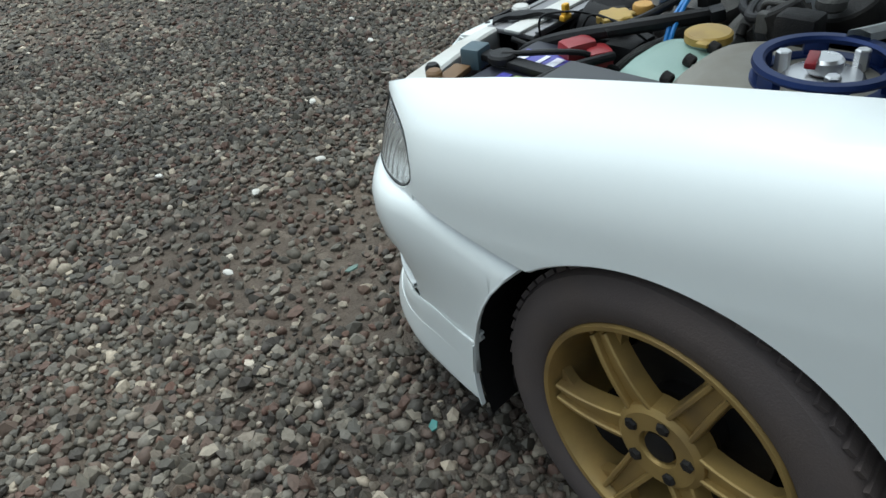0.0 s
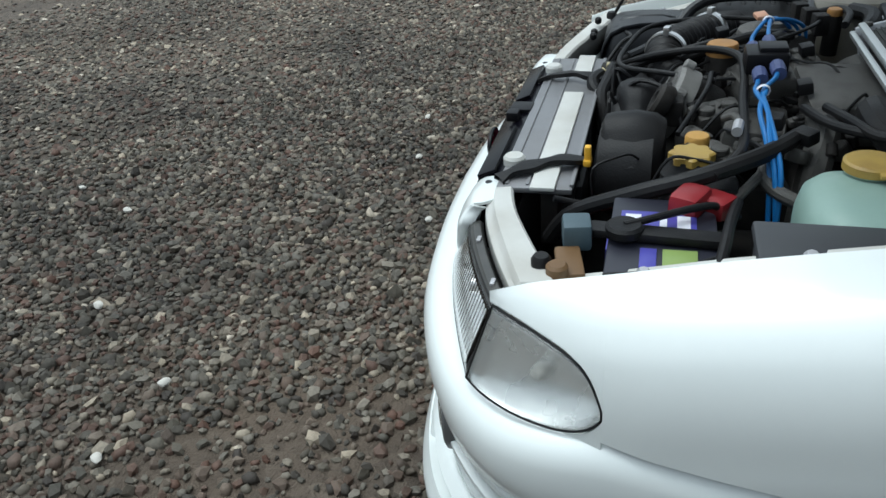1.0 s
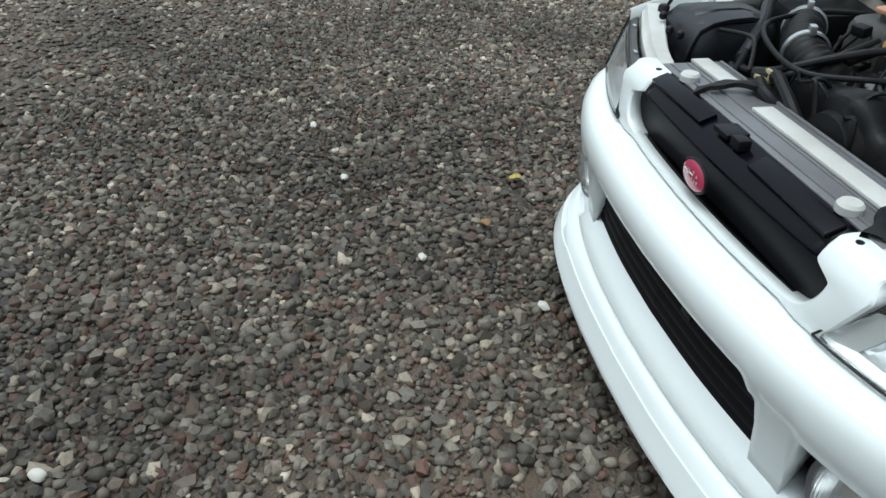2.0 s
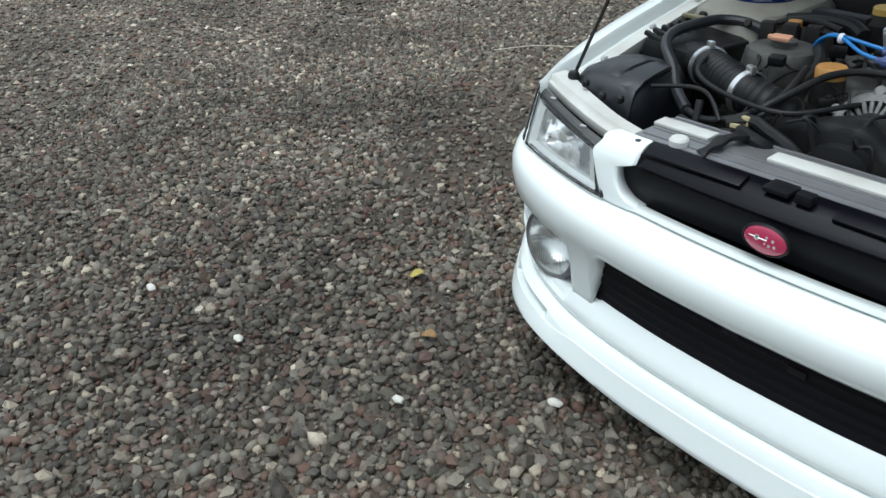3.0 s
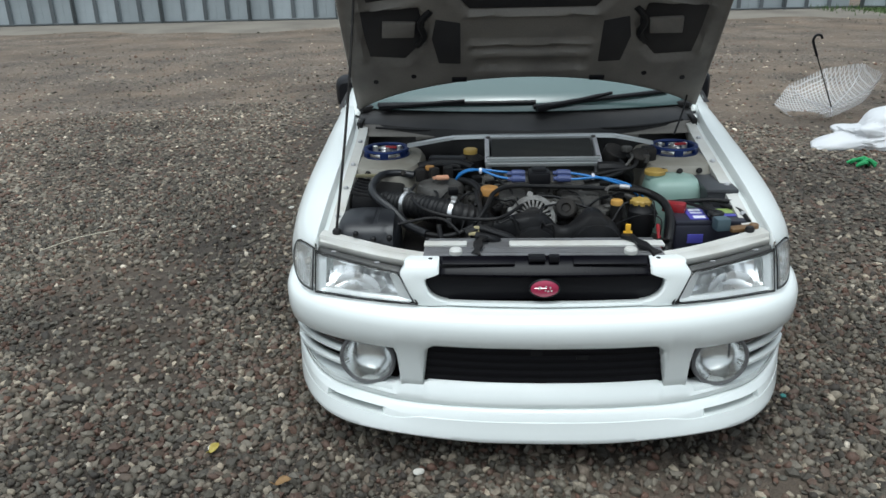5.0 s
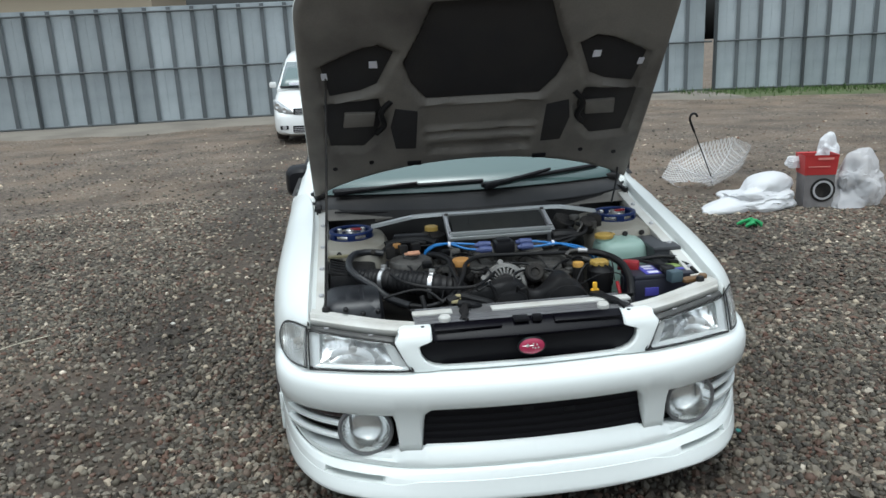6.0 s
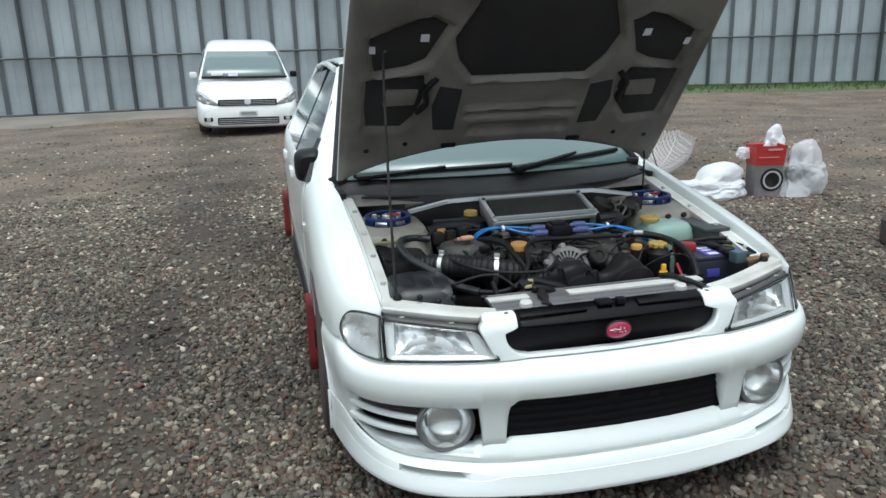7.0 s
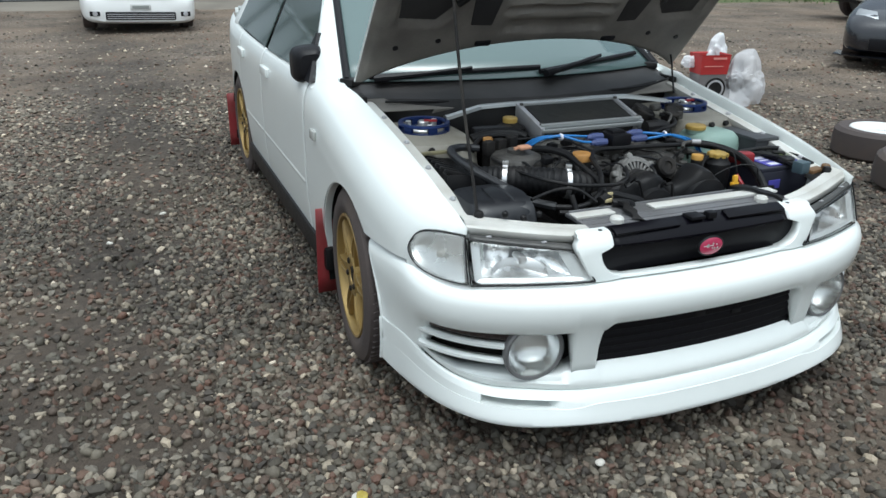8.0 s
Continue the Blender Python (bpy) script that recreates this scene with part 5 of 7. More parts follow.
for p in path:
    rows.append([p + Vector((0, -0.016, -0.007)), p + Vector((0, -0.014, 0.004)), p + Vector((0, 0, 0.008)), p + Vector((0, 0.014, 0.004)), p + Vector((0, 0.016, -0.007))])
grid(bm, rows, cu=True)
part("strut_brace_bar", bm, SATIN, car, "polished strut brace bar")

# ---- intake side ----
bm = B()
rows = []
for z, w, d, dy in ((0.50, 0.098, 0.105, 0.0), (0.62, 0.104, 0.115, 0.0), (0.684, 0.100, 0.110, 0.005), (0.706, 0.088, 0.096, 0.012), (0.715, 0.060, 0.064, 0.020)):
    row = []
    for k in range(40):
        a = 2 * math.pi * k / 40
        c, s = math.cos(a), math.sin(a)
        row.append(Vector((-0.553 + w * abs(c) ** 0.45 * (1 if c > 0 else -1), 0.295 + dy + d * abs(s) ** 0.45 * (1 if s > 0 else -1), z)))
    rows.append(row)
vs = grid(bm, rows, cu=True)
bm.faces.new(vs[-1])
res = part("intake_resonator", bm, SLATE, car, "dusty slate-black moulded intake resonator box", smooth=40)
# a stepped cover plate wraps from the top over the front
bm = B()
rows = []
for y, z in ((0.375, 0.712), (0.330, 0.7225), (0.275, 0.7215), (0.235, 0.714), (0.205, 0.698), (0.190, 0.672), (0.181, 0.640), (0.177, 0.605)):
    cut = 0.018 * max(0.0, (y - 0.30) / 0.075)
    rows.append([Vector((x, y, z - d)) for x, d in ((-0.575 + cut, 0.010), (-0.573 + cut, 0.001), (-0.566 + cut, 0.0), (-0.530, -0.001), (-0.526, 0.004), (-0.518, 0.004), (-0.514, -0.001), (-0.470 - cut, 0.002), (-0.463 - cut, 0.003), (-0.460 - cut, 0.012))])
grid(bm, rows)
part("resonator_face", bm, SLATE, res, "smooth slate-grey cover plate", smooth=50, solid=0.006)
for x, y, z in ((-0.575, 0.165, 0.688), (-0.47, 0.162, 0.676), (-0.52, 0.160, 0.672)):
    bm = B()
    cyl(bm, (x, y, z), 0.009, 0.018, n=12)
    part("resonator_clip", bm, RUBBER, res)
bm = B()
rbox(bm, (-0.555, 0.57, 0.65), (0.17, 0.26, 0.16), 0.02, pose(0, 0, 0, 0, 6, 0))
box = part("air_filter_box", bm, PLASTIC, car, "black air filter box with a ribbed lid")
for k in range(6):
    bm = B()
    rbox(bm, (-0.60, 0.455 + 0.035 * k, 0.735), (0.075, 0.012, 0.012), 0.003, pose(0, 0, 0, 0, 18, 0))
    part("lid_rib", bm, PLASTIC, box)
bm = B()
rbox(bm, (-0.60, 0.622, 0.757), (0.085, 0.018, 0.010), 0.003)
part("bracket_tag", bm, mat("dusty_yellow_tag", (0.20, 0.18, 0.10), 0.6, vary=0.3, stain=(0.06, 0.055, 0.04), amount=0.6, spread=20), box)
# ribbed intake hose with two bright clamps
hose("intake_hose", [(-0.52, 0.50, 0.69), (-0.455, 0.455, 0.70), (-0.40, 0.415, 0.705), (-0.33, 0.37, 0.705), (-0.27, 0.34, 0.70), (-0.20, 0.35, 0.675), (-0.17, 0.40, 0.64)], 0.043, RUBBER, car, "ribbed black rubber intake hose", n=20, rib=0.05, every=0.018)
for c, d, label in (((-0.435, 0.44, 0.703), (0.85, -0.52, 0.04), "bright hose clamp"), ((-0.275, 0.343, 0.702), (0.9, -0.3, -0.05), "white-metal hose clamp")):
    bm = B()
    q = Vector(d).to_track_quat("Z", "Y").to_matrix().to_4x4()
    lathe(bm, [(0.0445, -0.008), (0.0485, -0.007), (0.0485, 0.007), (0.0445, 0.008)], Matrix.Translation(c) @ q, 32)
    rbox(bm, (0, 0, 0), (0.014, 0.02, 0.02), 0.003, Matrix.Translation(c) @ q @ Matrix.Translation((0.0, 0.05, 0)))
    part("hose_clamp", bm, STEEL, car, label)
# grey round housing with the orange tag
bm = B()
lathe(bm, [(0.085, -0.10), (0.085, -0.01), (0.078, 0.004), (0.06, 0.010), (0.03, 0.012), (0.03, 0.022), (0, 0.022)], pose(-0.33, 0.575, 0.735), 32)
hsg = part("air_housing", bm, ALU, car, "dusty grey round air housing")
bm = B()
rbox(bm, (-0.32, 0.54, 0.771), (0.045, 0.026, 0.010), 0.004, pose(0, 0, 0, 8, 0, 8))
rbox(bm, (-0.348, 0.545, 0.768), (0.014, 0.012, 0.010), 0.003)
part("orange_tag", bm, ORANGE, hsg, "faded orange tag")
# caps
def cap(name, c, r, h, lobes, material, label, tilt=(0, 0, 0), parent=car):
    bm = B()
    rows = []
    n = 8 * max(lobes, 4)
    m = pose(*c, *tilt)
    for rr, z in ((r, 0), (r, h * 0.8), (r * 0.9, h), (r * 0.3, h * 1.05)):
        rows.append([m @ Vector((rr * (1 + (0.10 * math.cos(lobes * 2 * math.pi * k / n) if lobes else 0)) * math.cos(2 * math.pi * k / n), rr * (1 + (0.10 * math.cos(lobes * 2 * math.pi * k / n) if lobes else 0)) * math.sin(2 * math.pi * k / n), z)) for k in range(n)])
    vs = grid(bm, rows, cu=True)
    bm.faces.new(vs[-1])
    bm.faces.new(vs[0][::-1])
    return part(name, bm, material, parent, label)


bm = B()
lathe(bm, [(0.035, -0.12), (0.042, -0.10), (0.042, -0.025), (0.03, -0.012), (0.028, 0.0), (0, 0)], pose(0.347, 0.386, 0.722), 28)
rbox(bm, (0.36, 0.43, 0.66), (0.09, 0.07, 0.08), 0.02)
resv = part("oil_reservoir", bm, PLASTIC, car, "dark fluid reservoir with a yellow knob cap")
cap("reservoir_cap", (0.345, 0.390, 0.718), 0.033, 0.014, 8, YELLOW, "yellow lobed cap", parent=resv)
cap("filler_cap", (0.268, 0.40, 0.712), 0.020, 0.016, 0, mat("amber_cap", (0.5, 0.28, 0.06), 0.5, vary=0.2), "small amber cap", parent=engine)
cap("filler_cap", (-0.155, 0.455, 0.735), 0.032, 0.024, 0, mat("brown_amber_cap", (0.40, 0.20, 0.05), 0.5, vary=0.25, stain=(0.15, 0.09, 0.04), amount=0.5, spread=20), "dusty amber filler cap", parent=engine)
cap("filler_cap", (-0.375, 0.70, 0.757), 0.017, 0.014, 0, bpy.data.materials["brown_amber_cap"], "yellow cap near the bulkhead", parent=engine)
cap("filler_cap", (-0.225, 0.83, 0.785), 0.027, 0.018, 0, YELLOW, "yellow cap beside the intercooler", parent=engine)
for prof, c in (([(0.05, -0.08), (0.055, -0.02), (0.03, -0.005), (0.024, 0.0), (0, 0)], (-0.225, 0.83, 0.786)), ([(0.018, -0.09), (0.018, -0.01), (0.015, 0), (0, 0)], (-0.375, 0.70, 0.758)),
                ([(0.034, -0.09), (0.034, -0.02), (0.030, 0), (0, 0)], (-0.155, 0.455, 0.736)), ([(0.02, -0.09), (0.02, 0), (0, 0)], (0.268, 0.40, 0.713))):
    bm = B()
    lathe(bm, prof, pose(*c), 24)
    part("filler_neck", bm, DARK, engine)
bm = B()
rbox(bm, (0.275, 0.222, 0.688), (0.016, 0.012, 0.034), 0.004)
rbox(bm, (0.275, 0.222, 0.676), (0.028, 0.014, 0.012), 0.004)
part("dipstick_handle", bm, mat("bright_yellow_plastic", (0.75, 0.42, 0.03), 0.4), engine, "bright yellow dipstick handle")
# washer tank
bm = B()
rows = []
for z, w, d in ((0.52, 0.094, 0.084), (0.60, 0.100, 0.090), (0.70, 0.099, 0.090), (0.728, 0.093, 0.084), (0.744, 0.078, 0.070), (0.750, 0.05, 0.045)):
    row = []
    for k in range(40):
        a = 2 * math.pi * k / 40
        c, s = math.cos(a), math.sin(a)
        row.append(Vector((0.500 + w * abs(c) ** 0.55 * (1 if c > 0 else -1), 0.618 + d * abs(s) ** 0.55 * (1 if s > 0 else -1), z)))
    rows.append(row)
vs = grid(bm, rows, cu=True)
bm.faces.new(vs[-1])
lathe(bm, [(0.032, 0), (0.032, 0.02), (0.0, 0.02)], pose(0.437, 0.622, 0.740), 24)
tank = part("washer_tank", bm, MINT, car, "pale mint washer bottle with a yellow cap", smooth=50)
cap("washer_cap", (0.437, 0.622, 0.755), 0.037, 0.014, 0, YELLOW, "flat yellow cap", parent=tank)
bm = B()
rbox(bm, (0.469, 0.634, 0.763), (0.03, 0.02, 0.006), 0.002)
part("cap_tab", bm, YELLOW, tank)
# fuse box
bm = B()
rbox(bm, (0.632, 0.59, 0.675), (0.10, 0.25, 0.11), 0.010)
rbox(bm, (0.632, 0.59, 0.734), (0.108, 0.26, 0.016), 0.006)
part("fuse_box", bm, mat("grey_black_plastic", (0.045, 0.047, 0.052), 0.42, vary=0.12, scale=10, stain=(0.1, 0.1, 0.1), amount=0.3), car, "dark grey fuse box lid")
# battery
bm = B()
rbox(bm, (0.548, 0.352, 0.60), (0.225, 0.15, 0.16), 0.008)
rbox(bm, (0.548, 0.352, 0.685), (0.222, 0.147, 0.016), 0.005)
batt = part("battery", bm, mat("battery_case", (0.022, 0.023, 0.035), 0.4, vary=0.15), car, "black battery with violet and lime labels")
bm = B()
rbox(bm, (0.515, 0.345, 0.6945), (0.06, 0.105, 0.003), 0.001)
part("top_label", bm, LABEL, batt, "violet-blue printed label")
for y, w in ((0.310, 0.022), (0.352, 0.010), (0.380, 0.018)):
    bm = B()
    rbox(bm, (0.517, y, 0.6968), (0.038, w, 0.0015), 0)
    part("label_print", bm, LABELW, batt)
bm = B()
rbox(bm, (0.615, 0.375, 0.6945), (0.05, 0.045, 0.003), 0.001)
part("lime_label", bm, LIME, batt, "lime green label")
bm = B()
rbox(bm, (0.615, 0.334, 0.6945), (0.05, 0.022, 0.003), 0.001)
part("side_label", bm, LABEL, batt)
bm = B()
rbox(bm, (0.50, 0.275, 0.635), (0.05, 0.004, 0.03), 0.001)
part("front_label", bm, LABEL, batt)
bm = B()
rbox(bm, (0.565, 0.345, 0.703), (0.030, 0.19, 0.014), 0.005, pose(0, 0, 0, 0, 0, -4))
cyl(bm, (0.565, 0.30, 0.70), 0.026, 0.018)
part("hold_down", bm, RUBBER, batt, "black battery hold-down")
bm = B()
rbox(bm, (0.565, 0.235, 0.700), (0.045, 0.040, 0.040), 0.006, pose(0, 0, 0, 0, 0, 10))
part("terminal_cover", bm, mat("grey_teal_plastic", (0.065, 0.10, 0.12), 0.45, vary=0.2), batt, "grey-teal terminal cover")
bm = B()
rbox(bm, (0.625, 0.232, 0.684), (0.075, 0.036, 0.014), 0.005, pose(0, 0, 0, 0, 0, 12))
cyl(bm, (0.66, 0.22, 0.685), 0.015, 0.02)
part("relay_bracket", bm, mat("brown_orange_plastic", (0.15, 0.085, 0.035), 0.55, vary=0.2), car, "brown-orange relay bracket")
bm = B()
rbox(bm, (0.462, 0.388, 0.700), (0.062, 0.046, 0.045), 0.012, pose(0, 0, 0, 0, 0, -25))
rbox(bm, (0.452, 0.425, 0.695), (0.045, 0.05, 0.032), 0.010, pose(0, 0, 0, 0, 0, -35))
part("terminal_boot", bm, RED, car, "red terminal boot")

# ---- leads and hoses ----
for k, (dz, dy) in enumerate(((0.0, 0.0), (-0.012, -0.028))):
    hose("ignition_lead", [(-0.225, 0.56 + dy * 0.2, 0.790), (-0.186, 0.545 + dy * 0.3, 0.797), (-0.12, 0.535 + dy, 0.792 + dz), (-0.05, 0.532 + dy, 0.785 + dz)], 0.0042, BLUELEAD, engine, "bright blue ignition lead", n=8)
    hose("ignition_lead", [(0.085, 0.532 + dy, 0.785 + dz), (0.14, 0.525 + dy, 0.785 + dz), (0.20, 0.50 + dy * 0.4, 0.780), (0.26, 0.503, 0.770), (0.33, 0.512 + 0.3 * dy, 0.745), (0.375, 0.520 + 0.3 * dy, 0.705), (0.392, 0.522, 0.62)], 0.0042, BLUELEAD, engine, "bright blue ignition lead", n=8)
hose("ignition_lead", [(0.20, 0.505, 0.782), (0.255, 0.492, 0.768), (0.32, 0.500, 0.740), (0.362, 0.506, 0.70), (0.385, 0.512, 0.61)], 0.0042, BLUELEAD, engine, "bright blue ignition lead", n=8)
for k in range(3):
    hose("ignition_lead", [(-0.186, 0.545 - 0.004 * k, 0.796), (-0.23, 0.57 + 0.01 * k, 0.785), (-0.27, 0.60 + 0.014 * k, 0.75), (-0.29, 0.63, 0.68)], 0.004, BLUELEAD, engine, "bright blue ignition lead", n=8)
for x in (-0.186, 0.20):
    bm = B()
    lathe(bm, [(0.010, -0.005), (0.012, 0), (0.010, 0.005)], pose(x, 0.54 if x < 0 else 0.50, 0.794 if x < 0 else 0.781, 0, 90, 0), 12)
    part("cable_tie", bm, LABELW, engine)
for x in (-0.062, 0.095):
    for dy, dz in ((0, 0), (-0.028, -0.012)):
        bm = B()
        tube(bm, [(x - 0.03, 0.532 + dy, 0.785 + dz), (x, 0.532 + dy, 0.786 + dz), (x + 0.03, 0.532 + dy, 0.785 + dz)], [0.008, 0.013, 0.012], 10)
        part("coil_boot", bm, BLUEBOOT, engine, "dusty blue coil boot")
bm = B()
rbox(bm, (0.017, 0.52, 0.778), (0.075, 0.075, 0.04), 0.008)
rbox(bm, (0.017, 0.53, 0.80), (0.05, 0.05, 0.012), 0.004)
part("ignition_coil", bm, BLACK, engine, "black ignition coil")
for x, y, z, rz in ((-0.20, 0.57, 0.755, 20), (0.245, 0.52, 0.745, -15), (0.29, 0.56, 0.74, 40), (-0.28, 0.46, 0.745, 10), (0.10, 0.58, 0.755, 0), (-0.12, 0.61, 0.755, 5)):
    bm = B()
    rbox(bm, (x, y, z), (0.035, 0.025, 0.022), 0.004, pose(0, 0, 0, 10, 0, rz))
    part("connector", bm, RUBBER, engine)
HOSES = [
    # the bent metal pipe at the intake side
    (0.0165, SLATE, [(-0.43, 0.655, 0.748), (-0.49, 0.66, 0.756), (-0.54, 0.63, 0.759), (-0.56, 0.55, 0.759), (-0.560, 0.46, 0.755), (-0.535, 0.405, 0.738), (-0.48, 0.365, 0.708), (-0.43, 0.315, 0.676), (-0.36, 0.255, 0.664)]),
    (0.012, RUBBER, [(-0.36, 0.255, 0.664), (-0.29, 0.225, 0.668), (-0.22, 0.245, 0.690), (-0.17, 0.32, 0.728), (-0.14, 0.42, 0.750), (-0.08, 0.48, 0.755), (0.03, 0.485, 0.752), (0.16, 0.475, 0.750), (0.27, 0.47, 0.745), (0.36, 0.46, 0.74), (0.42, 0.42, 0.725)]),
    (0.012, RUBBER, [(-0.36, 0.235, 0.652), (-0.27, 0.205, 0.655), (-0.21, 0.225, 0.672), (-0.185, 0.31, 0.712), (-0.20, 0.44, 0.748)]),
    (0.007, RUBBER, [(-0.42, 0.57, 0.735), (-0.425, 0.45, 0.74), (-0.38, 0.31, 0.735), (-0.28, 0.26, 0.72), (-0.14, 0.25, 0.715), (-0.06, 0.34, 0.725), (-0.03, 0.44, 0.72)]),
    (0.006, RUBBER, [(-0.45, 0.245, 0.70), (-0.36, 0.26, 0.715), (-0.30, 0.24, 0.715), (-0.25, 0.21, 0.68)]),
    (0.011, RUBBER, [(-0.32, 0.24, 0.70), (-0.31, 0.21, 0.64), (-0.32, 0.18, 0.60)]),
    (0.017, RUBBER, [(-0.20, 0.205, 0.675), (-0.16, 0.19, 0.672), (-0.13, 0.205, 0.655), (-0.12, 0.26, 0.62)]),
    (0.017, RUBBER, [(-0.235, 0.215, 0.68), (-0.19, 0.23, 0.69), (-0.15, 0.225, 0.68), (-0.09, 0.215, 0.66), (-0.05, 0.23, 0.61)]),
    (0.017, RUBBER, [(0.28, 0.55, 0.735), (0.36, 0.49, 0.735), (0.418, 0.40, 0.722), (0.425, 0.30, 0.69), (0.40, 0.21, 0.64), (0.38, 0.17, 0.58)]),
    (0.0145, ALU, [(0.30, 0.52, 0.715), (0.345, 0.50, 0.700), (0.375, 0.515, 0.685), (0.41, 0.55, 0.68)]),
    (0.008, RED, [(0.395, 0.34, 0.66), (0.39, 0.28, 0.62), (0.385, 0.22, 0.58)]),
    (0.010, RUBBER, [(0.20, 0.60, 0.755), (0.29, 0.625, 0.765), (0.36, 0.65, 0.77), (0.385, 0.70, 0.785), (0.36, 0.74, 0.79)]),
    (0.012, RUBBER, [(0.18, 0.57, 0.745), (0.28, 0.60, 0.755), (0.34, 0.66, 0.765), (0.33, 0.74, 0.775)]),
    (0.032, RUBBER, [(0.24, 0.66, 0.765), (0.30, 0.66, 0.765), (0.345, 0.68, 0.745), (0.36, 0.72, 0.69)]),
    (0.006, ALU, [(0.37, 0.73, 0.80), (0.365, 0.68, 0.80), (0.34, 0.66, 0.775)]),
    (0.008, ALU, [(0.235, 0.44, 0.745), (0.25, 0.455, 0.755), (0.285, 0.46, 0.757), (0.31, 0.455, 0.755)]),
    (0.013, SILVER, [(0.285, 0.46, 0.757), (0.318, 0.455, 0.755)]),
    (0.010, ALU, [(0.34, 0.50, 0.70), (0.39, 0.47, 0.69), (0.41, 0.44, 0.66)]),
    (0.006, RUBBER, [(-0.03, 0.43, 0.735), (0.06, 0.42, 0.735), (0.12, 0.40, 0.72), (0.20, 0.37, 0.70)]),
    (0.015, RUBBER, [(-0.26, 0.60, 0.745), (-0.22, 0.53, 0.755), (-0.19, 0.46, 0.745), (-0.20, 0.38, 0.71)]),
    (0.022, PLASTIC, [(-0.42, 0.745, 0.755), (-0.34, 0.765, 0.765), (-0.26, 0.75, 0.765), (-0.215, 0.72, 0.755)]),
    (0.012, RUBBER, [(-0.45, 0.66, 0.74), (-0.40, 0.71, 0.765), (-0.33, 0.72, 0.77), (-0.26, 0.70, 0.765)]),
    (0.010, RUBBER, [(0.45, 0.455, 0.70), (0.53, 0.44, 0.71), (0.60, 0.43, 0.715), (0.655, 0.42, 0.71)]),
    (0.007, RUBBER, [(0.565, 0.30, 0.715), (0.50, 0.40, 0.715), (0.47, 0.43, 0.70), (0.44, 0.46, 0.67)]),
    (0.012, RUBBER, [(0.62, 0.42, 0.70), (0.66, 0.36, 0.70), (0.665, 0.28, 0.69)]),
    (0.007, RUBBER, [(0.40, 0.18, 0.665), (0.37, 0.25, 0.64), (0.30, 0.27, 0.62)]),
    (0.005, RUBBER, [(-0.10, 0.48, 0.755), (-0.14, 0.56, 0.77), (-0.20, 0.62, 0.775), (-0.30, 0.66, 0.765)]),
    (0.005, RUBBER, [(0.655, 1.10, 0.965), (0.640, 1.06, 0.945), (0.615, 1.01, 0.89), (0.57, 0.93, 0.825)]),
    (0.006, RUBBER, [(-0.62, 1.06, 0.84), (-0.3, 1.0, 0.835), (0.1, 0.985, 0.84), (0.45, 1.0, 0.845), (0.63, 1.05, 0.86)]),
]
for r, m_, pts in HOSES:
    hose("hose" if r > 0.008 else "cable", pts, r * (0.66 if 0.011 < r < 0.014 else 0.8), m_, car if r > 0.02 else engine, n=10)
# relays and boxes by the bulkhead
bm = B()
rbox(bm, (-0.31, 0.80, 0.768), (0.15, 0.045, 0.03), 0.012, pose(0, 0, 0, 0, 0, -6))
part("vacuum_canister", bm, BLACK, engine)
bm = B()
rbox(bm, (-0.275, 0.7765, 0.770), (0.04, 0.004, 0.010), 0.001)
part("canister_label", bm, LABELW, engine)
bm = B()
rbox(bm, (0.44, 0.76, 0.795), (0.05, 0.06, 0.05), 0.010)
cyl(bm, (0.40, 0.735, 0.765), 0.032, 0.05, (30, 0, 0))
cyl(bm, (0.31, 0.80, 0.76), 0.045, 0.05, (20, 20, 0))
part("boost_valve", bm, DARK, engine)
bm = B()
cyl(bm, (0.36, 0.77, 0.80), 0.022, 0.02, n=16)
part("valve_cap", bm, ALU, engine)
bm = B()
rbox(bm, (0.42, 0.70, 0.79), (0.02, 0.02, 0.03), 0.003)
part("valve_connector", bm, ALU, engine)
for k in range(3):
    bm = B()
    rbox(bm, (-0.405 + 0.05 * k, 0.63 + 0.015 * k, 0.755), (0.034, 0.030, 0.045), 0.004, pose(0, 0, 0, 0, 0, 12))
    part("relay", bm, DARK, engine)
# castings, bolts and thin wiring crowding the top of the engine
rg = random.Random(14)
for k in range(46):
    x, y = rg.uniform(-0.24, 0.30), rg.uniform(0.40, 0.66)
    z = 0.690 + 0.10 * (y - 0.40) + rg.uniform(-0.006, 0.010)
    w = rg.uniform(0.014, 0.034)
    bm = B()
    if k % 3:
        rbox(bm, (x, y, z), (w * rg.uniform(0.8, 2.2), w, w * 0.8), 0.004, pose(0, 0, 0, rg.uniform(-14, 14), rg.uniform(-14, 14), rg.uniform(0, 180)))
        cyl(bm, (x + 0.2 * w, y, z + 0.3 * w), 0.3 * w, 0.35 * w, n=8, chamfer=0.001)
    else:
        cyl(bm, (x, y, z - 0.01), w * 0.6, 0.022, (rg.uniform(-40, 40), rg.uniform(-40, 40), 0), 14, 0.002)
    part("cast_lug", bm, (ALU, DARK, ALU, PLASTIC)[k % 4], engine)
for k in range(22):
    x, y = rg.uniform(-0.38, 0.34), rg.uniform(0.26, 0.70)
    z = 0.705 + 0.09 * (y - 0.30)
    a, pts = rg.uniform(0, 6.28), []
    for i in range(5):
        pts.append((x, y, z + rg.uniform(-0.008, 0.016) - (0.05 if i in (0, 4) else 0)))
        a += rg.uniform(-0.8, 0.8)
        x, y = max(-0.42, min(0.38, x + 0.055 * math.cos(a))), max(0.24, min(0.74, y + 0.055 * math.sin(a)))
    hose("wire", pts, rg.uniform(0.0022, 0.0048), RUBBER, engine, n=6, per=4)
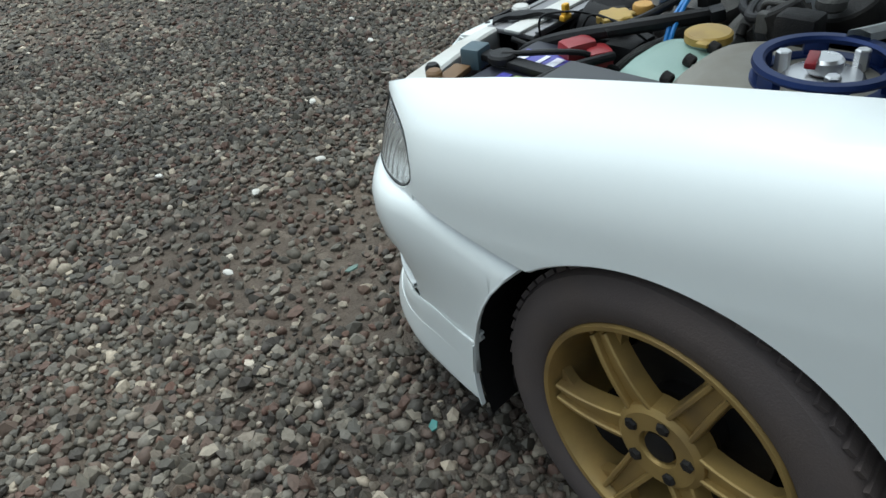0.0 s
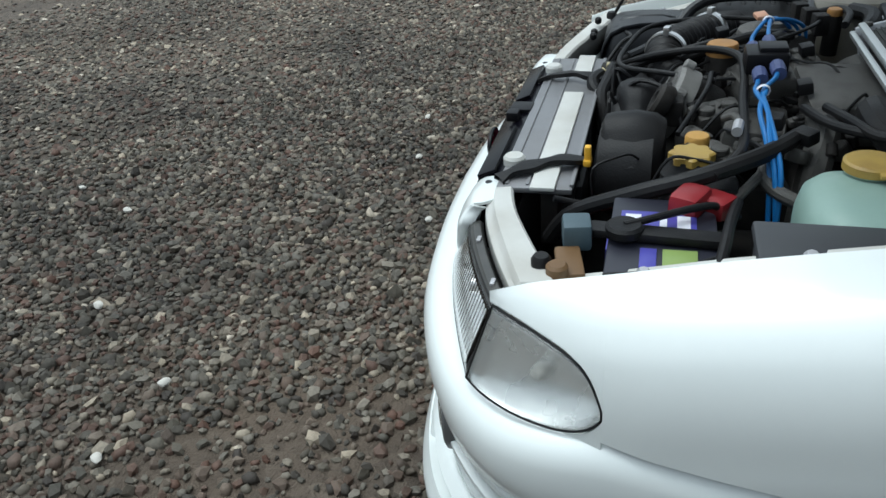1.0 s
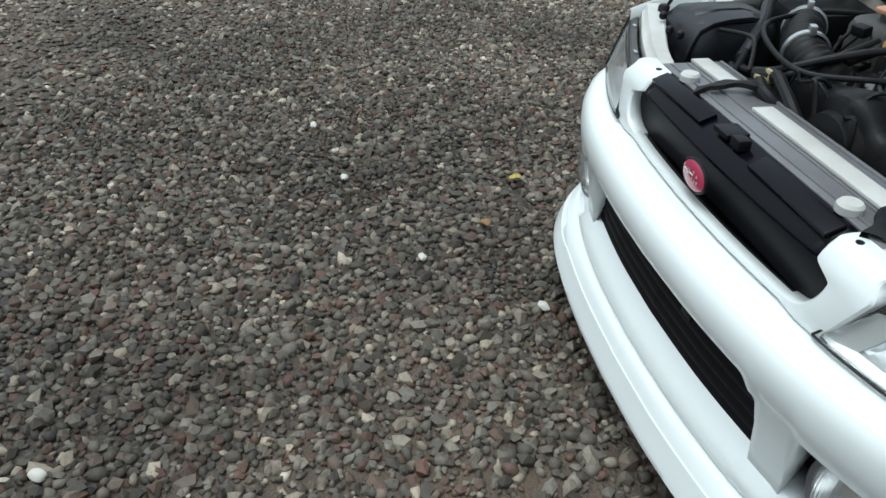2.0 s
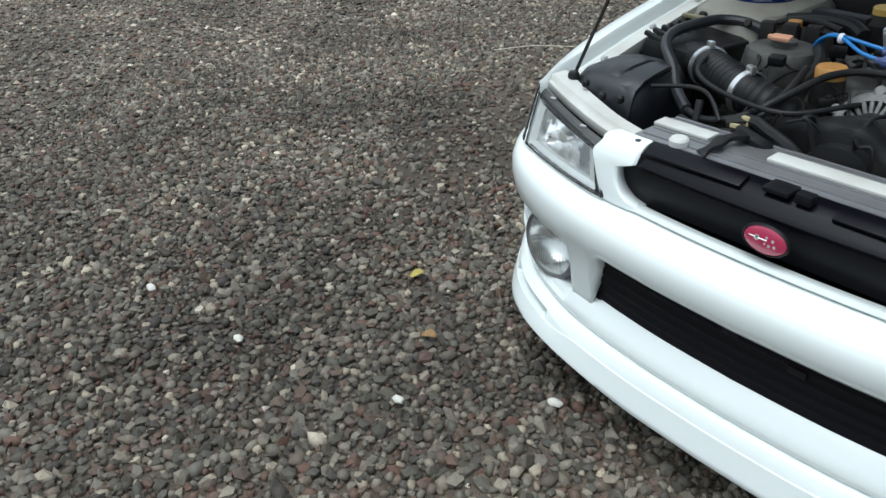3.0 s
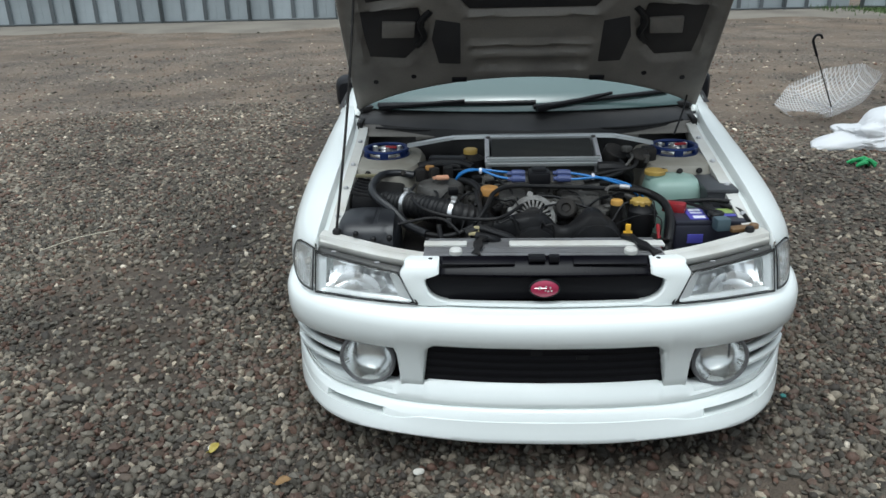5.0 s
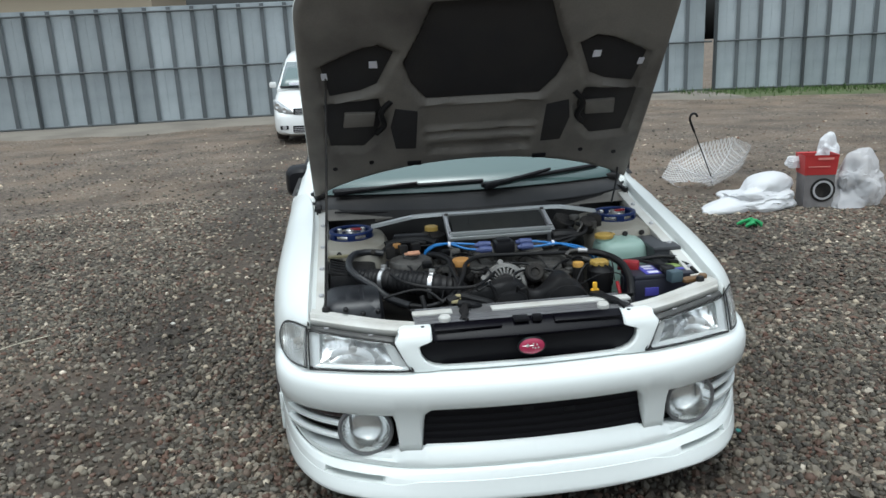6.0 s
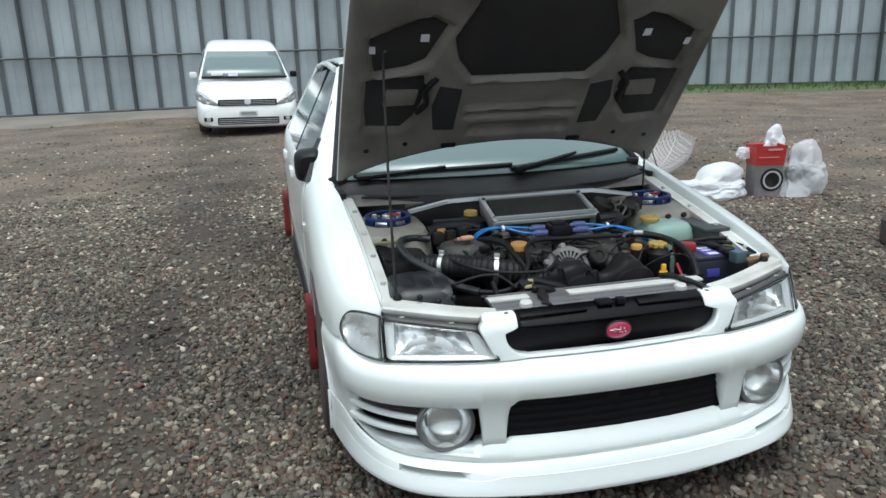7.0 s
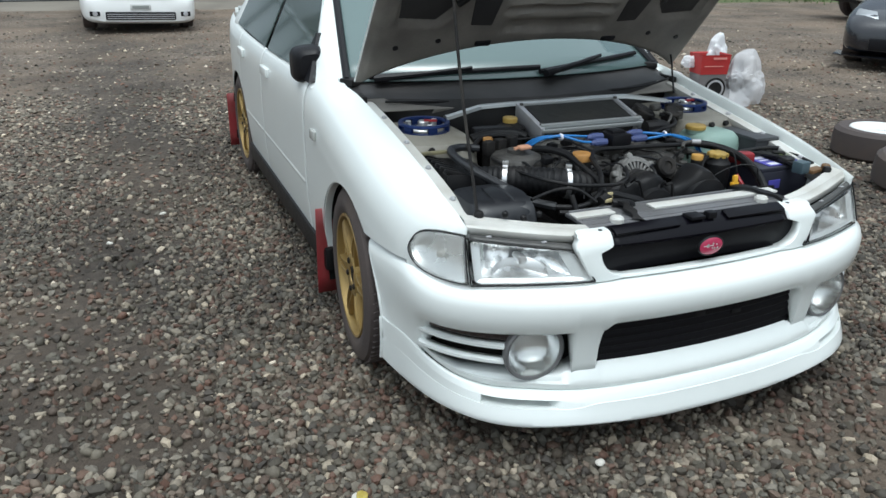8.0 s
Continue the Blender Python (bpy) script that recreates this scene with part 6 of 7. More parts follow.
# fan shrouds behind the radiator
for x in (-0.17, 0.17):
    bm = B()
    lathe(bm, [(0.15, 0.0), (0.155, 0.0), (0.155, 0.03), (0.15, 0.03)], pose(x, 0.20, 0.49, 90, 0, 0), 36)
    cyl(bm, (x, 0.21, 0.49), 0.045, 0.03, (90, 0, 0))
    for k in range(5):
        rbox(bm, (0, 0, 0), (0.13, 0.03, 0.004), 0.001, pose(x, 0.195, 0.49, 90, 0, 0) @ pose(0, 0, 0, 0, 0, 72 * k) @ pose(0.085, 0, 0, 25, 0, 0))
    part("cooling_fan", bm, PLASTIC, rad)

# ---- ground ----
def far_tone(n, l):
    """Paler ground tone away from where the car stands."""
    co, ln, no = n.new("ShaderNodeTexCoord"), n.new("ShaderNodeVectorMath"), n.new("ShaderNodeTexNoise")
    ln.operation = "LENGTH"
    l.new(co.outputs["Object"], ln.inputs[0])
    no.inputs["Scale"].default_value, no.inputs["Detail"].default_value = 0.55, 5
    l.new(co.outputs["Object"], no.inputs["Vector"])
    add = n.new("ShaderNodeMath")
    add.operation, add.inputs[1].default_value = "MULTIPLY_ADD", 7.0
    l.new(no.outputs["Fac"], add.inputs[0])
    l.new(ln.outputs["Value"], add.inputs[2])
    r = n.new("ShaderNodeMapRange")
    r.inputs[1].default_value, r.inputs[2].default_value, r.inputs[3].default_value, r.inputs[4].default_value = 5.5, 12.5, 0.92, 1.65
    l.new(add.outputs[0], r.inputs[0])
    # darker and paler patches, spread by noise
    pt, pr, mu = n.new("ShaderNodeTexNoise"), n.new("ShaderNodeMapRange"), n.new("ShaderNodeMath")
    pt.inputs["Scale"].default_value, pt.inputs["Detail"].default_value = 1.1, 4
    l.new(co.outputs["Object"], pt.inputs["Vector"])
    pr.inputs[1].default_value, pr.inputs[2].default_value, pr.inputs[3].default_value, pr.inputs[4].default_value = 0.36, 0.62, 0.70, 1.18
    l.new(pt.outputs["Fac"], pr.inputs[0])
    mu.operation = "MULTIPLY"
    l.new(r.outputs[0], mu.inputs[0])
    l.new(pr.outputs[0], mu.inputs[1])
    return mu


def ground_material():
    m = bpy.data.materials.new("gravel_yard")
    m.use_nodes = True
    n, l = m.node_tree.nodes, m.node_tree.links
    b = n["Principled BSDF"]
    b.inputs["Roughness"].default_value = 0.85
    co = n.new("ShaderNodeTexCoord")
    cells = n.new("ShaderNodeTexVoronoi")
    cells.inputs["Scale"].default_value = 34
    patch, broad = n.new("ShaderNodeTexNoise"), n.new("ShaderNodeTexNoise")
    patch.inputs["Scale"].default_value, patch.inputs["Detail"].default_value = 0.9, 6
    broad.inputs["Scale"].default_value, broad.inputs["Detail"].default_value = 0.16, 5
    grit = n.new("ShaderNodeTexNoise")
    grit.inputs["Scale"].default_value, grit.inputs["Detail"].default_value = 160, 3
    for k in (cells, patch, broad, grit):
        l.new(co.outputs["Object"], k.inputs["Vector"])
    bw = n.new("ShaderNodeSeparateColor")
    l.new(cells.outputs["Color"], bw.inputs[0])
    ramp = n.new("ShaderNodeValToRGB")
    e = ramp.color_ramp.elements
    e[0].position, e[0].color = 0.0, (0.032, 0.028, 0.024, 1)
    e[1].position, e[1].color = 1.0, (0.214, 0.184, 0.146, 1)
    for p, c in ((0.4, (0.070, 0.058, 0.047, 1)), (0.7, (0.102, 0.082, 0.064, 1)), (0.92, (0.129, 0.107, 0.086, 1))):
        k = e.new(p)
        k.color = c
    l.new(bw.outputs[0], ramp.inputs[0])
    dirt = n.new("ShaderNodeMix")
    dirt.data_type = "RGBA"
    dirt.inputs[6].default_value, dirt.inputs[7].default_value = (0.067, 0.055, 0.044, 1), (0.142, 0.102, 0.068, 1)
    l.new(broad.outputs["Fac"], dirt.inputs[0])
    how = n.new("ShaderNodeMapRange")
    how.inputs[1].default_value, how.inputs[2].default_value, how.inputs[3].default_value, how.inputs[4].default_value = 0.4, 0.62, 0.25, 0.85
    l.new(patch.outputs["Fac"], how.inputs[0])
    mix = n.new("ShaderNodeMix")
    mix.data_type = "RGBA"
    l.new(how.outputs[0], mix.inputs[0])
    l.new(ramp.outputs[0], mix.inputs[6])
    l.new(dirt.outputs[2], mix.inputs[7])
    # a damp, sandy wheel track beside the car
    sep = n.new("ShaderNodeSeparateXYZ")
    l.new(co.outputs["Object"], sep.inputs[0])
    wob = n.new("ShaderNodeMath")
    wob.operation, wob.inputs[1].default_value = "MULTIPLY_ADD", 1.4
    l.new(patch.outputs["Fac"], wob.inputs[0])
    l.new(sep.outputs["X"], wob.inputs[2])
    off = n.new("ShaderNodeMath")
    off.operation, off.inputs[1].default_value = "ADD", 0.85
    l.new(wob.outputs[0], off.inputs[0])
    ab = n.new("ShaderNodeMath")
    ab.operation = "ABSOLUTE"
    l.new(off.outputs[0], ab.inputs[0])
    damp = n.new("ShaderNodeMapRange")
    damp.inputs[1].default_value, damp.inputs[2].default_value, damp.inputs[3].default_value, damp.inputs[4].default_value = 0.25, 0.9, 0.62, 1.0
    l.new(ab.outputs[0], damp.inputs[0])
    hv = n.new("ShaderNodeHueSaturation")
    l.new(mix.outputs[2], hv.inputs["Color"])
    far_gain = far_tone(n, l)
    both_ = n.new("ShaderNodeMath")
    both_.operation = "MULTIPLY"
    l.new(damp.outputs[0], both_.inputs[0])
    l.new(far_gain.outputs[0], both_.inputs[1])
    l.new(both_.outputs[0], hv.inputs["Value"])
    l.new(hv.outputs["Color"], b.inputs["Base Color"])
    h = n.new("ShaderNodeMath")
    h.operation = "ADD"
    l.new(cells.outputs["Distance"], h.inputs[0])
    l.new(grit.outputs["Fac"], h.inputs[1])
    bu = n.new("ShaderNodeBump")
    bu.inputs["Strength"].default_value, bu.inputs["Distance"].default_value, bu.invert = 0.9, 0.012, True
    l.new(h.outputs[0], bu.inputs["Height"])
    l.new(bu.outputs[0], b.inputs["Normal"])
    return m


def stone_material():
    m = bpy.data.materials.new("gravel_stone")
    m.use_nodes = True
    n, l = m.node_tree.nodes, m.node_tree.links
    b = n["Principled BSDF"]
    b.inputs["Roughness"].default_value = 0.72
    g = n.new("ShaderNodeNewGeometry")
    ramp = n.new("ShaderNodeValToRGB")
    e = ramp.color_ramp.elements
    e[0].position, e[0].color = 0.0, (0.033, 0.027, 0.022, 1)
    e[1].position, e[1].color = 1.0, (0.48, 0.43, 0.36, 1)
    for p, c in ((0.15, (0.056, 0.050, 0.040, 1)), (0.28, (0.076, 0.066, 0.050, 1)), (0.36, (0.096, 0.055, 0.040, 1)), (0.46, (0.063, 0.058, 0.047, 1)), (0.58, (0.114, 0.101, 0.079, 1)), (0.66, (0.082, 0.050, 0.038, 1)),
                 (0.76, (0.178, 0.156, 0.123, 1)), (0.88, (0.107, 0.098, 0.082, 1)), (0.965, (0.247, 0.214, 0.166, 1)), (0.992, (0.334, 0.285, 0.220, 1))):
        k = e.new(p)
        k.color = c
    l.new(g.outputs["Random Per Island"], ramp.inputs[0])
    co = n.new("ShaderNodeTexCoord")
    no = n.new("ShaderNodeTexNoise")
    no.inputs["Scale"].default_value, no.inputs["Detail"].default_value = 120, 4
    l.new(co.outputs["Object"], no.inputs["Vector"])
    mr = n.new("ShaderNodeMapRange")
    mr.inputs[3].default_value, mr.inputs[4].default_value = 0.72, 1.58
    l.new(no.outputs["Fac"], mr.inputs[0])
    hs = n.new("ShaderNodeHueSaturation")
    hs.inputs["Saturation"].default_value = 1.10
    l.new(ramp.outputs[0], hs.inputs["Color"])
    far_gain = far_tone(n, l)
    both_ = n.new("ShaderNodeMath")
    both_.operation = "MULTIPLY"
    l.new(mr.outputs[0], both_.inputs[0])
    l.new(far_gain.outputs[0], both_.inputs[1])
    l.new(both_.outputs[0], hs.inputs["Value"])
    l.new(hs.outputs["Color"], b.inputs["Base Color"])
    bu = n.new("ShaderNodeBump")
    bu.inputs["Strength"].default_value, bu.inputs["Distance"].default_value = 0.3, 0.003
    l.new(no.outputs["Fac"], bu.inputs["Height"])
    l.new(bu.outputs[0], b.inputs["Normal"])
    return m


YARD, STONE = ground_material(), stone_material()
bm = B()
bmesh.ops.create_grid(bm, x_segments=4, y_segments=4, size=400)
ground = part("ground", bm, YARD, None, smooth=0)
ground.location.z = -0.006
tagged(ground, "brown gravel and dirt yard", "ground", kind="structure")


def gravel():
    rng = np.random.default_rng(5)
    b = bmesh.new()
    bmesh.ops.create_icosphere(b, subdivisions=1, radius=1)
    base = np.array([v.co[:] for v in b.verts])
    tri = np.array([[v.index for v in f.verts] for f in b.faces])
    b.free()
    shapes = []
    for k in range(24):
        s = base * rng.uniform(0.62, 1.32, (len(base), 1)) * np.array([1, rng.uniform(0.7, 1.0), rng.uniform(0.68, 1.0)])
        shapes.append(s)
    shapes = np.array(shapes)
    octa = np.array([(1, 0, 0), (0, 1, 0), (-1, 0, 0), (0, -1, 0), (0, 0, 1), (0, 0, -1)], dtype=float)
    otri = np.array([(0, 1, 4), (1, 2, 4), (2, 3, 4), (3, 0, 4), (1, 0, 5), (2, 1, 5), (3, 2, 5), (0, 3, 5)])
    oshapes = np.array([octa * rng.uniform(0.8, 1.3, (6, 1)) * np.array([1, rng.uniform(0.7, 1), rng.uniform(0.5, 0.8)]) for k in range(24)])

    def scatter(n, lo, hi, ok, small, big):
        x, y = rng.uniform(lo[0], hi[0], n), rng.uniform(lo[1], hi[1], n)
        keep = ok(x, y)
        x, y = x[keep], y[keep]
        r = small + (big - small) * rng.beta(1.3, 3.6, len(x))
        return x, y, r

    def near(x, y):
        """Distance to the walked stretch in front of and beside the car."""
        ax, ay, bx, by = 0.9, -0.7, -1.7, 0.9
        t = np.clip(((x - ax) * (bx - ax) + (y - ay) * (by - ay)) / ((bx - ax) ** 2 + (by - ay) ** 2), 0, 1)
        return np.hypot(x - ax - t * (bx - ax), y - ay - t * (by - ay))

    def sandy(x, y):
        """Bare, sandy patches: fewer stones."""
        return np.sin(1.7 * x + 0.6 * y + 1) * np.sin(1.1 * y - 0.7 * x + 2.2) + 0.35 * np.sin(4.1 * x + 2.9 * y)

    def track(x, y):
        """The sandy wheel track: few stones."""
        return np.exp(-((x + 1.55 + 0.15 * np.sin(1.3 * y)) / 0.42) ** 2) * np.clip((y - 0.5) / 1.2, 0, 1)

    under = lambda x, y: (np.abs(x) > 0.62) | (y < 0.15) | (y > 4.2)
    def packed(step, lo, hi, ok, small, big):
        """Close-set stones: an even spread, each shifted by chance."""
        gx, gy = np.meshgrid(np.arange(lo[0], hi[0], step), np.arange(lo[1], hi[1], step))
        gx = gx + (np.arange(gx.shape[0]) % 2)[:, None] * step / 2
        x, y = (gx + rng.uniform(-0.5, 0.5, gx.shape) * step).ravel(), (gy + rng.uniform(-0.5, 0.5, gy.shape) * step).ravel()
        keep = ok(x, y)
        x, y = x[keep], y[keep]
        return x, y, small + (big - small) * rng.beta(1.4, 3.4, len(x))

    rnd = lambda x: rng.random(len(x))
    sets = [
        (base, tri, shapes, packed(0.0184, (-4.2, -3.4), (2.6, 3.4), lambda x, y: (near(x, y) < 2.3) & under(x, y) & (rnd(x) < np.where(sandy(x, y) > 0.75, 0.45, 0.97) * (1 - 0.75 * track(x, y))), 0.0065, 0.0290)),
        (octa, otri, oshapes, packed(0.030, (-7, -5.5), (5.5, 8), lambda x, y: (near(x, y) >= 2.3) & (near(x, y) < 5.6) & under(x, y) & (rnd(x) < np.clip(1.3 - near(x, y) / 7, 0.2, 0.95) * (1 - 0.7 * track(x, y))), 0.010, 0.033)),
        (octa, otri, oshapes, scatter(60000, (-12, -8), (12, 16), lambda x, y: (near(x, y) >= 5.6) & (rnd(x) < np.clip(1.7 - near(x, y) / 8, 0.1, 0.9)), 0.010, 0.038)),
    ]
    V, F, at = [], [], 0
    for base, tri, shapes, (x, y, r) in sets:
        n = len(x)
        s = shapes[rng.integers(0, len(shapes), n)] * r[:, None, None]
        a = rng.uniform(0, 2 * np.pi, n)
        ca, sa = np.cos(a)[:, None], np.sin(a)[:, None]
        tilt = rng.normal(0, 0.25, n)[:, None]
        px = s[:, :, 0] * ca - s[:, :, 1] * sa
        py = s[:, :, 0] * sa + s[:, :, 1] * ca
        pz = s[:, :, 2] + tilt * s[:, :, 0]
        P = np.stack([px + x[:, None], py + y[:, None], pz + (r * rng.uniform(-0.15, 0.35, n) - 0.004)[:, None]], 2)
        V.append(P.reshape(-1, 3))
        F.append((tri[None] + (at + np.arange(n) * len(base))[:, None, None]).reshape(-1, 3))
        at += n * len(base)
    V, F = np.concatenate(V), np.concatenate(F)
    me = bpy.data.meshes.new("gravel")
    me.vertices.add(len(V))
    me.vertices.foreach_set("co", V.ravel())
    me.loops.add(F.size)
    me.loops.foreach_set("vertex_index", F.ravel().astype(np.int32))
    me.polygons.add(len(F))
    me.polygons.foreach_set("loop_start", np.arange(0, F.size, 3, dtype=np.int32))
    me.polygons.foreach_set("use_smooth", (F[:, 0] // 12) % 3 == 0)
    me.update(calc_edges=True)
    me.materials.append(STONE)
    tagged(new("gravel", me), "loose grey-brown gravel stones covering the yard", "gravel", kind="stuff")


gravel()

# ---- fence ----
PANEL = mat("galvanised_sheet", (0.41, 0.455, 0.48), 0.5, 0.3, vary=0.12, scale=1.2, stain=(0.19, 0.22, 0.245), amount=0.6, spread=0.9, rand=0.14)
PIPE = mat("dark_steel_pipe", (0.085, 0.095, 0.10), 0.5, 0.4, vary=0.2, scale=4)

STRIP = mat("darker_steel_strip", (0.12, 0.135, 0.145), 0.5, 0.3, vary=0.2, scale=1.5, stain=(0.2, 0.21, 0.22), amount=0.4, spread=1.0, rand=0.15)


def fence(x0, y0, x1, y1, high, name):
    f = thing(name, (x0, y0, 0), "tall grey galvanised sheet-metal fence with dark pipe rails", "fence", kind="structure")
    L = math.hypot(x1 - x0, y1 - y0)
    ang = math.atan2(y1 - y0, x1 - x0)
    base = Matrix.Translation((x0, y0, 0)) @ Matrix.Rotation(ang, 4, "Z")
    n = int(L / 0.56)
    b = B()
    # a folded sheet: a flat web with a standing rib at its edge
    prof = [(0, 0), (0.012, -0.05), (0.06, -0.05), (0.072, 0), (0.30, 0.0), (0.306, -0.006), (0.312, 0), (0.56, 0.0)]
    back = [(x, y + 0.006) for x, y in prof[::-1]]
    ring = prof + back
    grid(b, [[Vector((x, y, 0.03)) for x, y in ring], [Vector((x, y, high)) for x, y in ring]], cu=True)
    first = part("panel", b, PANEL, f, smooth=0)
    first.matrix_parent_inverse = Matrix()
    first.matrix_basis = Matrix.Rotation(ang, 4, "Z")
    for k in range(1, n):
        o = new("panel", first.data)
        o.parent = f
        o.matrix_basis = Matrix.Rotation(ang, 4, "Z") @ Matrix.Translation((0.56 * k, 0, 0))
    # a darker strip down the face of each rib
    b = B()
    rbox(b, (0.036, -0.056, high / 2), (0.10, 0.012, high - 0.04), 0.003)
    strip = part("joint_strip", b, STRIP, f, smooth=0)
    strip.matrix_parent_inverse = Matrix()
    strip.matrix_basis = Matrix.Rotation(ang, 4, "Z")
    for k in range(1, n):
        o = new("joint_strip", strip.data)
        o.parent = f
        o.matrix_basis = Matrix.Rotation(ang, 4, "Z") @ Matrix.Translation((0.56 * k, 0, 0))
    for z in (high - 0.12, 1.36, 0.08):
        b = B()
        tube(b, [base @ Vector((0, -0.085, z)), base @ Vector((L, -0.085, z))], 0.026, 8, per=1)
        part("rail", b, PIPE, f)
    for k in range(0, n, 4):
        b = B()
        tube(b, [base @ Vector((0.04 + 0.56 * k, -0.13, 0)), base @ Vector((0.04 + 0.56 * k, -0.13, high - 0.05))], 0.034, 8, per=1)
        rbox(b, base @ Vector((0.04 + 0.56 * k, -0.12, 1.36)), (0.07, 0.09, 0.07), 0.01)
        part("post", b, PIPE, f)


fence(-24, 17.3, 9.2, 18.3, 2.85, "wall_fence_1")
fence(9.3, 18.3, 30, 10.5, 2.85, "wall_fence_2")

# a pale, uneven strip of concrete along the fence
CONC = mat("dusty_concrete", (0.20, 0.18, 0.15), 0.9, vary=0.2, scale=1.5, bump=0.4, stain=(0.11, 0.095, 0.08), amount=0.7, spread=0.8)
bm = B()
rows = []
for i in range(121):
    x = -24 + 33 * i / 120
    w = 1.9 + 0.5 * math.sin(x * 0.8) + 0.25 * math.sin(x * 2.3 + 1)
    yy = 17.3 + (x + 24) / 33.2
    rows.append([Vector((x, yy - w - 0.2, -0.01)), Vector((x, yy - w, 0.035)), Vector((x, yy - w * 0.5, 0.05)), Vector((x, yy + 0.2, 0.06))])
grid(bm, rows)
tagged(part("pavement", bm, CONC, None, smooth=60), "pale broken concrete strip along the fence", "pavement", kind="structure")

# grass under the far fence
GRASS = mat("short_grass", (0.06, 0.11, 0.025), 0.7, vary=0.3, scale=3, island=0.35)
rng = random.Random(3)
V, F = [], []
for k in range(5200):
    t = rng.random()
    x, y = 8.0 + 20 * t, 18.3 - 7.5 * t + 0.4 - abs(rng.gauss(0, 0.75)) - 0.3
    h, a, w = rng.uniform(0.05, 0.20), rng.uniform(0, 6.28), rng.uniform(0.008, 0.02)
    i = len(V)
    V += [(x - w * math.cos(a), y - w * math.sin(a), 0), (x + w * math.cos(a), y + w * math.sin(a), 0), (x + rng.gauss(0, 0.04), y + rng.gauss(0, 0.04), h)]
    F.append((i, i + 1, i + 2))
me = bpy.data.meshes.new("grass")
me.from_pydata(V, [], F)
me.materials.append(GRASS)
tagged(new("grass", me), "short green grass along the metal fence", "grass", kind="stuff")
TURF = mat("mossy_turf", (0.075, 0.105, 0.035), 0.9, vary=0.3, scale=2, bump=0.5, stain=(0.11, 0.095, 0.06), amount=0.7, spread=1.2)
bm = B()
rows = []
for i in range(41):
    t = i / 40
    x, y = 7.5 + 22 * t, 18.6 - 8.25 * t
    w = 1.5 + 0.35 * math.sin(9 * t) + 0.2 * math.sin(31 * t)
    rows.append([Vector((x - 0.35 * w, y - w, -0.01)), Vector((x - 0.3 * w, y - 0.8 * w, 0.02)), Vector((x, y, 0.05)), Vector((x + 0.2, y + 0.3, 0.05))])
grid(bm, rows)
tagged(part("turf", bm, TURF, None, smooth=60), "mossy green verge at the foot of the fence", "verge", kind="structure")


# ---- other vehicles ----
def simple_wheel(parent, x, y, r, w, rimcol, sx):
    m = pose(x, y, r, 0, 90 * sx, 0)
    b = B()
    lathe(b, [(r * 0.66, -w), (r * 0.9, -w), (r, -w * 0.8), (r, -w * 0.15), (r * 0.93, 0.004), (r * 0.68, 0.0), (r * 0.66, -0.02)], m, 32)
    t = part("wheel", b, TYRE, parent)
    b = B()
    lathe(b, [(r * 0.67, -0.01), (r * 0.64, -0.002), (r * 0.60, -0.02), (r * 0.2, -0.01), (r * 0.18, 0.0), (0, 0.0)], m, 32)
    for k in range(5):
        rbox(b, (0, 0, 0), (r * 0.5, 0.05, 0.02), 0.006, m @ pose(0, 0, 0, 0, 0, 72 * k) @ Matrix.Translation((r * 0.38, 0, -0.004)))
    part("rim", b, rimcol, t)
    return t


def shell(stations, n=28, p=0.35):
    """A car body: stations (y, low, high, half width, roundness) along its length."""
    b = B()
    rows = []
    for y, lo, hi, w in stations:
        row = []
        for k in range(n):
            a = 2 * math.pi * (k + 0.5) / n
            c, s = math.cos(a), math.sin(a)
            row.append(Vector((w * abs(c) ** p * (1 if c > 0 else -1), y, (lo + hi) / 2 + (hi - lo) / 2 * abs(s) ** p * (1 if s > 0 else -1))))
        rows.append(row)
    vs = grid(b, rows, cu=True)
    b.faces.new(vs[0][::-1])
    b.faces.new(vs[-1])
    return b


def put_car(root, at, turn):
    root.location = at
    root.rotation_euler = (0, 0, radians(turn))


WHITE2 = mat("white_van_paint", (0.78, 0.79, 0.78), 0.3, vary=0.02, scale=2, coat=0.4)
VANLAMP = mat("clear_lamp_grey", (0.58, 0.60, 0.61), 0.12, 0.3, vary=0.3, scale=20, coat=0.6)
NAVY = mat("black_blue_paint", (0.010, 0.011, 0.016), 0.22, vary=0.1, coat=0.8)
# the white minivan, built at the origin with its nose towards -y
van = thing("minivan", (0, 0, 0), "white family minivan parked in front of the metal fence", "minivan")
part("body", shell([(-0.02, 0.17, 0.46, 0.70), (0.03, 0.14, 0.54, 0.77), (0.12, 0.13, 0.63, 0.815), (0.30, 0.13, 0.73, 0.84), (0.60, 0.14, 0.83, 0.85), (0.95, 0.15, 0.915, 0.85), (1.6, 0.16, 0.97, 0.85), (3.6, 0.17, 1.0, 0.85), (4.2, 0.2, 1.0, 0.83), (4.4, 0.25, 0.95, 0.78)]), WHITE2, van, smooth=50)
part("cabin", shell([(0.88, 0.84, 0.92, 0.80), (1.2, 0.86, 1.10, 0.765), (1.5, 0.9, 1.255, 0.73), (1.76, 0.9, 1.385, 0.70), (2.0, 0.9, 1.49, 0.68), (2.5, 0.9, 1.585, 0.66), (3.0, 0.9, 1.62, 0.65), (3.9, 0.9, 1.60, 0.64), (4.25, 0.9, 1.5, 0.60), (4.38, 0.9, 1.1, 0.62)], p=0.3), WHITE2, van, smooth=50)
b = B()
